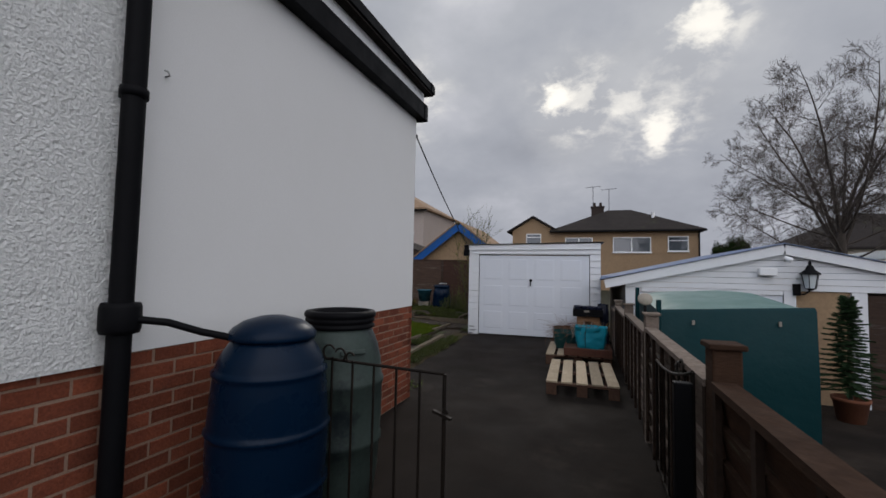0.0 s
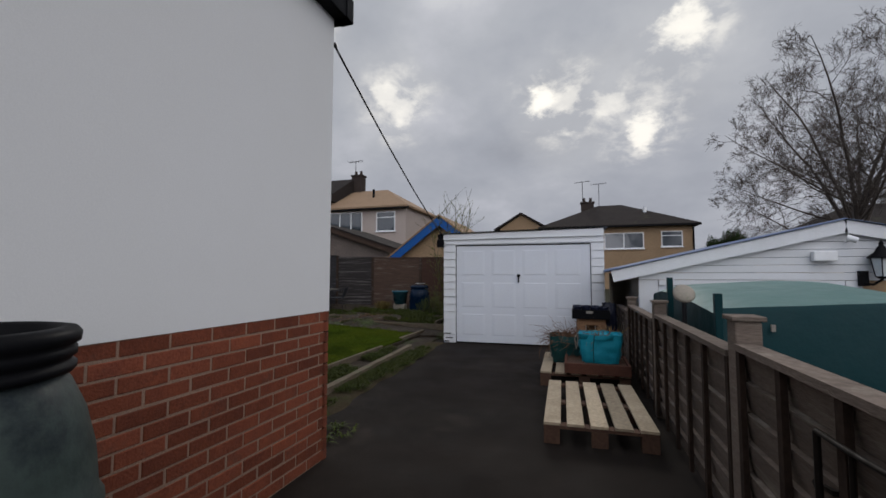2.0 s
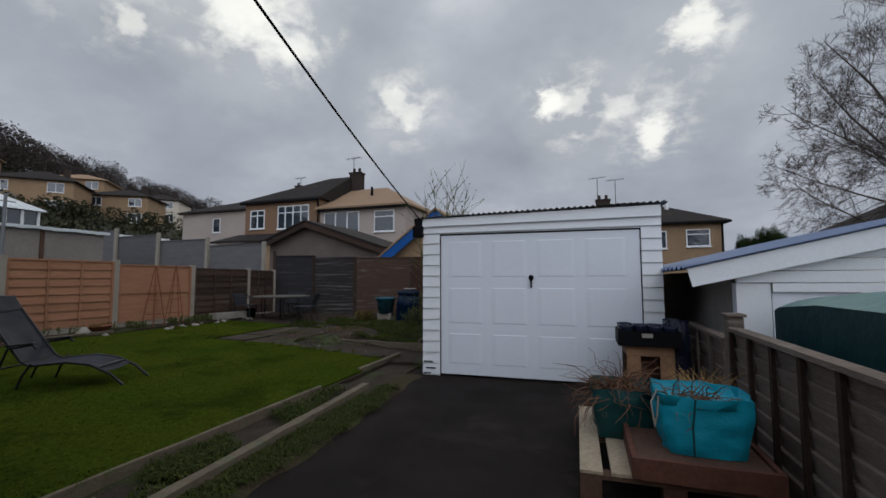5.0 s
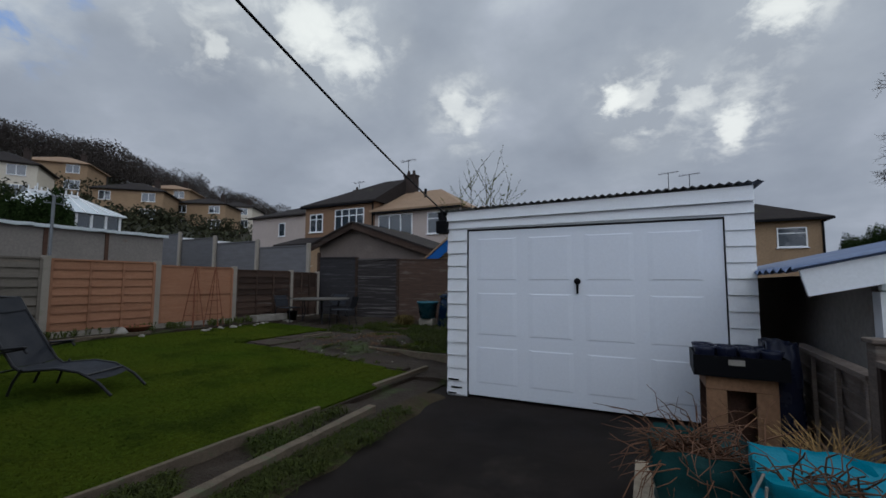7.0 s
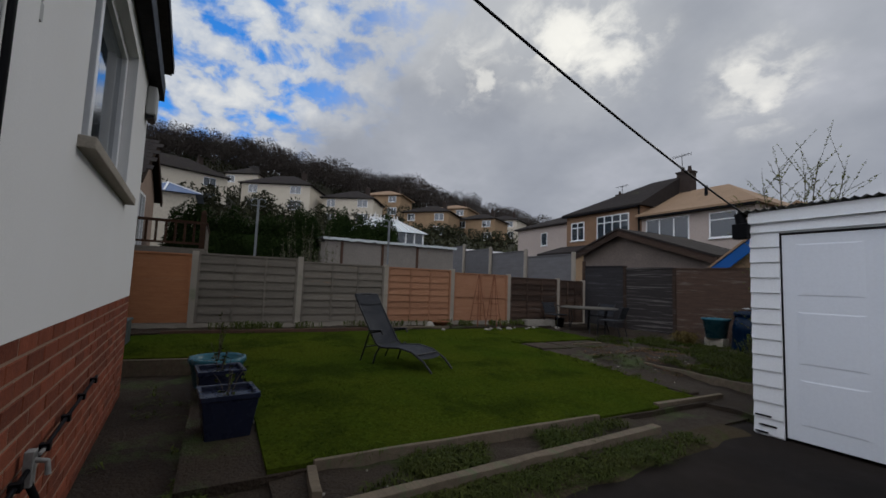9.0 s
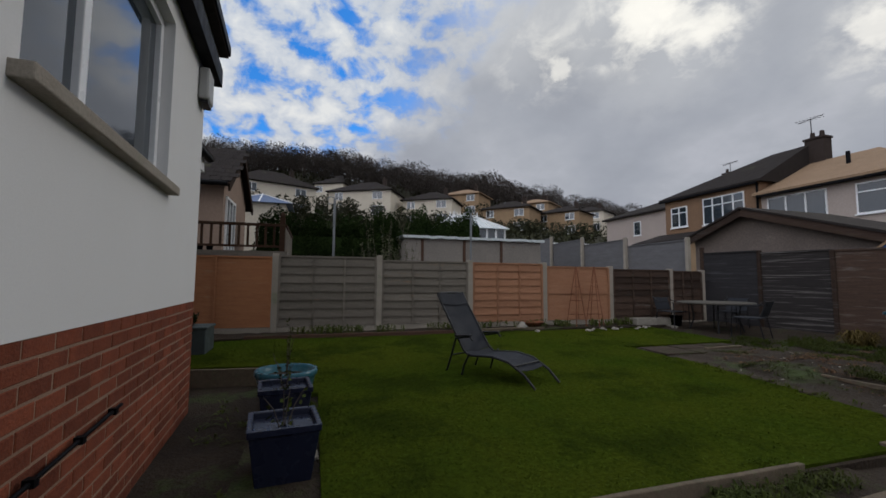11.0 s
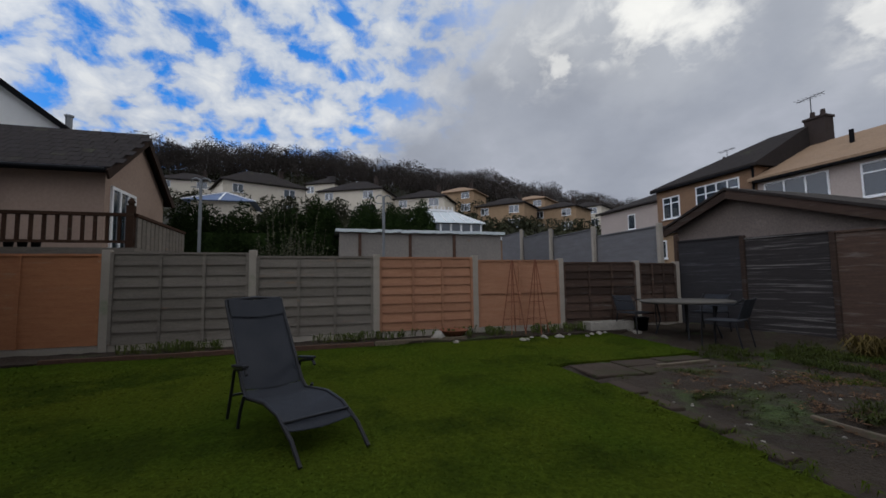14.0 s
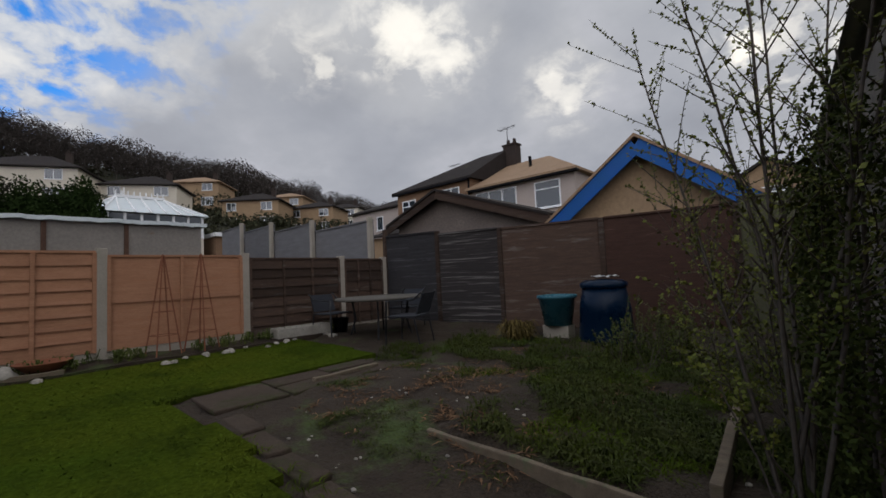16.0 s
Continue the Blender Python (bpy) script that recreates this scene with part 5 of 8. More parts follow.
def back_wall_bits():
    o = C0 + back_dir * 0.035 + back_out * 0.022
    t = thing("waste_pipe", pose(o.x, o.y, 0), "thin black pipe running down the back wall", "pipe")
    part("pipe", B().tube([(0, 0, 0.45), (0.0, 0, 3.26)], 0.010, 10).tube([(0, 0, 0.46), (-0.015, 0.0, 0.425), (-0.05, 0.0, 0.41), (-0.14, 0.012, 0.44), (-0.25, 0.02, 0.50)], 0.010, 8), M_BLACK, t)
    for z in (0.9, 1.5, 2.1, 2.7):
        part("clip", B().box((0, -0.006, z), (0.030, 0.024, 0.018)), M_BLACK, t)
    o = C0 + back_out * 0.012
    t = thing("wall_pipe", pose(o.x, o.y, 0), "thin black conduit clipped low along the brick plinth", "pipe")
    b = B()
    pts = [back_dir * s + Vector((0, 0.02, 0.52 + 0.04 * s)) for s in (0.22, 0.5, 1.0, 1.5, 2.1)]
    part("pipe", b.tube(pts, 0.009, 8), M_BLACK, t)
    for k in range(5):
        q = back_dir * (0.55 + 0.36 * k) + Vector((0, 0.02, 0.52 + 0.04 * (0.55 + 0.36 * k)))
        part("clip", B().box(q[:], (0.03, 0.035, 0.03)), M_BLACK, t)
    part("pipe", B().tube([back_dir * 0.70 + Vector((0, 0.02, 0.50)), back_dir * 0.71 + Vector((0, 0.05, 0.42)), back_dir * 0.72 + Vector((0, 0.05, 0.02))], 0.014, 8), M_BLACK, t, "black hose")
    part("tap", B().box((back_dir * 0.70 + Vector((0, 0.02, 0.55)))[:], (0.045, 0.03, 0.13)).tube([back_dir * 0.70 + Vector((0, 0.02, 0.58)), back_dir * 0.70 + Vector((0, 0.07, 0.57)), back_dir * 0.70 + Vector((0, 0.075, 0.52))], 0.011, 7).box((back_dir * 0.70 + Vector((0, 0.05, 0.605)))[:], (0.05, 0.012, 0.012)), M_CORR, t, "worn grey tap on a backing board", bevel=0.005)
    # alarm box near the far corner
    o = C1 - back_dir * 0.20 + back_out * 0.002
    t = thing("alarm_box", Matrix.Translation((o.x, o.y, 2.93)) @ Matrix.Rotation(radians(3.5), 4, "Z"), "grey plastic wall box under the eaves", "wall box")
    part("body", B().span((-0.13, 0, 0), (0.13, 0.09, 0.30)), M_GREYBOX, t, bevel=0.02)
    part("base", B().span((-0.10, 0.01, -0.035), (0.10, 0.08, -0.001)), M_STEEL, t, bevel=0.006)
    o = C0 + back_dir * 0.27 + back_out * 0.004
    t = thing("wall_bracket", pose(o.x, o.y, 2.10), "small old metal wall fixing", "bracket")
    part("plate", B().box((0, 0.008, 0), (0.035, 0.016, 0.06)).tube([(0, 0.01, 0.02), (0.005, 0.03, 0.09)], 0.004, 5), M_GREYBOX, t, bevel=0.003)
    o = C0 + side_dir * 3.06 + side_out * 0.004
    t = thing("wall_hook", pose(o.x, o.y, 2.40), "small metal hook in the white wall", "hook")
    part("hook", B().tube([(0, 0, 0), (0.03, 0, 0.0), (0.035, -0.015, 0.015), (0.02, -0.02, 0.02)], 0.005, 6), M_GREYBOX, t)


back_wall_bits()


def cable():
    a, e = Vector((-1.93, 4.56, 3.06)), Vector((-2.72, 9.90, 2.06))
    t = thing("overhead_cable", pose(*a), "black power cable strung from house to garage", "cable")
    pts = []
    for k in range(25):
        s = k / 24
        p = (e - a) * s
        p.z -= 0.16 * 4 * s * (1 - s) * 0.5
        pts.append(p)
    part("cable", B().tube(pts, 0.0085, 7), M_BLACK, t)
    part("anchor", B().tube([(0.0, -0.02, 0.03), (0.0, 0.0, 0.0)], 0.014, 6), M_STEEL, t)


cable()


# ---- along the driveway fence ----
def pallet(m, w, ln, boards, h, label, gap=0.0):
    """Pallet with boards along local y."""
    t = thing("pallet", m, label, "pallet", "timber pallets")
    bw = w / (boards * 1.36 - 0.36)
    for k in range(boards):
        x = k * bw * 1.36
        part("deck_board", B().span((x, 0, h - 0.022), (x + bw, ln, h)), M_PALLET, t, bevel=0.003)
    # bearers and blocks are coloured dark for the shade beneath the deck
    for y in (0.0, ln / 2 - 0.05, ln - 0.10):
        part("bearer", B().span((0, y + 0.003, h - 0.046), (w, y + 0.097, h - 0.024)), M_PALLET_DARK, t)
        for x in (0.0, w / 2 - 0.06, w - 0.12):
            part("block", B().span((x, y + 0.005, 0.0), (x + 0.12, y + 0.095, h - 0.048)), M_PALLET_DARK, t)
    return t


pallet(pose(-0.46, 5.28, 0, 0, 0, 1.5), 0.83, 1.36, 5, 0.165, "pale weathered wooden pallet lying on the asphalt")
pallet(pose(-0.62, 7.02, 0, 0, 0, 1.0), 1.0, 1.28, 6, 0.17, "pale weathered wooden pallet under a planter")
M_CRATE = mat("red_brown_crate", (0.115, 0.046, 0.030), 0.85, (0.070, 0.030, 0.020), 4.0, 0.9, 40, 0.2, 0.4)
t = thing("timber_crate", pose(0.02, 7.30, 0.172), "red-brown timber crate on the pallet", "crate")
part("front_board", B().span((-0.36, -0.33, 0), (0.36, -0.30, 0.12)), M_CRATE, t, bevel=0.004)
part("back_board", B().span((-0.36, 0.30, 0), (0.36, 0.33, 0.12)), M_CRATE, t, bevel=0.004)
part("side_board", B().span((-0.36, -0.298, 0), (-0.33, 0.298, 0.12)), M_CRATE, t, bevel=0.004)
part("side_board", B().span((0.33, -0.298, 0), (0.36, 0.298, 0.12)), M_CRATE, t, bevel=0.004)
part("base_board", B().span((-0.328, -0.298, 0.085), (0.328, 0.298, 0.10)), M_PALLET_DARK, t)


def sack(b, cx, cy, z0, w, d, h, seed, flare=0.08):
    """Slumped square sack with creased sides."""
    rings, n = 12, 40
    vs = []
    for i in range(rings + 1):
        s = i / rings
        for k in range(n):
            a = 2 * math.pi * k / n
            c, q = math.cos(a), math.sin(a)
            sq = 1 / max(abs(c), abs(q)) ** 0.75
            f = (1 + flare * s - 0.10 * (1 - s) ** 3)
            cr = 0.022 * noise.noise((3.5 * c + seed, 3.5 * q, 4 * s)) + 0.013 * noise.noise((9 * c, 9 * q + seed, 6 * s))
            vs.append((cx + c * sq * w / 2 * f + c * cr, cy + q * sq * d / 2 * f + q * cr, z0 + h * s + (0.025 * noise.noise((2 * c, 2 * q, seed)) if i == rings else 0)))
    fs = [(i * n + k, i * n + (k + 1) % n, (i + 1) * n + (k + 1) % n, (i + 1) * n + k) for i in range(rings) for k in range(n)]
    b.add(vs, fs, True)
    b.add([vs[k] for k in range(n)], [tuple(reversed(range(n)))])
    inner = [(cx + (x - cx) * 0.97, cy + (y - cy) * 0.97, z - 0.06) for x, y, z in vs[-n:]]
    b.add(vs[-n:] + inner, [(k, (k + 1) % n, n + (k + 1) % n, n + k) for k in range(n)] + [tuple(range(n, 2 * n))], True)
    return b


t = thing("garden_waste_bag", pose(0.07, 7.33, 0.275), "bright turquoise woven garden bag full of dead stems", "garden bag")
part("bag", sack(B(), 0, 0, 0, 0.46, 0.44, 0.33, 3.0), M_TEAL_BAG, t)
part("seam", B().tube([(-0.08, -0.262, 0.02), (-0.085, -0.272, 0.18), (-0.07, -0.285, 0.34)], 0.006, 5), M_GREEN_BAG, t, "dark stitched seam")
part("handle", B().tube([(-0.25, -0.20, 0.36), (-0.29, -0.245, 0.30), (-0.275, -0.25, 0.16), (-0.26, -0.24, 0.22), (-0.25, -0.235, 0.33)], 0.005, 5), M_PEBBLE, t, "white strap handle")
b = B()
for k in range(70):
    a, rr = R.uniform(0, 6.28), R.uniform(0, 0.15)
    p = Vector((rr * math.cos(a), rr * math.sin(a), 0.26))
    v = Vector((R.uniform(-1, 1) - 0.2, R.uniform(-1, 1), R.uniform(0.15, 1.1))).normalized()
    pts, n = [p], 5
    ln = R.uniform(0.14, 0.30)
    for j in range(n):
        v = (v + Vector((R.uniform(-0.6, 0.6), R.uniform(-0.6, 0.6), R.uniform(-0.75, 0.25)))).normalized()
        pts.append(pts[-1] + v * ln / n)
    b.tube(pts, [0.0042, 0.004, 0.0034, 0.0028, 0.002, 0.0012], 4, False)
tagged(part("dead_growth", b, M_STRAW, t, "brown dead plant stems"), kind="stuff")
t = thing("dark_bag", pose(-0.33, 7.75, 0.172), "dark green garden bag of dry grass and stems", "garden bag")
part("bag", sack(B(), 0, 0, 0, 0.40, 0.40, 0.34, 8.0), M_GREEN_BAG, t)
b = B()
for k in range(260):
    a, rr = R.uniform(0, 6.28), R.uniform(0, 0.2)
    p = Vector((rr * math.cos(a), rr * math.sin(a), 0.27))
    v = Vector((R.uniform(-1, 1) - 0.2, R.uniform(-1, 1), R.uniform(0.15, 1.1))).normalized()
    pts, n = [p], 5
    ln = R.uniform(0.14, 0.48)
    for j in range(n):
        v = (v + Vector((R.uniform(-0.6, 0.6), R.uniform(-0.6, 0.6), R.uniform(-0.75, 0.25)))).normalized()
        pts.append(pts[-1] + v * ln / n)
    b.tube(pts, [0.0042, 0.004, 0.0034, 0.0028, 0.002, 0.0012], 4, False)
tagged(part("dead_growth", b, M_STRAW, t, "brown dead plant stems"), kind="stuff")
t = thing("dry_grass_tuft", pose(0.22, 7.88, 0.172), "tuft of pale straw-coloured dry grass in a pot", "plant")
part("pot", B().lathe([(0.0, 0.0), (0.09, 0.0), (0.12, 0.2), (0.125, 0.21), (0.11, 0.21), (0.10, 0.16), (0.0, 0.16)], 18), M_BLACK, t)
b = B()
for k in range(110):
    a, rr = R.uniform(0, 6.28), R.uniform(0, 0.09)
    x, y, ln = rr * math.cos(a), rr * math.sin(a), R.uniform(0.16, 0.32)
    dx, dy = R.uniform(-0.22, 0.22), R.uniform(-0.2, 0.2)
    b.tube([(x, y, 0.15), (x + dx * 0.35, y + dy * 0.35, 0.15 + ln * 0.6), (x + dx, y + dy, 0.15 + ln)], [0.0035, 0.003, 0.001], 4, False)
tagged(part("dry_foliage", b, M_STRAW_PALE, t), kind="stuff")


M_STAND = mat("orange_brown_offcut", (0.30, 0.17, 0.095), 0.85, (0.20, 0.11, 0.06), 4.0, 0.9, 40, 0.2, 0.5, 40)


def crate_stand():
    t = thing("upturned_pallet_stand", pose(-0.18, 9.05, 0, 0, 0, 2), "orange-brown pallet offcut standing as a plant stand", "stand")
    for x in (0.0, 0.31):
        part("leg", B().span((x, 0, 0), (x + 0.13, 0.03, 0.498)), M_STAND, t, bevel=0.004)
        part("leg", B().span((x, 0.37, 0), (x + 0.13, 0.40, 0.498)), M_PALLET_DARK, t, bevel=0.004)
    part("top_board", B().span((0, 0, 0.50), (0.44, 0.40, 0.60)), M_STAND, t, bevel=0.004)
    part("slat", B().span((0.15, 0.20, 0.0), (0.29, 0.22, 0.49)), M_PALLET_DARK, t)
    t = thing("seed_tray", pose(-0.26, 9.00, 0.603), "black plastic tray crowded with small dark pots", "plant tray")
    b = B().prism([(0, 0), (0.58, 0), (0.58, 0.42), (0, 0.42)], 0, 0.012)
    for a, c in (((0, 0), (0.58, 0.012)), ((0, 0.408), (0.58, 0.42)), ((0, 0.012), (0.012, 0.408)), ((0.568, 0.012), (0.58, 0.408))):
        b.span((*a, 0.012), (*c, 0.15))
    part("tray", b, M_BLACK, t)
    part("label_tag", B().span((0.22, -0.006, 0.09), (0.32, -0.001, 0.13)), M_PEBBLE, t, "white paper label")
    for k in range(8):
        x, y = 0.085 + (k % 4) * 0.137, 0.11 + (k // 4) * 0.2
        part("pot", B().lathe([(0.0, 0.013), (0.055, 0.013), (0.072, 0.17), (0.077, 0.19), (0.065, 0.19), (0.058, 0.16), (0.0, 0.16)], 14, (x, y, R.uniform(0, 0.03))), M_DARKPOT, t)
    t = thing("plastic_bag_heap", pose(0.33, 9.38, 0.0), "dark plastic sacks heaped beside the fence", "sack")
    part("sack", sack(B(), 0, 0, 0, 0.26, 0.5, 0.84, 17.0, -0.25), M_DARKPOT, t)
    t = thing("plant_pot", pose(-0.42, 8.9, 0.0), "small black plastic plant pot on the asphalt", "plant pot")
    part("pot", B().lathe([(0.0, 0.0), (0.06, 0.0), (0.085, 0.15), (0.09, 0.16), (0.075, 0.16), (0.065, 0.12), (0.0, 0.12)], 16), M_BLACK, t)


crate_stand()


# ---- neighbour's garage and yard to the east ----
def east_garage():
    t = thing("neighbour_garage", pose(0, 8.75, 0), "low white garage with a blue-grey corrugated gable roof", "garage")
    XL, XA, XR, ZE, ZA, D, ZG = 0.34, 3.23, 6.12, 1.36, 2.03, 5.8, -0.64
    P = Matrix(((1, 0, 0, 0), (0, 0, 1, 0), (0, 1, 0, 0), (0, 0, 0, 1)))
    part("side_wall", B().span((0.72, 0.14, ZG), (0.85, D, ZE)), M_GREY_BLOCK, t)
    part("side_wall", B().span((5.6, 0.14, ZG), (5.72, D, ZE)), M_GREY_BLOCK, t)
    part("front_wall", B().span((0.72, 0.02, ZG), (0.98, 0.13, 1.24)), M_WHITE, t)
    for k in range(7):
        z0 = 1.245 + k * 0.105
        s = (z0 + 0.10 - ZE) / (ZA - ZE)
        xl = 0.72 if s < 0 else 0.50 + s * (XA - 0.5)
        xr = 2 * XA - xl
        if xr - xl > 0.15:
            part("gable_board", B().span((xl, 0.0 + 0.002 * k, z0), (xr, 0.05, z0 + 0.10)), M_WHITE, t, bevel=0.006)
    for xe in (XL, XR):
        part("bargeboard", B().beam((XA, -0.06, ZA - 0.07), (xe, -0.06, ZE - 0.07), 0.03, 0.17), M_WHITE, t)
        b = B()
        n = 110
        sgn = 1 if xe > XA else -1
        top = []
        for i in range(n + 1):
            y = -0.10 + (D + 0.2) * i / n
            w = 0.016 * math.sin(i * math.pi / 2)
            top += [(XA, y, ZA + 0.03 + w), (xe + 0.06 * sgn, y, ZE + 0.02 + w)]
        b.add(top, [(2 * i, 2 * i + 1, 2 * i + 3, 2 * i + 2) for i in range(n)], True)
        b.add([(x, y, z - 0.01) for x, y, z in top], [(2 * i, 2 * i + 2, 2 * i + 3, 2 * i + 1) for i in range(n)], True)
        part("roof_sheet", b, M_BLUE_ROOF, t)
    part("garage_door", B().span((0.99, 0.03, ZG), (3.22, 0.07, 1.16)), M_DOOR, t, bevel=0.004)
    part("door_head", B().span((0.99, 0.0, 1.165), (3.22, 0.09, 1.24)), M_WHITE, t)
    part("post", B().span((3.23, 0.0, ZG), (3.40, 0.12, 1.24)), M_WHITE, t)
    part("side_panel", B().span((3.41, 0.03, ZG), (4.15, 0.10, 1.24)), M_STONE, t, "tan panel")
    part("post", B().span((4.16, 0.0, ZG), (4.36, 0.12, 1.24)), M_WHITE, t)
    part("side_door", B().span((4.37, 0.05, ZG), (5.30, 0.10, 1.20)), M_FENCE_DARK, t, "dark brown door")
    part("post", B().span((5.31, 0.0, ZG), (5.72, 0.12, 1.24)), M_WHITE, t)
    t = thing("security_light_box", pose(2.97, 8.74, 1.50), "white plastic box on the garage gable", "wall box")
    part("box", B().span((-0.12, -0.10, 0), (0.14, 0.0, 0.13)), M_UPVC, t, bevel=0.012)
    t = thing("flood_lamp", pose(3.25, 8.74, 1.74), "small white lamp on the garage gable", "wall lamp")
    part("arm", B().tube([(0, 0, 0.02), (0, -0.10, 0.05)], 0.016, 8), M_UPVC, t)
    part("head", B().tube([(-0.04, -0.10, 0.07), (0.05, -0.15, 0.02)], 0.04, 12), M_UPVC, t)
    t = thing("wall_lantern", pose(3.55, 8.72, 1.17), "black traditional lantern on a wall bracket", "lantern")
    part("bracket", B().span((-0.20, -0.02, 0.0), (-0.10, 0.02, 0.20)).tube([(-0.15, -0.02, 0.04), (-0.08, -0.06, 0.02), (0.0, -0.10, 0.10)], 0.014, 8), M_BLACK, t)
    part("glass", B().lathe([(0.075, 0.13), (0.115, 0.36)], 6, (0, -0.10, 0), False), M_GLASSROOF, t, "frosted glass")
    for k in range(6):
        a = k * math.pi / 3
        part("frame_bar", B().tube([(0.078 * math.cos(a), -0.10 + 0.078 * math.sin(a), 0.13), (0.118 * math.cos(a), -0.10 + 0.118 * math.sin(a), 0.36)], 0.007, 5), M_BLACK, t)
    part("base", B().lathe([(0.0, 0.09), (0.04, 0.10), (0.082, 0.13), (0.0, 0.131)], 12, (0, -0.10, 0)), M_BLACK, t)
    part("roof", B().lathe([(0.145, 0.36), (0.135, 0.385), (0.07, 0.44), (0.045, 0.50), (0.02, 0.53), (0.028, 0.55), (0.012, 0.58), (0.0, 0.60)], 12, (0, -0.10, 0)), M_BLACK, t)


east_garage()


def tarp_trailer():
    t = thing("covered_trailer", pose(0, 0, -0.64), "trailer under a dark teal weatherproof cover", "covered trailer")
    xs = [0.84 + 1.48 * k / 12 for k in range(13)]
    prof = [(5.50, 0.10), (5.49, 0.9), (5.50, 1.66), (5.54, 1.70), (5.7, 1.72), (6.3, 1.77), (7.0, 1.82), (7.7, 1.82), (8.25, 1.77), (8.33, 1.74), (8.34, 0.9), (8.33, 0.10)]
    vs = []
    for x in xs:
        e = 1 - abs((x - 1.58) / 0.74) ** 6
        for y, z in prof:
            zz = z + (0.06 * (x - 0.84) if z > 1.5 else 0)
            vs.append((x + 0.012 * noise.noise((x * 3, y * 3, z * 3)), y + 0.02 * noise.noise((x * 4, z * 3, 1)), zz - (0.07 * (1 - e) if z > 1.7 else 0)))
    m = len(prof)
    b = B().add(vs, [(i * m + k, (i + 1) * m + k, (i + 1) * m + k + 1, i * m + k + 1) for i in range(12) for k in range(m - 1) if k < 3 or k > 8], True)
    # upper faces split off, to take a paler teal than the sides
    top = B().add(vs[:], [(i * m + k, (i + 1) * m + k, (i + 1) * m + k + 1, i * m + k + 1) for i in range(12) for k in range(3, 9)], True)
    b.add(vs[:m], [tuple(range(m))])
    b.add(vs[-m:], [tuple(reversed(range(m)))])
    part("cover_top", top, M_TARP_TOP, part("cover", b, M_TARP, t), "pale green top sheet")
    for x, z in ((1.16, 1.57), (1.98, 1.60)):
        part("toggle", B().box((x, 5.475, z), (0.025, 0.02, 0.05)), M_PEBBLE, t)
    part("chassis", B().span((0.9, 5.6, 0.16), (2.25, 8.2, 0.24)).span((0.95, 5.7, 0.0), (1.05, 5.9, 0.16)).span((2.1, 5.7, 0.0), (2.2, 5.9, 0.16)).span((0.95, 7.9, 0.0), (1.05, 8.1, 0.16)).span((2.1, 7.9, 0.0), (2.2, 8.1, 0.16)), M_STEEL, t)
    t = thing("round_reflector", pose(0.74, 6.15, -0.64), "pale round plastic disc on a post", "reflector")
    part("disc", B().lathe([(0.0, 0.0), (0.085, 0.0), (0.092, 0.012), (0.07, 0.03), (0.0, 0.035)], 22), M_POST, t, at=Matrix.Translation((0, 0, 1.78)) @ Matrix.Rotation(radians(62), 4, "X"))
    part("stem", B().tube([(0, 0.0, 0), (0, 0, 1.78)], 0.02, 8), M_STEEL, t)
    for x, y, z in ((0.67, 6.37, 1.29), (0.79, 5.38, 1.18)):
        t = thing("screen_post", pose(x, y, -0.64), "dark green painted slim post behind the fence", "post", "yard posts")
        part("shaft", B().span((-0.025, -0.025, 0), (0.025, 0.025, z + 0.64)), M_TARP, t, bevel=0.004)


tarp_trailer()


def fir_in_pot():
    t = thing("potted_fir_tree", pose(3.72, 7.95, -0.64), "small fir tree in a terracotta pot", "fir tree")
    part("pot", B().lathe([(0.0, 0.0), (0.16, 0.0), (0.21, 0.30), (0.225, 0.30), (0.225, 0.35), (0.20, 0.35), (0.19, 0.28), (0.0, 0.28)], 24), M_TERRA, t)
    part("trunk", B().tube([(0, 0, 0.28), (0, 0, 1.0), (0.01, 0, 1.86)], [0.03, 0.02, 0.006], 7), M_BARK, t)
    b = B()
    for k in range(130):
        s = (k + 0.5) / 130
        z = 0.42 + 1.38 * s
        a = k * 2.4
        ln = (0.46 * (1 - s) + 0.06) * R.uniform(0.55, 1.3)
        d = Vector((math.cos(a), math.sin(a), 0))
        p, q = Vector((0, 0, z)), d * ln + Vector((0, 0, z - 0.06 + 0.12 * s))
        b.tube([p, q], [0.006, 0.002], 3, False)
        for j in range(26):
            u = 0.15 + 0.85 * j / 26
            c = p.lerp(q, u)
            for sd in (-1, 1):
                n = Vector((-d.y, d.x, 0)) * sd * R.uniform(0.04, 0.09) * (1.15 - u) * 1.7 + d * 0.035 + Vector((0, 0, R.uniform(-0.02, 0.02)))
                w = Vector((R.uniform(-0.006, 0.006), R.uniform(-0.006, 0.006), 0.010))
                b.add([c - w, c + w, c + n], [(0, 1, 2)])
    part("needles", b, M_NEEDLE, t)


fir_in_pot()


# ---- garden edges and beds ----
M_WEED = mat("dull_weed_leaf", (0.024, 0.040, 0.006), 0.85, (0.046, 0.048, 0.011), 2.0, 0.9, 20, 0.3, 0.0, island=0.3, space="World", spec=0.1)


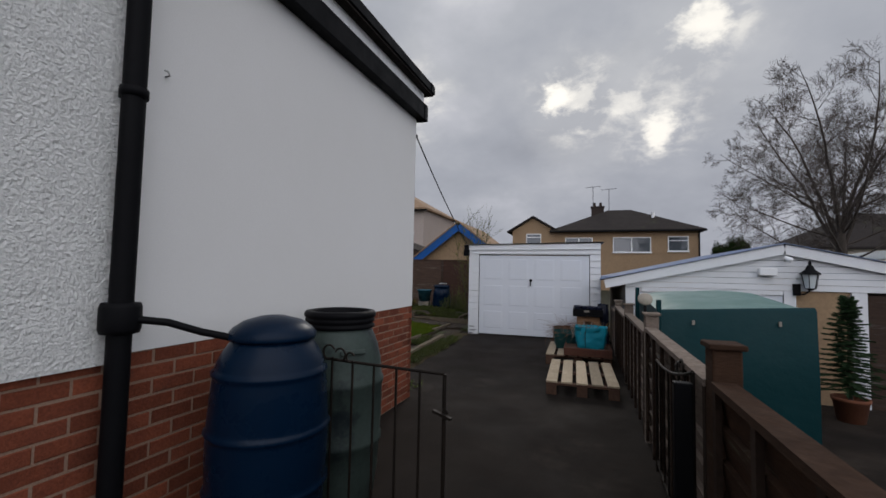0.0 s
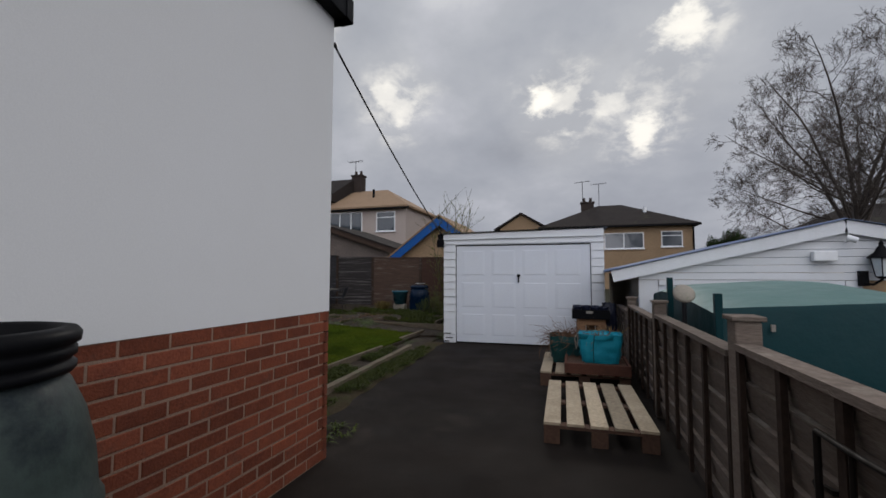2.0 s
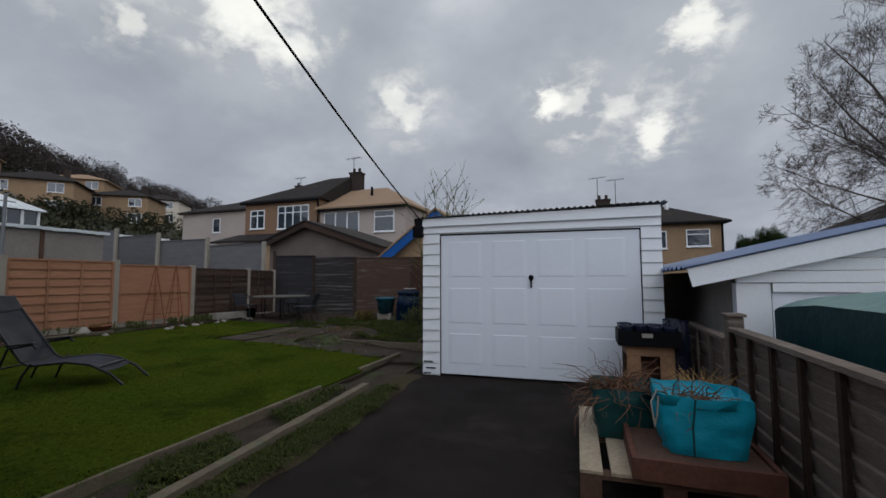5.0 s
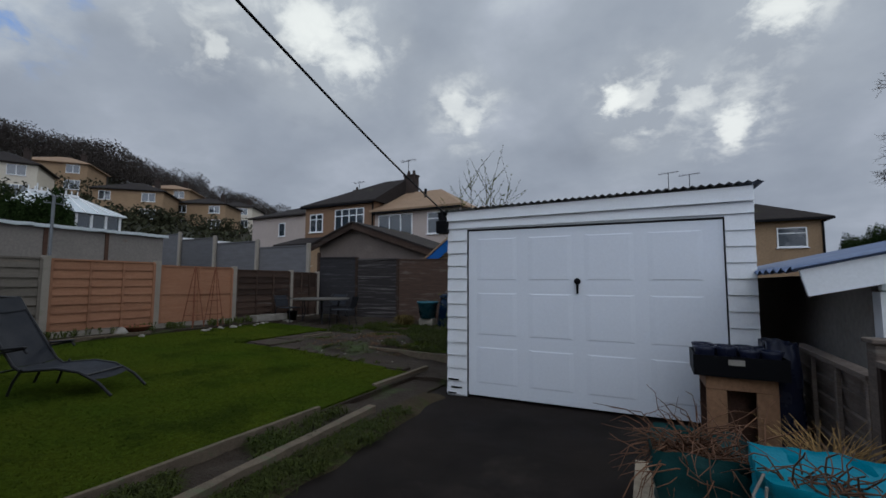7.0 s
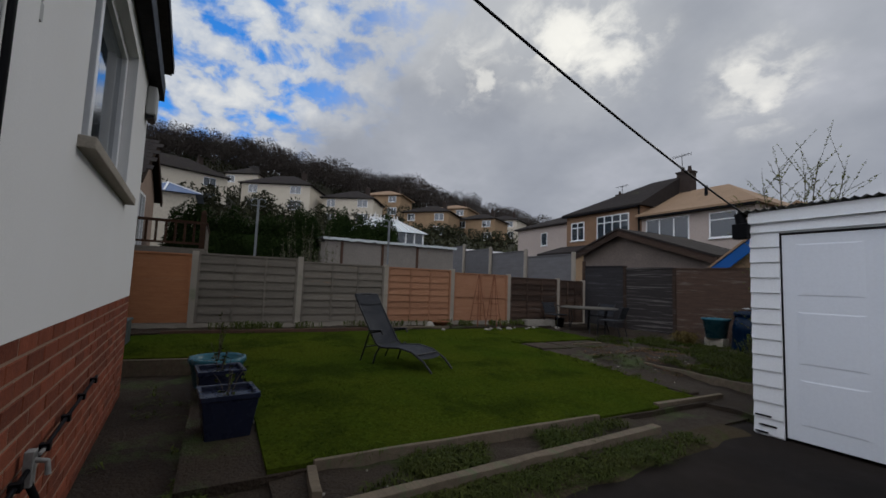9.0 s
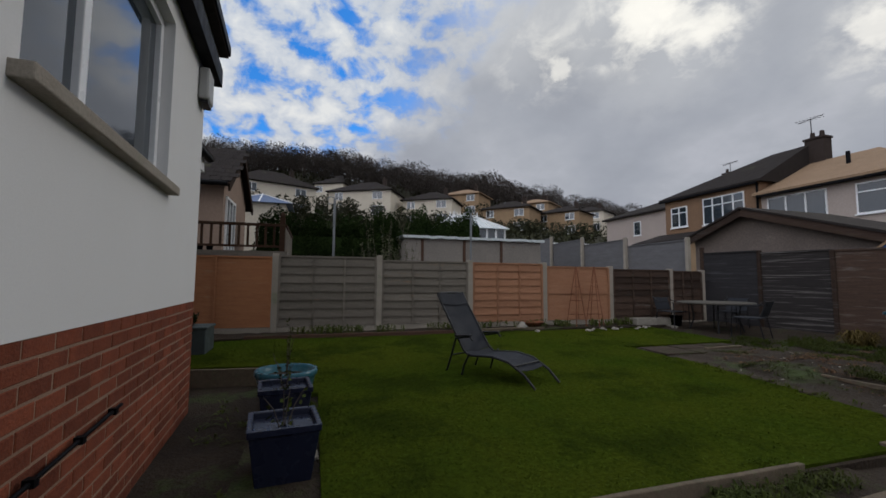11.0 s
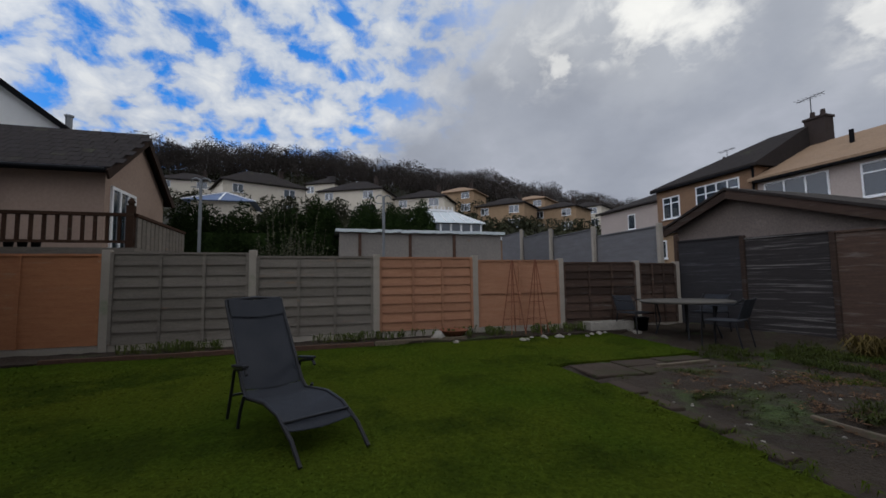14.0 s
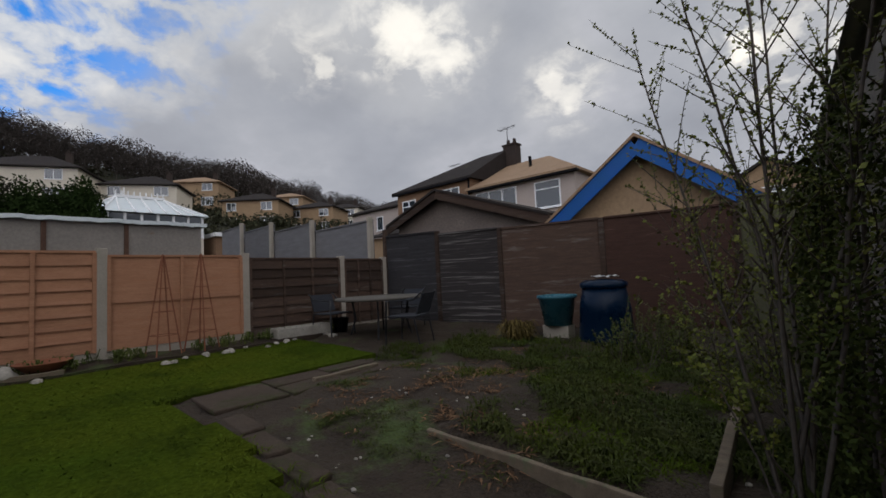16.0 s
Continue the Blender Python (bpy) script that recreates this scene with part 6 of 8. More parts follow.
def edging(p, q, w, h, label, z=0.0, name="timber_edging", material=None):
    d = Vector(q) - Vector(p)
    t = thing(name, Matrix.Translation((p[0], p[1], z)) @ Matrix.Rotation(math.atan2(d.y, d.x), 4, "Z"), label, "edging", "bed edgings")
    n = max(3, int(d.length / 0.18))
    vs = []
    for k in range(n + 1):
        x = d.length * k / n
        wob = 0.008 * noise.noise((x * 4, p[0], p[1]))
        for yy, zz in ((-w / 2, 0), (w / 2, 0), (w / 2, h), (-w / 2, h)):
            vs.append((x, yy + wob, zz + (0.010 * noise.noise((x * 5, p[1] + yy * 9, 2)) if zz else 0)))
    fs = [(4 * k + i, 4 * k + 4 + i, 4 * k + 4 + (i + 1) % 4, 4 * k + (i + 1) % 4) for k in range(n) for i in range(4)] + [(0, 1, 2, 3), (4 * n + 3, 4 * n + 2, 4 * n + 1, 4 * n)]
    part("timber", B().add(vs, fs), material or M_SLEEPER, t, bevel=0.006)
    return t


edging((-2.77, 5.45), (-2.96, 8.66), 0.085, 0.115, "weathered grey timber sleeper edging the drive bed", -0.01)
edging((-3.34, 5.72), (-3.34, 8.35), 0.036, 0.125, "thin weathered board edging the lawn", 0.0)
edging((-3.31, 5.70), (-2.95, 5.66), 0.06, 0.11, "short cross board at the end of the bed", 0.0)
edging((-3.41, 9.30), (-3.40, 10.50), 0.06, 0.115, "short weathered sleeper beside the path", 0.0)
edging((-4.90, 11.17), (-2.86, 11.08), 0.036, 0.16, "weathered timber board edging the back bed", 0.02)
edging((-6.66, 11.42), (-6.66, 12.20), 0.05, 0.035, "pale timber batten lying beside the path", 0.185)
edging((-7.03, 3.60), (-6.86, 4.98), 0.05, 0.21, "orange-brown timber board edging the patio", 0.0)
edging((-6.55, 5.17), (-4.30, 5.39), 0.09, 0.09, "pale stone edging along the lawn", 0.03, "stone_edging", M_POST)
edging((-9.02, 4.3), (-9.02, 8.4), 0.05, 0.16, "dark damp timber board holding the fence border", 0.17, material=M_PALLET_DARK)
edging((-9.02, 8.42), (-9.04, 9.9), 0.05, 0.17, "weathered timber board holding the fence border", 0.17)
edging((-3.37, 11.30), (-3.44, 12.65), 0.05, 0.20, "timber board beside the shrub", 0.02)


M_LITTER = mat("dead_leaf_litter", (0.15, 0.085, 0.045), 0.95, (0.075, 0.045, 0.028), 3.0, 0.9, 30, 0.3, 0.0, island=0.6, spec=0.05)


def weeds(name, boxes, zf, material, label, count, h=(0.04, 0.14), w=0.010, seed=1, bare=-0.04):
    rr = random.Random(seed)
    b = B()
    for _ in range(count):
        x0, x1, y0, y1 = boxes[rr.randrange(len(boxes))]
        cx, cy = rr.uniform(x0, x1), rr.uniform(y0, y1)
        if noise.noise((cx * 1.6, cy * 1.6, seed)) < bare:
            continue
        z = zf(cx, cy)
        for _ in range(rr.randrange(4, 10)):
            a, ln, hh = rr.uniform(0, 6.28), rr.uniform(0.02, 0.09), rr.uniform(*h)
            dx, dy = math.cos(a), math.sin(a)
            ww = w * rr.uniform(0.5, 1.3)
            p = Vector((cx + rr.uniform(-0.02, 0.02), cy + rr.uniform(-0.02, 0.02), z - 0.01))
            q = p + Vector((dx * ln * 0.6, dy * ln * 0.6, hh))
            e = p + Vector((dx * ln * 1.5, dy * ln * 1.5, hh * rr.uniform(0.5, 1.0)))
            n = Vector((-dy, dx, 0)) * ww
            b.add([p, q - n, q + n, e], [(0, 2, 1), (1, 2, 3)])
    me = b.mesh(name)
    me.materials.append(material)
    return tagged(new(name, me), label, "weeds", kind="stuff")


weeds("bed_weeds", [(-3.28, -2.92, 5.95, 8.5), (-3.25, -2.95, 6.3, 7.8)], lambda x, y: 0.05, M_WEED, "low green weeds in the drive bed", 1000, (0.015, 0.075), 0.0055, 3)
weeds("verge_weeds", [(-2.84, -2.50, 5.0, 8.4), (-2.84, -2.62, 4.9, 8.9)], lambda x, y: 0.03, M_WEED, "grass tufts growing at the driveway edge", 1300, (0.008, 0.055), 0.0045, 4, -0.02)
weeds("back_weeds", [(-7.2, -3.0, 12.5, 14.9), (-4.8, -2.9, 11.25, 13.4), (-7.4, -4.0, 12.8, 14.0), (-4.6, -2.9, 11.25, 12.6)], lambda x, y: bed_z(x, y) - 0.005, M_WEED, "rough grass and weeds over the back beds", 5200, (0.010, 0.085), 0.0055, 5, -0.12)
weeds("bed_grass", [(-7.0, -3.0, 12.2, 14.6), (-4.8, -3.0, 11.3, 13.0)], lambda x, y: bed_z(x, y) - 0.005, M_BLADE, "patchy green grass in the back beds", 5000, (0.01, 0.055), 0.0035, 15, 0.02)
weeds("mound_weeds", [(-6.5, -4.2, 10.8, 12.6), (-6.6, -5.6, 10.7, 11.6)], lambda x, y: bed_z(x, y) - 0.005, M_WEED, "sparse weeds and moss on the mounded soil", 1100, (0.008, 0.045), 0.0045, 16, 0.10)
weeds("border_weeds", [(-9.6, -9.1, 5.0, 13.5)], lambda x, y: 0.30, M_LEAF, "small weeds in the fence border", 420, (0.03, 0.16), 0.010, 6)
weeds("dead_bed_stems", [(-6.4, -4.2, 10.9, 12.6), (-6.0, -3.4, 12.0, 14.0)], lambda x, y: bed_z(x, y) + 0.004, M_LITTER, "brown dead leaves and stems littering the soil", 800, (0.004, 0.028), 0.007, 7)
weeds("lawn_edge_tufts", [(-7.2, -3.6, 10.05, 10.4), (-9.2, -8.9, 4.5, 12.5), (-6.2, -3.4, 5.35, 5.6), (-3.5, -3.36, 5.6, 8.4)], lambda x, y: lawn_z(x) - 0.02, M_BLADE, "longer grass along the lawn edges", 900, (0.02, 0.06), 0.004, 8)
weeds("patio_moss", [(-3.6, -2.0, 4.55, 5.1), (-7.0, -3.0, 4.5, 5.3)], lambda x, y: 0.012, M_LEAF, "moss and weeds on the patio", 300, (0.01, 0.05), 0.008, 9)


def stones(name, spots, zf, label, r=(0.02, 0.06), seed=2):
    rr = random.Random(seed)
    b = B()
    for x0, x1, y0, y1, n in spots:
        for _ in range(n):
            x, y, s = rr.uniform(x0, x1), rr.uniform(y0, y1), rr.uniform(*r)
            z = zf(x, y)
            vs, k = [], 7
            for i in range(4):
                for j in range(k):
                    a, e = 2 * math.pi * j / k, -0.6 + 2.0 * i / 3
                    q = s * (1 + 0.3 * noise.noise((x * 9 + math.cos(a), y * 9 + math.sin(a), i)))
                    vs.append((x + q * math.cos(a) * math.cos(e * 0.9), y + 0.8 * q * math.sin(a) * math.cos(e * 0.9), z + q * 0.55 * math.sin(e)))
            b.add(vs, [(i * k + j, i * k + (j + 1) % k, (i + 1) * k + (j + 1) % k, (i + 1) * k + j) for i in range(3) for j in range(k)] + [tuple(range(3 * k, 4 * k))])
    me = b.mesh(name)
    me.materials.append(M_PEBBLE)
    return tagged(new(name, me), label, "stones", kind="stuff")


stones("bed_stones", [(-6.7, -4.4, 10.7, 12.4, 34), (-5.4, -3.2, 11.6, 13.2, 20), (-6.2, -4.0, 10.45, 10.75, 18), (-3.3, -2.9, 5.7, 6.3, 8)], lambda x, y: bed_z(x, y) - 0.004 if y > 10 else 0.05, "small stones and rubble lying on the soil", (0.006, 0.020))
stones("border_stones", [(-9.0, -8.7, 9.6, 12.2, 12), (-9.3, -8.8, 12.2, 13.2, 8)], lambda x, y: lawn_z(x), "pale rocks along the border", (0.03, 0.07), 3)


def slab_path():
    t = thing("garden_path", pose(0, 0, 0), "worn muddy slabs laid between lawn and bed", "path", kind="structure")
    rr = random.Random(15)
    for k in range(3):
        y0 = 10.50 + k * 0.62
        for j in range(1 if k < 1 else 2):
            x0 = -7.10 - 0.06 * k + j * 0.36
            w = 0.60 if k < 1 else 0.34
            z = lawn_z(x0) - 0.068
            part("slab", B().span((0, 0, 0), (w, 0.61, 0.04)), M_MUD, t, bevel=0.012, at=pose(x0, y0, z + rr.uniform(0, 0.008), rr.uniform(-0.8, 0.8), rr.uniform(-0.8, 0.8), rr.uniform(-3, 3)))
    for k in range(6):
        x0 = -6.36 + k * 0.47
        part("slab", B().span((0, 0, 0), (0.44, 0.16, 0.05)), M_MUD, t, bevel=0.014, at=pose(x0, 10.47 - 0.05 * k, lawn_z(x0) - 0.078, rr.uniform(-1.5, 1.5), rr.uniform(-1.5, 1.5), rr.uniform(-5, 2)))


slab_path()


# ---- lounger ----
def lounger():
    t = thing("sun_lounger", pose(-6.02, 7.07, 0.185, 0, 0, 26.8), "dark grey reclining garden lounger with raised back", "lounger")
    W = 0.455

    def rail(y):
        return [(-0.47, y, 0.91), (-0.40, y, 0.80), (-0.02, y, 0.27), (0.06, y, 0.22), (0.40, y, 0.25), (0.62, y, 0.22), (0.82, y, 0.12), (0.95, y, 0.0)]
    for y in (0.0, W):
        part("side_rail", B().tube(rail(y), 0.014, 8), M_STEEL, t)
    part("head_bar", B().tube([(-0.47, 0, 0.91), (-0.475, W / 2, 0.925), (-0.47, W, 0.91)], 0.014, 8), M_STEEL, t)

    def sling(pts):
        b = B()
        n = 8
        vs = []
        for x, z in pts:
            for k in range(n + 1):
                s = k / n
                vs.append((x, 0.012 + (W - 0.024) * s, z - 0.02 * math.sin(math.pi * s)))
        m = n + 1
        fs = [(i * m + k, i * m + k + 1, (i + 1) * m + k + 1, (i + 1) * m + k) for i in range(len(pts) - 1) for k in range(n)]
        b.add(vs, fs, True)
        b.add([(x, y, z - 0.006) for x, y, z in vs], [tuple(reversed(f)) for f in fs], True)
        return b
    part("back_sling", sling([(-0.465, 0.905), (-0.40, 0.80), (-0.25, 0.59), (-0.10, 0.375), (-0.02, 0.27)]), M_MESH, t)
    part("seat_sling", sling([(-0.01, 0.262), (0.06, 0.22), (0.22, 0.235), (0.40, 0.25), (0.62, 0.22), (0.76, 0.155)]), M_MESH, t)
    part("head_cushion", sling([(-0.455, 0.93), (-0.43, 0.88), (-0.40, 0.835), (-0.375, 0.79)]), M_MESH, t)
    for y in (-0.03, W + 0.03):
        part("leg", B().tube([(-0.27, y, 0.0), (-0.19, y, 0.20), (-0.12, y, 0.40), (0.10, y, 0.44), (0.14, y, 0.40)], 0.012, 7), M_STEEL, t)
        part("leg", B().tube([(0.10, y, 0.25), (0.02, y, 0.12), (-0.02, y, 0.0)], 0.012, 7), M_STEEL, t)
        part("arm_pad", B().beam((-0.13, y, 0.43), (0.12, y, 0.455), 0.045, 0.02), M_STEEL, t, bevel=0.006)
    part("cross_bar", B().tube([(-0.19, -0.03, 0.20), (-0.19, W + 0.03, 0.20)], 0.010, 7), M_STEEL, t)
    part("cross_bar", B().tube([(0.70, 0, 0.19), (0.70, W, 0.19)], 0.010, 7), M_STEEL, t)


lounger()


# ---- pots by the house ----
def leafy(b, rr, base, h, spread, leaves, size):
    for _ in range(leaves[0]):
        a = rr.uniform(0, 6.28)
        d = Vector((math.cos(a) * spread * rr.uniform(0.2, 1), math.sin(a) * spread * rr.uniform(0.2, 1), h * rr.uniform(0.6, 1)))
        pts = [Vector(base), Vector(base) + d * 0.5 + Vector((0, 0, 0.05)), Vector(base) + d]
        b[0].tube(pts, [0.005, 0.004, 0.002], 4, False)
        for _ in range(leaves[1]):
            s = rr.uniform(0.2, 1)
            p = pts[0].lerp(pts[2], s)
            v = Vector((rr.uniform(-1, 1), rr.uniform(-1, 1), rr.uniform(-0.3, 0.8))).normalized() * size * rr.uniform(0.6, 1.2)
            n = v.orthogonal().normalized() * size * 0.35
            b[1].add([p, p + v * 0.5 + n, p + v, p + v * 0.5 - n], [(0, 1, 2, 3)])


M_GREYPOT = mat("grey_green_planter", (0.060, 0.078, 0.080), 0.6, (0.042, 0.054, 0.054), 3.0, 0.8, 40, 0.15, 0.2)


def pots():
    rr = random.Random(21)
    t = thing("teal_pot", pose(-5.62, 5.15, 0.03), "large round teal glazed pot with a leggy rose", "plant pot")
    part("pot", B().lathe([(0.0, 0.0), (0.17, 0.0), (0.21, 0.10), (0.255, 0.32), (0.265, 0.34), (0.278, 0.36), (0.278, 0.40), (0.25, 0.405), (0.235, 0.38), (0.22, 0.33), (0.0, 0.33)], 32), M_TEALPOT, t)
    part("soil", B().lathe([(0.225, 0.332), (0.0, 0.34)], 24), M_SOIL, t)
    st, lf = B(), B()
    leafy((st, lf), rr, (0, 0, 0.33), 0.52, 0.12, (4, 9), 0.036)
    part("stem", st, M_BARK, t)
    part("foliage", lf, M_LEAF, t)
    t = square = thing("square_pot", pose(-4.19, 5.22, 0.03, 0, 0, 6), "tall square dark navy glazed pot with a small plant", "plant pot", "square navy pots")
    b = B()
    for r0, r1, z0, z1 in ((0.145, 0.192, 0.0, 0.345), (0.202, 0.202, 0.345, 0.385)):
        b.add([(sx * r0, sy * r0, z0) for sx, sy in ((-1, -1), (1, -1), (1, 1), (-1, 1))] + [(sx * r1, sy * r1, z1) for sx, sy in ((-1, -1), (1, -1), (1, 1), (-1, 1))],
              [(3, 2, 1, 0), (0, 1, 5, 4), (1, 2, 6, 5), (2, 3, 7, 6), (3, 0, 4, 7)])
    b.add([(sx * r, sy * r, z) for r, z in ((0.202, 0.385), (0.172, 0.385), (0.158, 0.25)) for sx, sy in ((-1, -1), (1, -1), (1, 1), (-1, 1))],
          [(i * 4 + k, i * 4 + (k + 1) % 4, (i + 1) * 4 + (k + 1) % 4, (i + 1) * 4 + k) for i in range(2) for k in range(4)] + [(8, 9, 10, 11)])
    part("pot", b, M_DARKPOT, t, bevel=0.008)
    part("saucer", B().lathe([(0.0, -0.02), (0.2, -0.02), (0.23, 0.0), (0.22, 0.003), (0.0, 0.0)], 22), M_POST, t, "pale stone saucer")
    st, lf = B(), B()
    part("soil", B().span((-0.156, -0.156, 0.252), (0.156, 0.156, 0.262)), M_SOIL, t)
    leafy((st, lf), rr, (0, 0, 0.262), 0.46, 0.14, (4, 8), 0.042)
    part("stem", st, M_BARK, t)
    part("foliage", lf, M_LEAF, t)
    copy_thing(square, pose(-5.10, 5.17, 0.03, 0, 0, -84))
    t = thing("grey_planter", pose(-8.15, 3.76, 0.21), "grey square planter by the house wall", "planter")
    part("planter", B().span((-0.26, -0.22, 0), (0.26, 0.22, 0.36)).span((-0.28, -0.24, 0.361), (0.28, 0.24, 0.40)), M_GREYPOT, t, bevel=0.015)
    st, lf = B(), B()
    leafy((st, lf), rr, (0, 0, 0.4), 0.2, 0.35, (12, 12), 0.05)
    part("stem", st, M_BARK, t)
    part("foliage", lf, M_HEDGE, t)


pots()


# ---- far garden ----
def obelisk(x, y, h, rz):
    t = thing("plant_obelisk", pose(x, y, 0.30, 0, 0, rz), "rusty brown metal plant obelisk by the fence", "plant support", "plant obelisks")
    for k in range(4):
        a = math.pi / 4 + k * math.pi / 2
        part("leg", B().tube([(0.21 * math.cos(a), 0.21 * math.sin(a), 0), (0.012 * math.cos(a), 0.012 * math.sin(a), h)], 0.009, 6), M_TERRA, t)
    for z in (0.25, 0.55, 0.85):
        r = 0.21 + (0.012 - 0.21) * z / h
        part("ring", B().tube([(r * math.cos(math.pi / 4 + k * math.pi / 2), r * math.sin(math.pi / 4 + k * math.pi / 2), z) for k in range(5)], 0.005, 5), M_TERRA, t)
    part("finial", B().lathe([(0.0, h - 0.01), (0.018, h + 0.005), (0.0, h + 0.03)], 8), M_TERRA, t)


obelisk(-9.32, 10.88, 1.27, 10)
obelisk(-9.28, 11.32, 1.28, 35)


def table_set():
    z0 = lawn_z(-8.3) - 0.04
    t = thing("garden_table", pose(-8.28, 13.62, z0), "round weathered garden table with thin steel legs", "table")
    part("tabletop", B().lathe([(0.0, 0.60), (0.70, 0.60), (0.72, 0.61), (0.72, 0.63), (0.70, 0.64), (0.0, 0.64)], 36), M_SLAB, t, "grey weathered top")
    for k in range(4):
        a = math.pi / 4 + k * math.pi / 2
        part("leg", B().tube([(0.50 * math.cos(a), 0.50 * math.sin(a), 0), (0.40 * math.cos(a), 0.40 * math.sin(a), 0.3), (0.45 * math.cos(a), 0.45 * math.sin(a), 0.60)], 0.016, 7), M_STEEL, t)

    def chair():
        c = thing("garden_chair", pose(-7.35, 13.35, z0, 0, 0, -70), "dark metal garden chair with slung seat beside the table", "chair", "garden chairs")
        part("seat", B().span((-0.22, -0.22, 0.38), (0.22, 0.22, 0.40)), M_MESH, c, bevel=0.006)
        part("backrest", B().add([(-0.22, 0.22, 0.42), (0.22, 0.22, 0.42), (0.22, 0.32, 0.70), (-0.22, 0.32, 0.70), (-0.22, 0.235, 0.42), (0.22, 0.235, 0.42), (0.22, 0.335, 0.70), (-0.22, 0.335, 0.70)],
                                 [(0, 1, 2, 3), (7, 6, 5, 4), (0, 4, 5, 1), (1, 5, 6, 2), (2, 6, 7, 3), (3, 7, 4, 0)]), M_MESH, c)
        for sx in (-0.24, 0.24):
            part("leg", B().tube([(sx, -0.24, 0), (sx, -0.22, 0.60), (sx, 0.20, 0.62), (sx, 0.33, 0.72)], 0.012, 7), M_STEEL, c)
            part("leg", B().tube([(sx, 0.28, 0), (sx, 0.20, 0.40)], 0.012, 7), M_STEEL, c)
        return c
    c = chair()
    copy_thing(c, pose(-9.05, 13.25, z0, 0, 0, 95))
    copy_thing(c, pose(-8.6, 14.45, z0, 0, 0, 10))


table_set()


M_BRONZE = mat("bronze_strap_leaf", (0.105, 0.080, 0.022), 0.8, (0.070, 0.048, 0.016), 3.0, 0.9, 30, 0.3, 0.0, island=0.4, spec=0.1)


def back_clutter():
    z0 = lawn_z(-6.2) - 0.05
    t = thing("stone_block", pose(-5.86, 14.95, z0), "pale concrete block used as a stand", "block")
    part("block", B().span((-0.2, -0.12, 0), (0.2, 0.12, 0.20)), M_POST, t, bevel=0.012)
    t = thing("teal_tub", pose(-5.86, 14.95, z0 + 0.203), "teal plastic garden tub on a concrete block", "tub")
    part("tub", B().lathe([(0.0, 0.0), (0.20, 0.0), (0.26, 0.38), (0.29, 0.39), (0.29, 0.43), (0.26, 0.43), (0.24, 0.36), (0.0, 0.34)], 28), M_TEALPOT, t)
    t = thing("compost_bin", pose(-5.16, 14.95, z0), "dark blue plastic compost bin with a rag on top", "compost bin")
    part("bin", B().lathe([(0.0, 0.0), (0.36, 0.0), (0.36, 0.04), (0.33, 0.40), (0.335, 0.42), (0.28, 0.74), (0.0, 0.74)], 30), M_BUTT_BLUE, t)
    part("lid", B().lathe([(0.30, 0.735), (0.31, 0.75), (0.31, 0.79), (0.25, 0.83), (0.0, 0.85)], 30), M_BUTT_BLUE, t)
    b = B()
    n = 12
    vs = [(-0.12 + 0.3 * i / n, -0.12 + 0.26 * j / n, 0.853 + 0.03 + 0.035 * noise.noise((i * 0.5, j * 0.5, 3))) for j in range(n + 1) for i in range(n + 1)]
    b.add(vs, [(j * (n + 1) + i, j * (n + 1) + i + 1, (j + 1) * (n + 1) + i + 1, (j + 1) * (n + 1) + i) for j in range(n) for i in range(n)], True)
    part("rag", b, M_GREYBOX, t, "pale crumpled plastic sheet")
    # clutter by the fence foot
    t = thing("wooden_barrow_pot", pose(-9.25, 9.75, 0.30), "shallow orange bowl on a stone by the fence", "bowl")
    part("bowl", B().lathe([(0.0, 0.0), (0.10, 0.0), (0.24, 0.12), (0.25, 0.13), (0.22, 0.13), (0.10, 0.03), (0.0, 0.03)], 22), M_TERRA, t)
    t = thing("garden_ornament", pose(-9.12, 9.45, 0.30), "small white stone garden ornament", "ornament")
    part("ornament", B().lathe([(0.0, 0.0), (0.10, 0.0), (0.12, 0.04), (0.07, 0.09), (0.05, 0.13), (0.0, 0.15)], 14), M_PEBBLE, t)
    t = thing("white_trough", pose(-9.2, 12.75, 0.27, 0, 0, 88), "old white rectangular trough by the fence", "trough")
    part("trough", B().span((-0.45, -0.14, 0), (0.45, 0.14, 0.03)).span((-0.45, -0.14, 0.031), (0.45, -0.11, 0.18)).span((-0.45, 0.11, 0.031), (0.45, 0.14, 0.18)).span((-0.45, -0.109, 0.031), (-0.42, 0.109, 0.18)).span((0.42, -0.109, 0.031), (0.45, 0.109, 0.18)), M_PEBBLE, t, bevel=0.006)
    t = thing("plant_pot", pose(-9.15, 13.45, 0.25), "dark plastic pot at the fence foot", "plant pot")
    part("pot", B().lathe([(0.0, 0.0), (0.10, 0.0), (0.14, 0.24), (0.15, 0.25), (0.12, 0.25), (0.11, 0.2), (0.0, 0.2)], 18), M_BLACK, t)
    # bronzed clump
    rr = random.Random(31)
    t = thing("dead_grass_clump", pose(-6.25, 14.45, z0 + 0.02), "bronze clump of dying strap leaves", "plant")
    b = B()
    for _ in range(240):
        a, ln, h = rr.uniform(0, 6.28), rr.uniform(0.15, 0.38), rr.uniform(0.10, 0.30)
        d = Vector((math.cos(a), math.sin(a), 0))
        o = Vector((rr.uniform(-0.15, 0.15), rr.uniform(-0.12, 0.12), 0))
        n = Vector((-d.y, d.x, 0)) * 0.008
        b.add([o - n, o + n, o + d * ln * 0.5 + n + Vector((0, 0, h)), o + d * ln * 0.5 - n + Vector((0, 0, h)), o + d * ln + Vector((0, 0, h * rr.uniform(0.1, 0.7)))], [(0, 1, 2, 3), (3, 2, 4)])
    part("foliage", b, M_BRONZE, t)
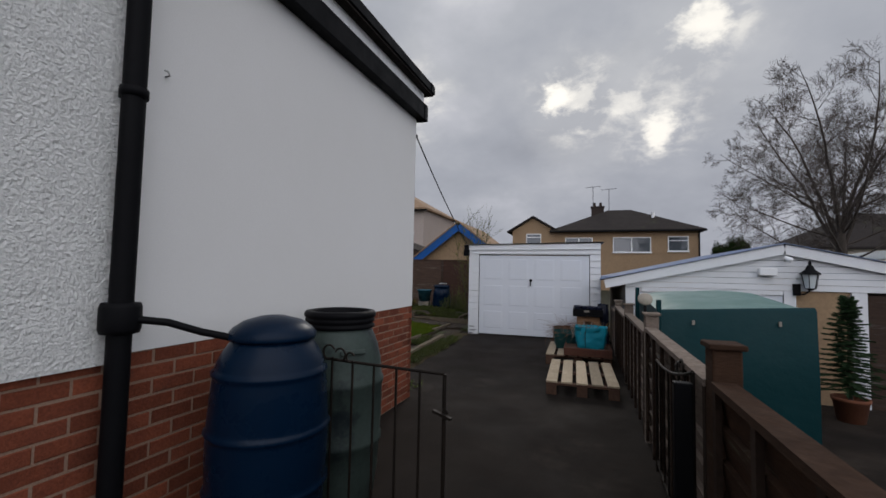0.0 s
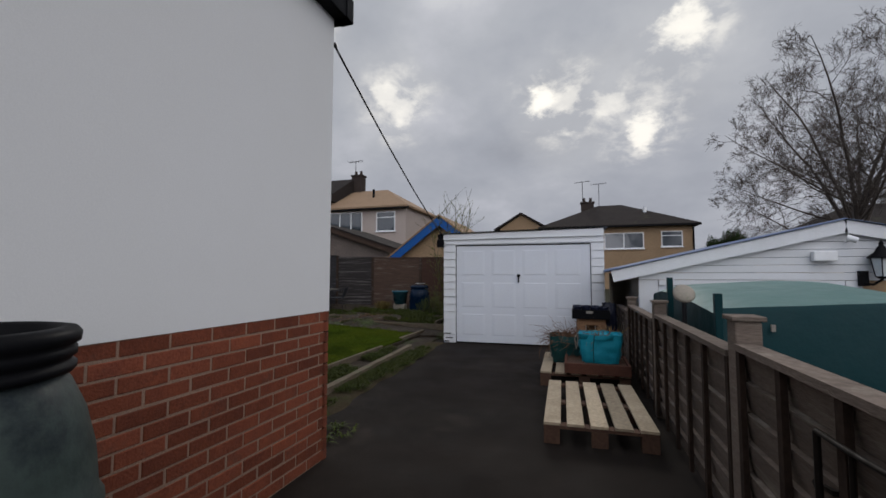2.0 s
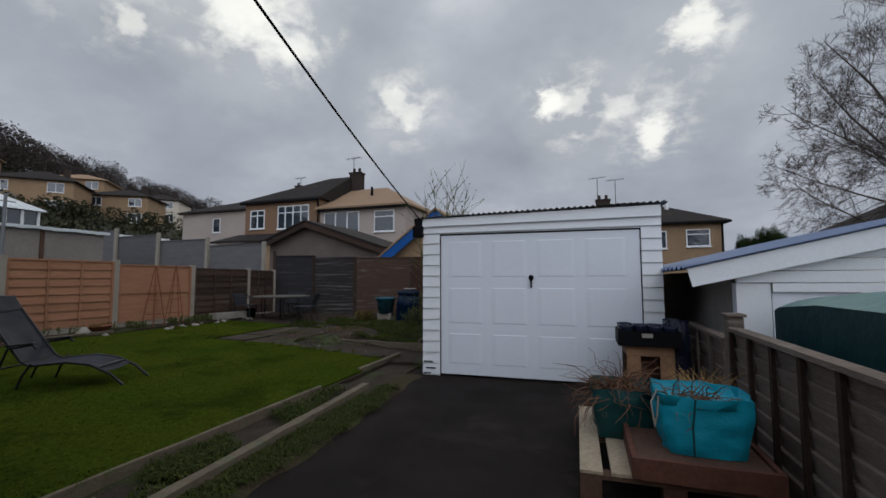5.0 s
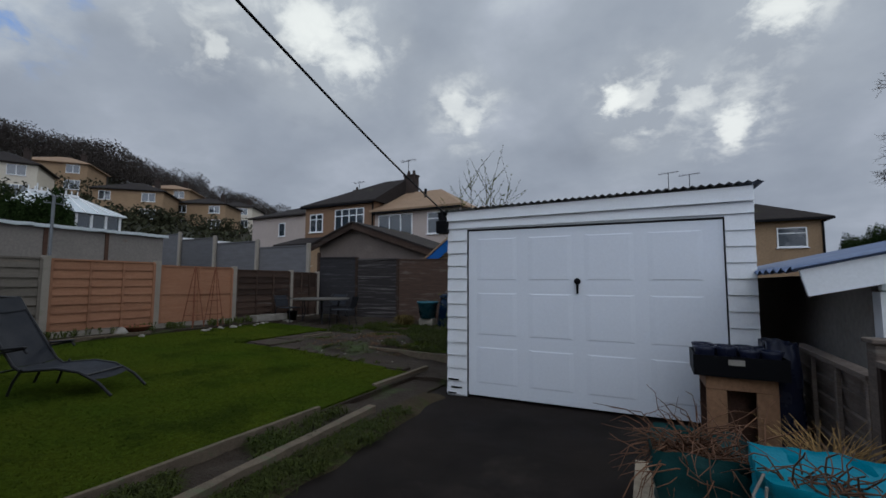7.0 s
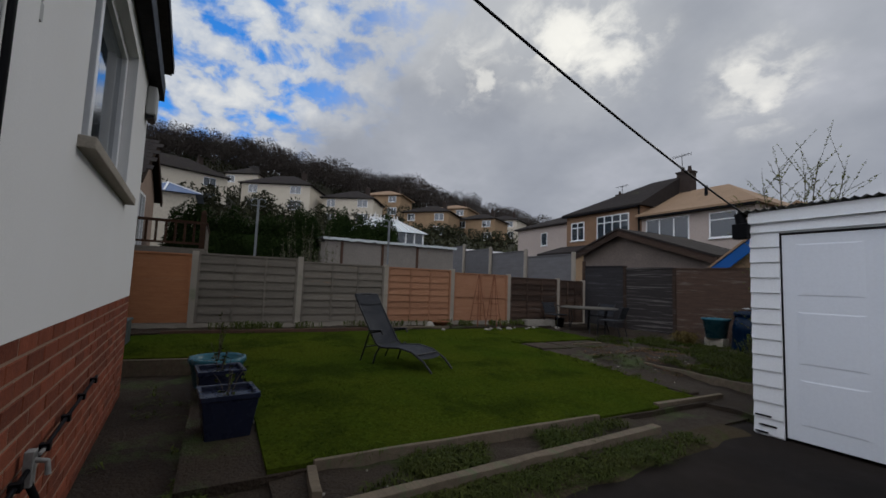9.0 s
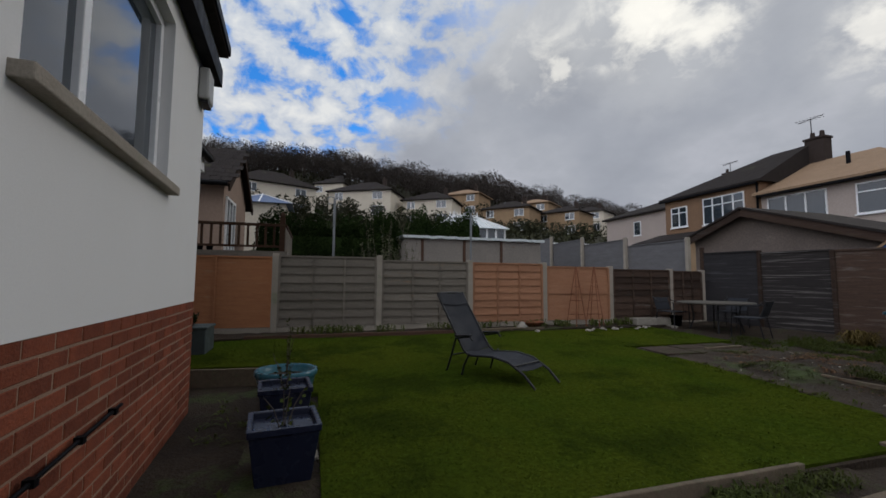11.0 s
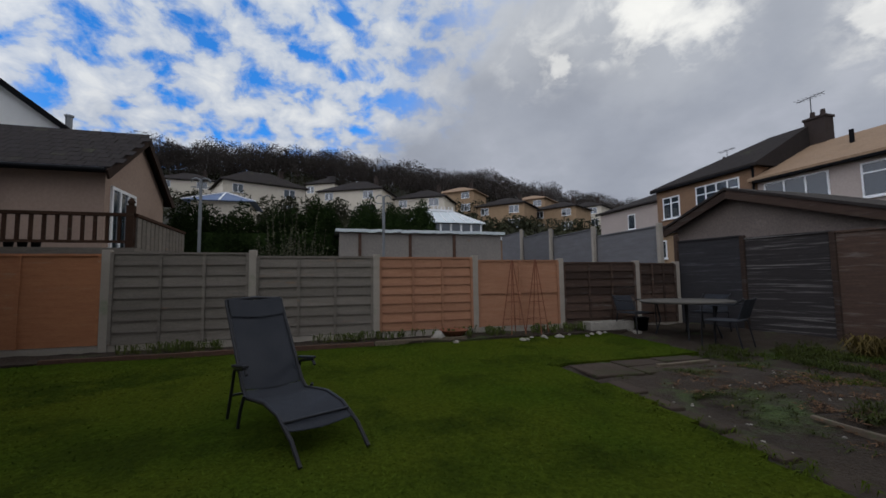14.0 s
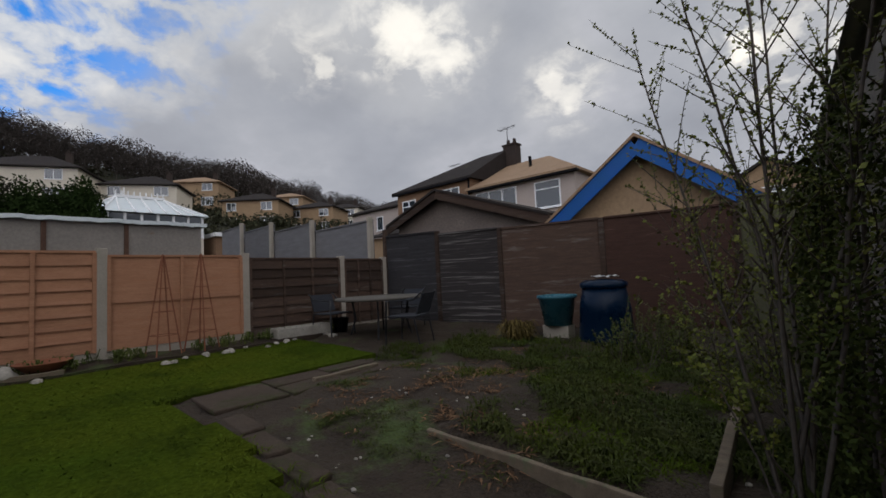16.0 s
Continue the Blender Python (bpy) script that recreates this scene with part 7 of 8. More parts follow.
    # low feathery bush in front of the back fence
    t = thing("feathery_bush", pose(-4.22, 13.75, lawn_z(-4.2) - 0.03), "dull green feathery bush in the back bed", "bush")
    st, lf = B(), B()
    for _ in range(34):
        leafy((st, lf), rr, (rr.uniform(-0.45, 0.45), rr.uniform(-0.4, 0.4), 0), rr.uniform(0.35, 0.85), 0.20, (3, 70), 0.024)
    part("stem", st, M_BARK, t)
    part("foliage", lf, M_LEAF, t)


back_clutter()


# ---- trees and shrubs ----
def grow(b, rr, p, d, ln, r, depth, kids, droop, tips, curl=0.25, seg=4, min_n=3, thin=0.003, kl=(0.48, 0.68)):
    pts, rad = [p.copy()], [r]
    q, v = p.copy(), d.normalized()
    for k in range(seg):
        v = (v + Vector((rr.uniform(-1, 1), rr.uniform(-1, 1), rr.uniform(-1, 1))) * curl * 0.5 + Vector((0, 0, droop))).normalized()
        q = q + v * (ln / seg)
        pts.append(q.copy())
        rad.append(r * (1 - 0.72 * (k + 1) / seg))
    b.tube(pts, rad, 7 if depth > 3 else 5 if depth > 1 else min_n, False)
    if depth <= 0:
        tips.append(pts)
        return
    for k in range(kids):
        s = 0.28 + 0.72 * (k + rr.random()) / kids
        i = min(seg - 1, int(s * seg))
        c = pts[i].lerp(pts[i + 1], s * seg - i)
        ax = (pts[i + 1] - pts[i]).normalized()
        side = ax.orthogonal().normalized()
        side.rotate(Matrix.Rotation(rr.uniform(0, 6.28), 3, ax))
        nd = ax * rr.uniform(0.65, 1.0) + side * rr.uniform(0.45, 0.95)
        grow(b, rr, c, nd, ln * rr.uniform(*kl), max(thin, rad[i] * rr.uniform(0.42, 0.6)), depth - 1, kids, droop * 0.5, tips, curl, seg if depth > 2 else 3, min_n, thin, kl)


def birch():
    """Leafless tree: low fork, several rising stems, drooping fine side twigs."""
    rr = random.Random(14)
    t = thing("bare_birch_tree", pose(8.95, 19.2, -0.7), "tall leafless birch with fine spreading twigs", "tree")
    trunk, crown, tips = B(), B(), []
    trunk.tube([(0, 0, -0.1), (0.05, 0.0, 1.6), (-0.05, 0.05, 2.9), (-0.12, 0.0, 3.9)], [0.24, 0.20, 0.17, 0.14], 10, False)

    def stem(p, d, ln, r, lift, kids, depth):
        """One rising stem with side branches along it."""
        n = 9
        pts, rad = [Vector(p)], [r]
        v = Vector(d).normalized()
        for k in range(n):
            v = (v + Vector((rr.uniform(-0.12, 0.12), rr.uniform(-0.12, 0.12), lift))).normalized()
            pts.append(pts[-1] + v * ln / n)
            rad.append(r * (1 - 0.86 * (k + 1) / n))
        crown.tube(pts, rad, 7, False)
        for k in range(kids):
            s = 0.16 + 0.82 * (k + rr.random()) / kids
            i = min(n - 1, int(s * n))
            ax = (pts[i + 1] - pts[i]).normalized()
            side = ax.orthogonal().normalized()
            side.rotate(Matrix.Rotation(rr.uniform(0, 6.28), 3, ax))
            grow(crown, rr, pts[i].lerp(pts[i + 1], s * n - i), ax * rr.uniform(0.5, 0.9) + side * rr.uniform(0.6, 1.0), (1 - 0.55 * s) * ln * rr.uniform(0.22, 0.34), max(0.010, rad[i] * 0.42), depth, 5, 0.004, tips, 0.35, 4, 3, 0.0055, (0.45, 0.68))
    for k in range(7):
        a = k * 0.9 + 0.3
        tilt = 0.22 + 0.17 * (k % 3)
        stem((-0.10 + 0.03 * math.cos(a), 0.03 * math.sin(a), 2.9 + 0.2 * k), (math.cos(a) * tilt, math.sin(a) * tilt, 1.0), rr.uniform(6.6, 7.8) - 0.2 * k, 0.070, 0.02, 15, 3)
    for k in range(11):
        a = k * 2.4 + 3.0
        stem((-0.06, 0.0, 2.5 + 0.22 * k), (math.cos(a), math.sin(a), 0.42), rr.uniform(3.6, 4.9), 0.040, 0.045, 12, 3)
    part("trunk", trunk, M_BARK, t)
    part("crown", crown, M_BIRCH, t, "fine dark bare branches")


M_BIRCH = mat("dark_twig", (0.095, 0.076, 0.064), 0.95, (0.055, 0.045, 0.039), 1.0, 0.9, 20, 0.3, 0.0)
birch()


def leaf_mass(b, rr, c, s, n, size):
    """Clumps of leaves on a lumpy hull."""
    for _ in range(n):
        d = Vector((rr.gauss(0, 1), rr.gauss(0, 1), rr.gauss(0, 1))).normalized()
        k = 0.80 + 0.30 * noise.noise((d.x * 2.2 + c[0], d.y * 2.2 + c[1], d.z * 2.2)) + rr.uniform(-0.12, 0.10)
        p = Vector((c[0] + d.x * s[0] * k, c[1] + d.y * s[1] * k, c[2] + d.z * s[2] * k))
        v = Vector((rr.uniform(-1, 1), rr.uniform(-1, 1), rr.uniform(-1, 1))).normalized() * size * rr.uniform(0.6, 1.3)
        w = v.orthogonal().normalized() * size * 0.5
        b.add([p - v, p + w, p + v, p - w], [(0, 1, 2, 3)])


def garage_shrub():
    rr = random.Random(9)
    t = thing("straggly_shrub", pose(-3.10, 11.55, 0.05), "tall straggly shrub with sparse small yellow-green leaves", "shrub")
    st, tips = B(), []
    for x, y, h in ((0.10, -0.32, 2.95), (0.42, -0.42, 2.9), (0.40, -0.1, 2.6), (-0.28, 0.1, 2.8), (-0.10, 0.4, 3.0), (0.10, 0.75, 3.1), (-0.42, 0.6, 2.6)):
        grow(st, rr, Vector((rr.uniform(-0.08, 0.08), rr.uniform(-0.1, 0.1), 0)), Vector((x, y, h)), h, 0.014, 1, 30, 0.02, tips, 0.12, 7, 3, 0.003, (0.05, 0.22))
    for k in range(20):
        a = rr.uniform(0, 6.28)
        grow(st, rr, Vector((rr.uniform(-0.10, 0.15), rr.uniform(-0.3, 2.2), 0)), Vector((math.cos(a) * 0.35 - 0.12, math.sin(a) * 0.5, 1.0)), rr.uniform(0.7, 2.0), 0.007, 1, 14, 0.0, tips, 0.4, 4, 3, 0.003, (0.15, 0.4))
    lf = B()
    for pts in tips:
        span = (pts[-1] - pts[0]).length
        for _ in range(32):
            s = rr.uniform(0, len(pts) - 1.01)
            i = int(s)
            p = pts[i].lerp(pts[i + 1], s - i)
            v = Vector((rr.uniform(-1, 1), rr.uniform(-1, 1), rr.uniform(-0.5, 0.8))).normalized() * rr.uniform(0.010, 0.026)
            n = v.orthogonal().normalized() * v.length * 0.45
            lf.add([p, p + v * 0.5 + n, p + v, p + v * 0.5 - n], [(0, 1, 2, 3)])
    part("branching", st, M_BARK, t)
    part("foliage", lf, M_SHRUB, t)
    iv = thing("ivy_mass", pose(-2.86, 12.4, 0.05), "dark ivy and bramble mass against the garage side", "ivy")
    b = B()
    for k in range(5):
        leaf_mass(b, rr, (rr.uniform(-0.05, 0.05), -0.75 + k * 0.75, 0.95), (0.24, 0.55, 1.05), 4200, 0.017)
    part("foliage", b, M_WEED, iv)
    for k in range(7):
        y = -0.9 + k * 0.5
        part("stem", B().tube([(0, y, 0), (0.04 * math.sin(k), y + 0.1, 0.7), (0.03, y - 0.05 * math.cos(k), 1.5), (0.0, y + 0.1, 1.95)], [0.012, 0.010, 0.007, 0.004], 5), M_BARK, iv)


garage_shrub()


def hedge(x0, x1, y0, y1, h, label, seed, z0=-0.1):
    rr = random.Random(seed)
    t = thing("hedge", pose((x0 + x1) / 2, (y0 + y1) / 2, z0), label, "hedge")
    w, d = (x1 - x0) / 2, (y1 - y0) / 2
    part("core", B().span((-w * 0.62, -d * 0.9, 0), (w * 0.62, d * 0.9, h * 0.74)), M_HEDGE, t)
    b = B()
    n = max(2, int(d * 2 / 0.9))
    for k in range(n):
        y = -d + (k + 0.5) * 2 * d / n
        hh = h * rr.uniform(0.92, 1.06)
        leaf_mass(b, rr, (0, y, hh * 0.55), (w * 1.15, d / n * 1.7, hh * 0.5), 11000, 0.045)
        leaf_mass(b, rr, (0, y, hh * 0.5), (w * 0.95, d / n * 1.5, hh * 0.46), 5000, 0.06)
    part("foliage", b, M_HEDGE, t)


hedge(-16.6, -15.2, 3.7, 8.2, 3.75, "tall dark green clipped hedge beyond the fence", 41)
hedge(-17.2, -15.8, 8.7, 11.4, 3.95, "rounded dark green evergreen hedge", 42)


def pale_shrub():
    rr = random.Random(43)
    t = thing("grey_green_shrub", pose(-11.6, 7.0, -0.6), "loose grey-green shrub beyond the fence", "shrub")
    st, lf = B(), B()
    for _ in range(40):
        leafy((st, lf), rr, (rr.uniform(-0.5, 0.5), rr.uniform(-0.7, 0.7), 0.5), rr.uniform(2.0, 3.1), 0.45, (3, 45), 0.045)
    part("stem", st, M_BARK, t)
    part("foliage", lf, M_PALE_LEAF, t)


M_PALE_LEAF = mat("grey_green_leaf", (0.10, 0.115, 0.055), 0.8, (0.13, 0.13, 0.075), 3.0, 0.8, 30, 0.3, 0.0, island=0.35)
pale_shrub()


# ---- beyond the west fence ----
def white_gable_house():
    """Tall white house end rising behind the outbuilding."""
    m = Matrix(((0.466, -0.885, 0, -24.34), (-0.885, -0.466, 0, -2.82), (0, 0, 1, 0), (0, 0, 0, 1)))
    t = thing("white_house", m, "white rendered house end with a dark pitched roof", "house")
    up = Matrix(((1, 0, 0, 0), (0, 0, 1, 0), (0, 1, 0, 0), (0, 0, 0, 1)))
    part("wall", B().prism([(-1.3, -0.8), (11.3, -0.8), (11.3, 6.9), (5.0, 11.39), (-1.3, 6.9)], 0.0, 8.0, up), M_DASH, t)
    for s in (-1, 1):
        e = 5.0 + s * 6.7
        top, low = 11.47, 11.47 - 6.7 * 0.713
        b = B().add([(5.0, -0.22, top), (e, -0.22, low), (e, 8.2, low), (5.0, 8.2, top), (5.0, -0.22, top + 0.14), (e, -0.22, low + 0.14), (e, 8.2, low + 0.14), (5.0, 8.2, top + 0.14)],
                    [(0, 1, 2, 3), (7, 6, 5, 4), (0, 4, 5, 1), (1, 5, 6, 2), (2, 6, 7, 3), (3, 7, 4, 0)])
        part("roof_slope", b, M_ROOF, t)
        part("bargeboard", B().beam((5.0, -0.25, top - 0.03), (e, -0.25, low - 0.03), 0.04, 0.2), M_BLACK, t)
    part("flue", B().tube([(0.09, 0.68, 7.7), (0.09, 0.68, 8.85)], 0.13, 10).lathe([(0.16, 8.85), (0.18, 8.93), (0.0, 8.98)], 12, (0.09, 0.68, 0)), M_CHROMEGREY, t)


white_gable_house()


M_BUNGALOW = mat("outbuilding_render", (0.31, 0.225, 0.175), 0.95, (0.25, 0.18, 0.14), 0.9, 0.8, 14, 0.1, 0.4, 20, stain=(0.20, 0.15, 0.12), stain_scale=0.8, stain_at=0.62)


def west_neighbour():
    t = thing("neighbour_bungalow", pose(-0.45, -0.40, -0.64), "pinkish rendered outbuilding with dark tiled gable roof", "house")
    part("wall", B().span((-16.6, -5.0, 0), (-13.0, 3.45, 4.45)), M_BUNGALOW, t)
    P = Matrix(((1, 0, 0, 0), (0, 0, 1, 0), (0, 1, 0, 0), (0, 0, 0, 1)))
    part("gable", B().prism([(-16.6, 4.451), (-13.0, 4.451), (-14.8, 5.72)], 3.30, 3.45, P), M_BUNGALOW, t)
    for s in (-1, 1):
        e = (-14.8 + s * 2.15, 4.30)
        b = B()
        b.add([(-14.8, -5.2, 5.75), (e[0], -5.2, e[1]), (e[0], 3.60, e[1]), (-14.8, 3.60, 5.75), (-14.8, -5.2, 5.87), (e[0], -5.2, e[1] + 0.12), (e[0], 3.60, e[1] + 0.12), (-14.8, 3.60, 5.87)],
              [(0, 1, 2, 3), (7, 6, 5, 4), (0, 4, 5, 1), (1, 5, 6, 2), (2, 6, 7, 3), (3, 7, 4, 0)])
        rf = part("roof_slope", b, M_ROOF, t)
        part("bargeboard", B().beam((-14.8, 3.63, 5.72), (e[0], 3.63, e[1] - 0.03), 0.05, 0.2), M_BATTEN, t)
        if s == 1:
            for k in range(9):
                f = (k + 0.5) / 9
                for j in range(26):
                    y = -3.2 + j * 0.27 + (0.13 if k % 2 else 0)
                    x, z = -14.8 + f * 2.15, 5.87 + f * (e[1] - 5.75)
                    part("roof_tile", TILE, None, rf, at=Matrix.Translation((x, y, z + 0.012)) @ Matrix.Rotation(math.atan2(1.45, 2.15), 4, "Y"))
    part("gutter", B().tube([(-12.6, -5.2, 4.36), (-12.6, 3.60, 4.36)], 0.06, 8), M_BLACK, t)
    part("downpipe", B().tube([(-12.92, 1.5, 0), (-12.92, 1.5, 4.3)], 0.045, 8), M_BLACK, t)
    sash(t, -13.9, 3.45, 2.2, 1.3, 1.95, 2, False, 1)
    # deck with rail and a row of pots
    d = thing("timber_deck", pose(0, 0, -0.7), "raised timber deck with a brown balustrade", "deck")
    part("platform", B().span((-12.9, -2.0, 2.40), (-10.15, 4.85, 2.52)), M_FENCE_GREY, d)
    for x, y in ((-10.25, -1.5), (-10.25, 4.7), (-12.6, 4.7), (-12.6, -1.5)):
        part("support", B().span((x - 0.06, y - 0.06, 0), (x + 0.06, y + 0.06, 2.398)), M_FENCE, d)
    part("rail", B().span((-10.29, -1.9, 3.02), (-10.21, 4.80, 3.07)), M_FENCE, d)
    part("rail", B().span((-10.28, -1.9, 2.60), (-10.22, 4.80, 2.64)), M_FENCE, d)
    for k in range(42):
        y = -1.8 + k * 0.16
        part("baluster", B().span((-10.27, y - 0.02, 2.641), (-10.23, y + 0.02, 3.019)), M_FENCE, d)
    for y in (2.6, 4.75):
        part("newel", B().span((-10.30, y - 0.05, 2.521), (-10.20, y + 0.05, 3.2)).lathe([(0.03, 3.2), (0.055, 3.25), (0.03, 3.30), (0.0, 3.32)], 10, (-10.25, y, 0)), M_FENCE, d)
    part("side_rail", B().beam((-10.3, 4.8, 3.05), (-12.8, 4.8, 3.05), 0.06, 0.05), M_FENCE, d)
    for k in range(13):
        part("side_board", B().span((-10.50 - k * 0.19, 4.78, 2.53), (-10.35 - k * 0.19, 4.81, 3.02)), M_FENCE_GREY, d)
    for k in range(6):
        tp = thing("deck_pot", pose(-10.55, 2.55 + k * 0.17, 1.822), "small black pot on the deck edge", "plant pot", "deck pots")
        part("pot", B().lathe([(0.0, 0.0), (0.05, 0.0), (0.065, 0.13), (0.07, 0.14), (0.05, 0.14), (0.0, 0.12)], 12), M_BLACK, tp)


TILE = B().box((0, 0, 0), (0.27, 0.255, 0.018)).mesh("roof_tile")
TILE.materials.append(M_ROOF)
west_neighbour()


def poles():
    for x, y, z in ((-10.15, 5.74, 2.95), (-10.15, 8.73, 2.80)):
        t = thing("bird_feeder_pole", pose(x, y, -0.65), "tall grey metal pole with hooked top", "pole", "garden poles")
        part("shaft", B().tube([(0, 0, 0), (0, 0, z + 0.65)], 0.025, 10), M_CHROMEGREY, t)
        part("hook", B().tube(ring_curve((0.0, 0.07, z + 0.60), 0.07, 10, 0.0, 3.14, 1, 2), 0.010, 6).tube(ring_curve((0.0, -0.07, z + 0.60), 0.07, 10, 0.0, 3.14, 1, 2), 0.010, 6), M_CHROMEGREY, t)
        part("cross_arm", B().tube([(0, -0.14, z + 0.52), (0, 0.14, z + 0.52)], 0.010, 6), M_CHROMEGREY, t)


poles()


def west_garages():
    t = thing("block_garage_row", pose(-14.5, 8.15, -0.7), "low grey-brown block garages with a ragged white roof edge", "garage row")
    for k, (y0, y1) in enumerate(((0.0, 0.55), (0.57, 2.0), (2.02, 3.35), (3.37, 4.9))):
        part("wall_panel", B().span((-0.15, y0, 0), (0.0, y1, 3.34)), M_GREY_BLOCK, t)
    part("body", B().span((-3.4, 0.02, 0), (-0.16, 4.88, 3.30)), M_GREY_BLOCK, t)
    b = B()
    n = 60
    vs = []
    for k in range(n + 1):
        y = -0.1 + 5.1 * k / n
        j = 0.03 * noise.noise((y * 4, 1, 2)) + 0.02 * noise.noise((y * 11, 3, 1))
        vs += [(0.12 + j, y, 3.345 + j), (0.12 + j, y, 3.43 + j * 0.5), (-3.5, y, 3.50), (-3.5, y, 3.40)]
    b.add(vs, [(4 * k + i, 4 * k + (i + 1) % 4, 4 * k + 4 + (i + 1) % 4, 4 * k + 4 + i) for k in range(n) for i in range(4)])
    part("roof_sheet", b, M_GLASSROOF, t, "pale cement roof sheet")
    for y in (0.56, 2.01, 3.36):
        part("post", B().span((0.002, y - 0.04, 0), (0.05, y + 0.04, 3.33)), M_PALLET_DARK, t)


west_garages()


def conservatory():
    m = pose(-25.75, 14.25, ground_z(-25.6, 14.8))
    z0 = ground_z(-25.6, 14.8)
    t = thing("conservatory", m, "white framed conservatory with a hipped glazed roof", "conservatory")
    e, a = 4.40 - z0, 5.30 - z0
    part("wall", B().span((-1.6, -2.1, 0), (1.6, 2.1, e - 1.0)), M_CREAM, t)
    part("glazing", B().span((-1.55, -2.05, e - 0.999), (1.55, 2.05, e - 0.02)), M_GLASS, t)
    lo = [(-1.8, -2.3, e), (1.8, -2.3, e), (1.8, 2.3, e), (-1.8, 2.3, e)]
    r = [(0, -0.9, a), (0, 0.9, a)]
    part("roof_glazing", B().add(lo + r, [(3, 2, 1, 0), (0, 1, 4), (1, 2, 5, 4), (2, 3, 5), (3, 0, 4, 5)]), M_GLASSROOF, t)
    bars = B()
    for k in range(9):
        y = -2.2 + 4.4 * k / 8
        yr = max(-0.9, min(0.9, y))
        bars.beam((1.8, y, e + 0.03), (0.02, yr, a + 0.03), 0.05, 0.05)
    part("glazing_bar", bars, M_UPVC, t)
    part("ridge", B().beam((0, -0.95, a + 0.06), (0, 0.95, a + 0.06), 0.12, 0.12).tube([(0, -0.6, a + 0.1), (0, -0.6, a + 0.45)], 0.03, 6), M_UPVC, t)
    for k in range(9):
        y = -0.9 + 1.8 * k / 8
        part("ridge_crest", B().tube([(0, y, a + 0.12), (0, y, a + 0.30)], 0.03, 5), M_UPVC, t)
    for k in range(8):
        y = -2.05 + 4.1 * k / 7
        part("mullion", B().span((1.551, y - 0.05, e - 0.999), (1.62, y + 0.05, e - 0.01)), M_UPVC, t)
    part("flat_roof", B().span((-1.4, 2.5, e - 0.9), (1.9, 8.2, e - 0.72)), M_UPVC, t, "long white fascia of a flat extension")
    part("flat_wall", B().span((-1.3, 2.6, 0), (1.7, 8.0, e - 0.901)), M_BROWNBRICK, t)


conservatory()


def gazebo():
    z0 = ground_z(-31.8, 1.9)
    t = thing("glass_gazebo", pose(-31.8, 1.9, z0), "low garden room with a blue-white glazed roof", "gazebo")
    e = 6.25 - z0
    part("wall", B().span((-1.5, -1.6, 0), (1.5, 1.6, e)), M_CREAM, t)
    part("roof", B().add([(-1.9, -2.0, e), (1.9, -2.0, e), (1.9, 2.0, e), (-1.9, 2.0, e), (0, 0, e + 0.85)], [(3, 2, 1, 0), (0, 1, 4), (1, 2, 4), (2, 3, 4), (3, 0, 4)]), M_BLUE_ROOF, t)
    for c in ((1.9, -2.0), (1.9, 2.0), (1.9, 0.0)):
        part("roof_bar", B().beam((c[0], c[1], e + 0.03), (0, 0, e + 0.88), 0.09, 0.06), M_UPVC, t)


gazebo()


# ---- hillside ----
def at_way(yaw, r):
    a = radians(yaw)
    return -2.2 - r * math.sin(a), 6.3 + r * math.cos(a)


HOUSES = []


def hill_house(yaw, r, w, d, h, rz, wall_m, roof_m, label, wins, eave, rise=2.3, chim=True):
    """House whose eaves stand at the elevation eave, in degrees, seen from the garden."""
    HOUSES.append((yaw, r, eave))
    x, y = at_way(yaw, r)
    z = 1.3 + r * math.tan(radians(eave)) - h
    t = thing("hillside_house", pose(x, y, z, 0, 0, rz), label, "house", "hillside houses")
    part("wall", B().span((-w / 2, 0, min(-3.0, ground_z(x, y) - z - 2.0)), (w / 2, d, h)), wall_m, t)
    part("roof", hip_roof(-w / 2, w / 2, 0, d, h - 0.05, h + rise, 0.5), roof_m, t)
    for wx, wz, ww, wh, nb in wins:
        sash(t, wx * w / 9, 0, wz, ww, wh, nb)
    if chim:
        chimney(t, w * 0.28, d * 0.5, h + 0.4, h + rise + 0.5, M_CHIM, 0.7, 1)


W4 = [(-3.0, 3.6, 1.6, 1.4, 1), (2.6, 3.6, 1.9, 1.4, 1), (-3.0, 0.8, 1.8, 1.5, 1), (2.6, 0.8, 2.2, 1.6, 2)]
HL = "hillside house with pale walls and a dark hipped roof"
hill_house(95.4, 74, 13.0, 9, 5.4, 112, M_CREAM, M_ROOF, "cream rendered hillside house with a broad dark hipped roof", W4, 12.4, 3.0)
hill_house(89.0, 90, 6.5, 9, 5.4, 62, M_CREAM, M_ROOF, "narrow white hillside house rising behind its neighbours", W4[:1], 12.9, 2.8, False)
hill_house(85.0, 76, 12.0, 9, 5.2, 62, M_CREAM, M_ROOF, "white rendered hillside house among dark bushes", W4, 12.2, 2.6)
hill_house(75.6, 76, 9.5, 8, 5.2, 58, M_CREAM, M_ROOF, "cream rendered hillside house with bay windows", W4, 11.3, 2.2)
hill_house(71.0, 92, 9.5, 8, 5.2, 48, M_STONE, M_ROOF_TAN, "tan stone hillside house with a tan roof", W4, 12.0, 1.9)
hill_house(64.6, 80, 9.5, 8, 5.3, 44, M_STONE, M_ROOF, "tan stone hillside house with a dark roof", W4, 10.1, 2.0)
hill_house(61.2, 98, 9, 8, 5.3, 40, M_STONE, M_ROOF_TAN, "tan stone hillside house with a pale roof", W4, 10.6, 1.7)
hill_house(57.6, 86, 9, 8, 5.3, 34, M_STONE, M_ROOF, "tan stone hillside house further along the slope", W4, 9.3, 1.8)
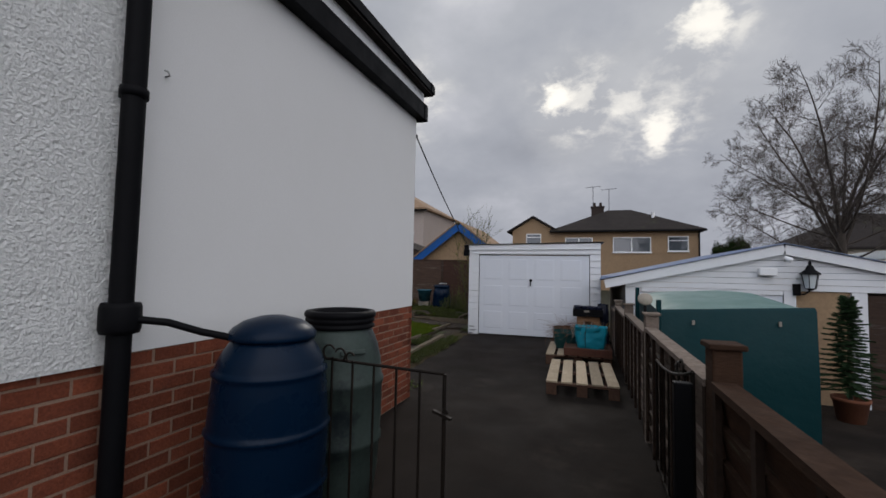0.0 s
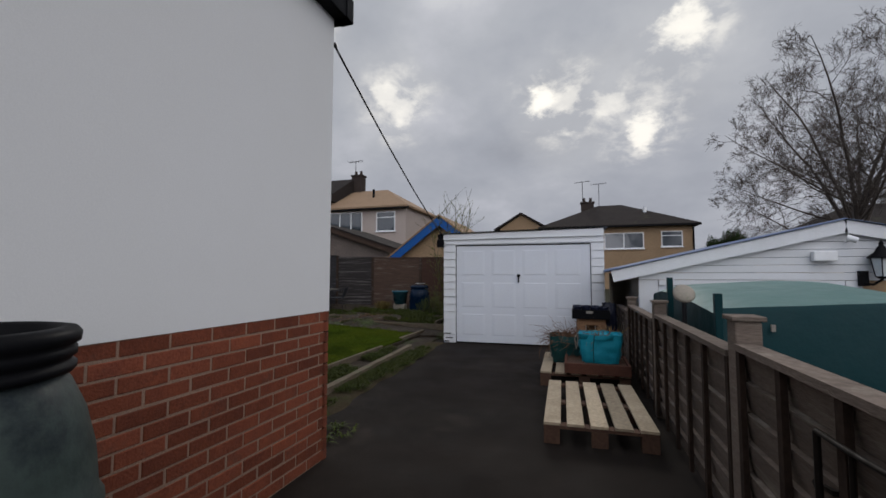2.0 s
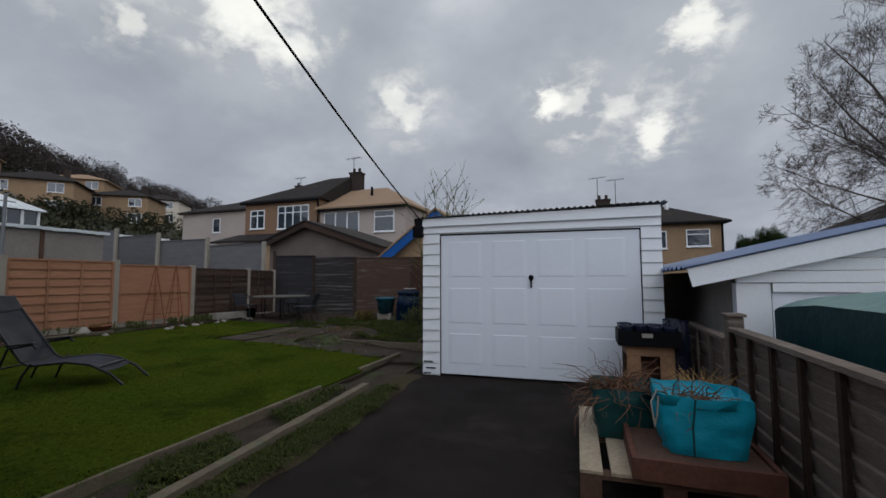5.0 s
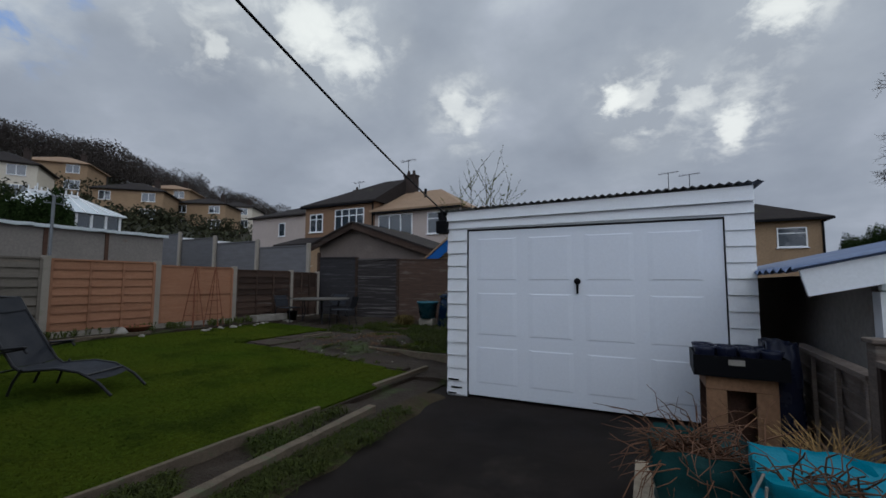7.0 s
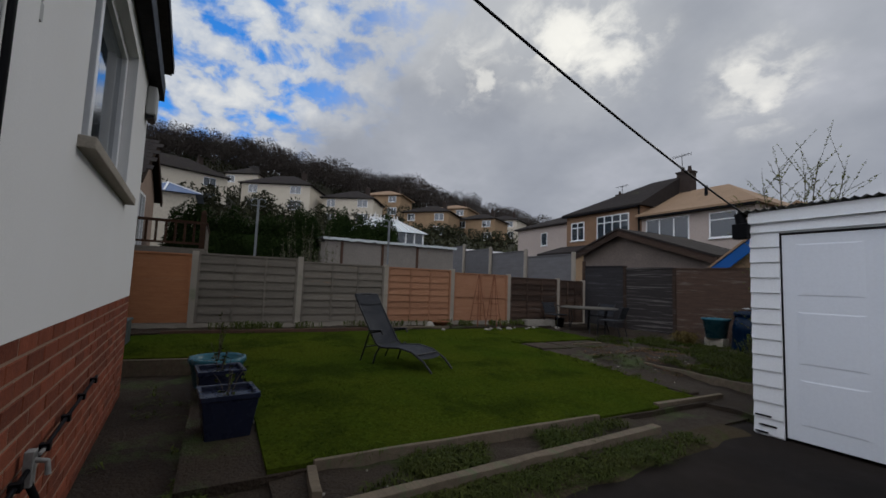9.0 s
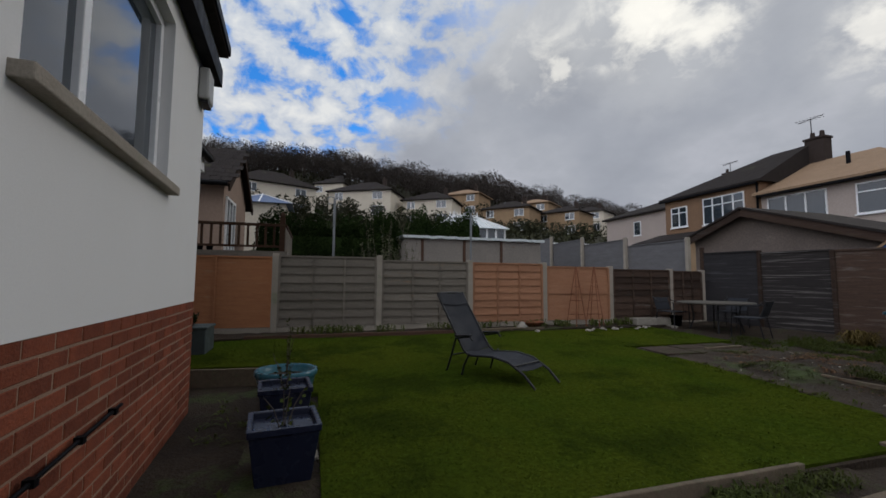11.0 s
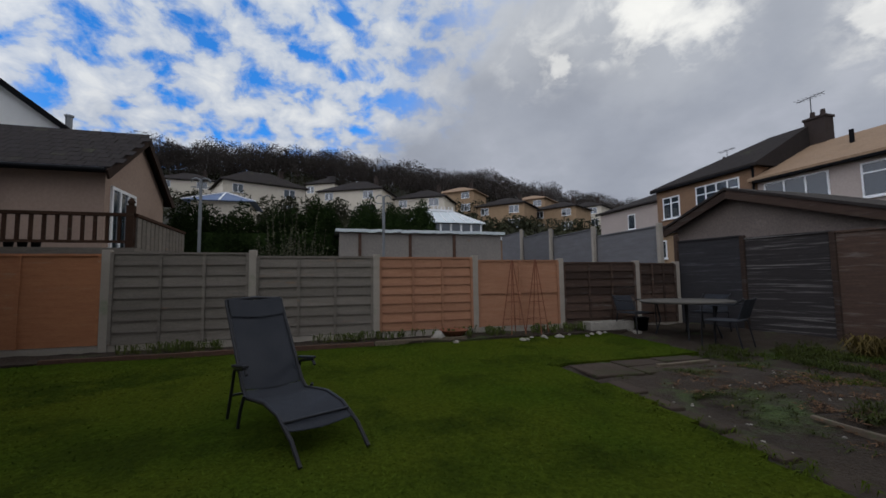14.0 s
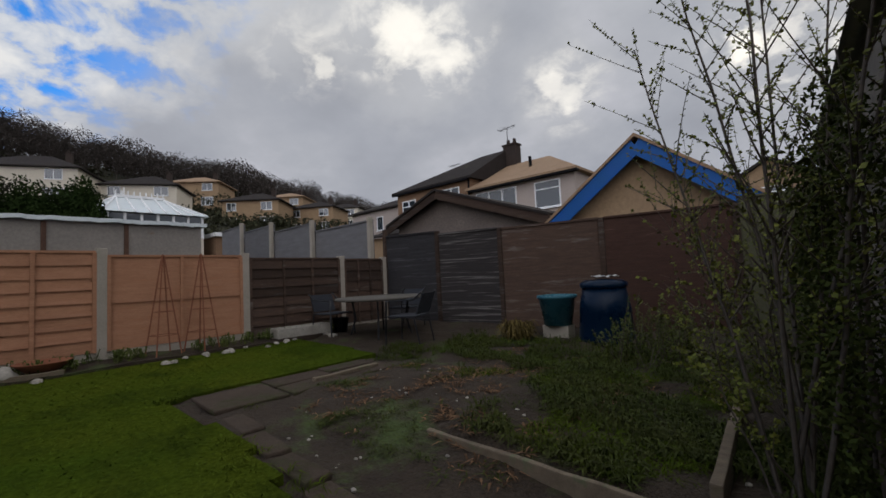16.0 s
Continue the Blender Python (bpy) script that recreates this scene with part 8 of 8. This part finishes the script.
hill_house(54.2, 100, 9, 8, 5.3, 34, M_CREAM, M_ROOF, "pale hillside house half hidden by bushes", W4, 9.2, 1.8)
hill_house(104.5, 96, 10, 8, 5.2, 95, M_CREAM, M_ROOF, "cream hillside house behind the outbuilding", W4, 12.2)
hill_house(112.0, 88, 10, 8, 5.2, 105, M_CREAM, M_ROOF, "cream hillside house near the hill foot", W4, 11.0)


def woods():
    """Leafless wood along the hilltop, with scrub on the slope below."""
    rr = random.Random(77)
    b = B()

    def tree(x, y, z, h, dense=1.0):
        w = 0.06 * h / 8
        b.tube([(x, y, z - 0.5), (x + rr.uniform(-0.3, 0.3), y + rr.uniform(-0.3, 0.3), z + h * 0.40)], [w * 1.5, w * 0.9], 4, False)
        for _ in range(int(13 * dense)):
            # limbs end on a rounded crown
            a, el, k = rr.uniform(0, 6.28), rr.uniform(-0.5, 1.45), rr.uniform(0.75, 1.0)
            p = Vector((x, y, z + h * rr.uniform(0.20, 0.42)))
            q = Vector((x + math.cos(a) * math.cos(el) * h * 0.38 * k, y + math.sin(a) * math.cos(el) * h * 0.38 * k, z + h * (0.60 + 0.34 * math.sin(el) * k)))
            b.tube([p, p.lerp(q, 0.5) + Vector((0, 0, h * 0.03)), q], [w * 0.9, w * 0.5, w * 0.2], 3, False)
        for _ in range(int(620 * dense)):
            a, el, k = rr.uniform(0, 6.28), math.asin(rr.uniform(-0.75, 1.0)), rr.uniform(0.35, 1.0) ** 0.5
            k *= 1 + 0.22 * noise.noise((x + 2 * math.cos(a), y + 2 * math.sin(a), 2 * el))
            c = Vector((x + math.cos(a) * math.cos(el) * h * 0.40 * k, y + math.sin(a) * math.cos(el) * h * 0.40 * k, z + h * (0.60 + 0.37 * math.sin(el) * k)))
            v = Vector((rr.uniform(-1, 1), rr.uniform(-1, 1), rr.uniform(-0.7, 1))).normalized() * h * rr.uniform(0.03, 0.08)
            n = v.orthogonal().normalized() * w * 1.25
            b.add([c - n, c + n, c + v], [(0, 1, 2)])
    yaw = 26.0
    while yaw < 128:
        for r0 in (122, 132, 141, 150, 158):
            a = yaw + rr.uniform(-0.6, 0.6)
            r = r0 + rr.uniform(-4, 4)
            x, y = at_way(a, r)
            tree(x, y, ground_z(x, y), rr.uniform(6.5, 10.5) * (1.0 if a > 62 else 0.8) * rr.choice((0.8, 1.0, 1.0, 1.15)))
        yaw += 0.85 if yaw > 50 else 1.6
    me = b.mesh("hilltop_wood")
    me.materials.append(M_TWIG)
    tagged(new("hilltop_wood", me), "leafless brown wood along the hilltop", "wood", kind="stuff")
    s = B()
    for a0, r0, el in HOUSES:
        # garden shrubs standing in front of each house
        for _ in range(9):
            x, y = at_way(a0 + rr.uniform(-4.2, 4.2), r0 - rr.uniform(3.5, 7.0))
            k = rr.uniform(1.3, 2.3)
            top = 1.3 + r0 * math.tan(radians(el)) - rr.uniform(2.6, 3.8)
            g = ground_z(x, y)
            while top > g - 1:
                leaf_mass(s, rr, (x, y, top - k * 0.8), (k, k, k), 130, 0.24)
                top -= k * 1.3
    for _ in range(420):
        a, r = rr.uniform(40, 122), rr.uniform(48, 118)
        x, y = at_way(a, r)
        z = ground_z(x, y)
        k = rr.uniform(1.0, 2.6)
        leaf_mass(s, rr, (x, y, z + k * 0.3), (k, k, k * 0.8), 70, 0.34)
    for _ in range(260):
        x, y = at_way(rr.uniform(40, 126), rr.uniform(116, 150))
        k = rr.uniform(1.6, 3.2)
        leaf_mass(s, rr, (x, y, ground_z(x, y) + k * 0.35), (k, k, k * 0.8), 70, 0.42)
    me = s.mesh("slope_scrub")
    me.materials.append(M_SCRUB)
    tagged(new("slope_scrub", me), "dark scrub and garden bushes over the slope", "scrub", kind="stuff")


M_SCRUB = mat("dark_scrub", (0.040, 0.036, 0.020), 0.9, (0.028, 0.034, 0.014), 0.2, 0.9, 2, 0.3, 0.0, space="World", island=0.45)
woods()


def far_east():
    t = thing("house", pose(15.0, 34.0, -0.7), "dark roofed house beyond the birch", "house")
    part("wall", B().span((-1.0, 0, 0), (12.0, 9, 4.2)), M_CREAM, t)
    part("roof", hip_roof(-1.0, 12.0, 0, 9, 4.15, 7.0, 0.5), M_ROOF, t)
    sash(t, 3.0, 0, 2.0, 2.6, 1.4, 2)
    sash(t, 8.0, 0, 2.0, 2.2, 1.4, 1)
    t = thing("lean_to_canopy", pose(9.2, 16.0, -0.7), "pale curved canopy roof beyond the garage", "canopy")
    b = B()
    n = 14
    vs = []
    for k in range(n + 1):
        a = math.pi * (0.12 + 0.76 * k / n)
        for y in (0, 5.0):
            vs.append((2.4 - 2.6 * math.cos(a), y, 2.6 + 0.75 * math.sin(a)))
    b.add(vs, [(2 * k, 2 * k + 2, 2 * k + 3, 2 * k + 1) for k in range(n)], True)
    b.add([(x, y, z - 0.04) for x, y, z in vs], [(2 * k, 2 * k + 1, 2 * k + 3, 2 * k + 2) for k in range(n)], True)
    part("canopy", b, M_GLASSROOF, t)
    for x in (0.2, 4.6):
        for y in (0.1, 4.9):
            part("post", B().span((x - 0.04, y - 0.04, 0), (x + 0.04, y + 0.04, 2.85)), M_UPVC, t)
    hedge(9.6, 10.8, 33.0, 40.0, 4.3, "dark hedge beside the far house", 51, -0.1)
    # enclosing walls behind the start of the walk
    solid("street_wall", B().span((-14, -9.3, -0.7), (14, -9.0, 1.6)), M_GREY_BLOCK, "plain grey boundary wall behind the driveway", "wall")
    yd = B().span((0.66, -8.8, -0.66), (14, 9.5, -0.64))
    solid("side_yard", yd, M_ASPHALT, "dark neighbouring yard below the fence", "yard")


far_east()

# ---- bricks ----
BR = {}


def brick_mesh(ln):
    key = round(ln, 3)
    if key not in BR:
        b = B()
        h, d, c = 0.065, 0.05, 0.004
        vs = [(0, 0.0, 0), (ln, 0.0, 0), (ln, 0.0, h), (0, 0.0, h), (c, d, c), (ln - c, d, c), (ln - c, d, h - c), (c, d, h - c)]
        vs = [(0, d - c, 0), (ln, d - c, 0), (ln, d - c, h), (0, d - c, h), (c, d, c), (ln - c, d, c), (ln - c, d, h - c), (c, d, h - c), (0, 0, 0), (ln, 0, 0), (ln, 0, h), (0, 0, h)]
        b.add(vs, [(4, 7, 6, 5), (0, 4, 5, 1), (1, 5, 6, 2), (2, 6, 7, 3), (3, 7, 4, 0), (8, 0, 1, 9), (9, 1, 2, 10), (10, 2, 3, 11), (11, 3, 0, 8)])
        BR[key] = b.mesh("brick")
        BR[key].materials.append(M_BRICK)
    return BR[key]


for wall, p, d, o, ln, zt in MB:
    rot = Matrix.Identity(4)
    z = Vector((0, 0, 1))
    for r in range(3):
        rot[r][0], rot[r][1], rot[r][2] = d[r], o[r], z[r]
    limit = {"brick_plinth_side": 4.75}.get(wall.name, ln)
    for k in range(14):
        zz = zt - 0.068 - k * 0.075
        if zz < -0.03:
            break
        s = 0.0 if k % 2 else -0.1125
        while s < limit - 0.02:
            a, e = max(0.0, s), min(ln, s + 0.215)
            if e - a > 0.018:
                q = p + d * a + o * (-0.053 + random.uniform(-0.0015, 0.0025)) + Vector((0, 0, zz + random.uniform(-0.0015, 0.0015)))
                part("brick", brick_mesh(round(e - a, 3)), None, wall, at=Matrix.Translation(q) @ rot)
            s += 0.225
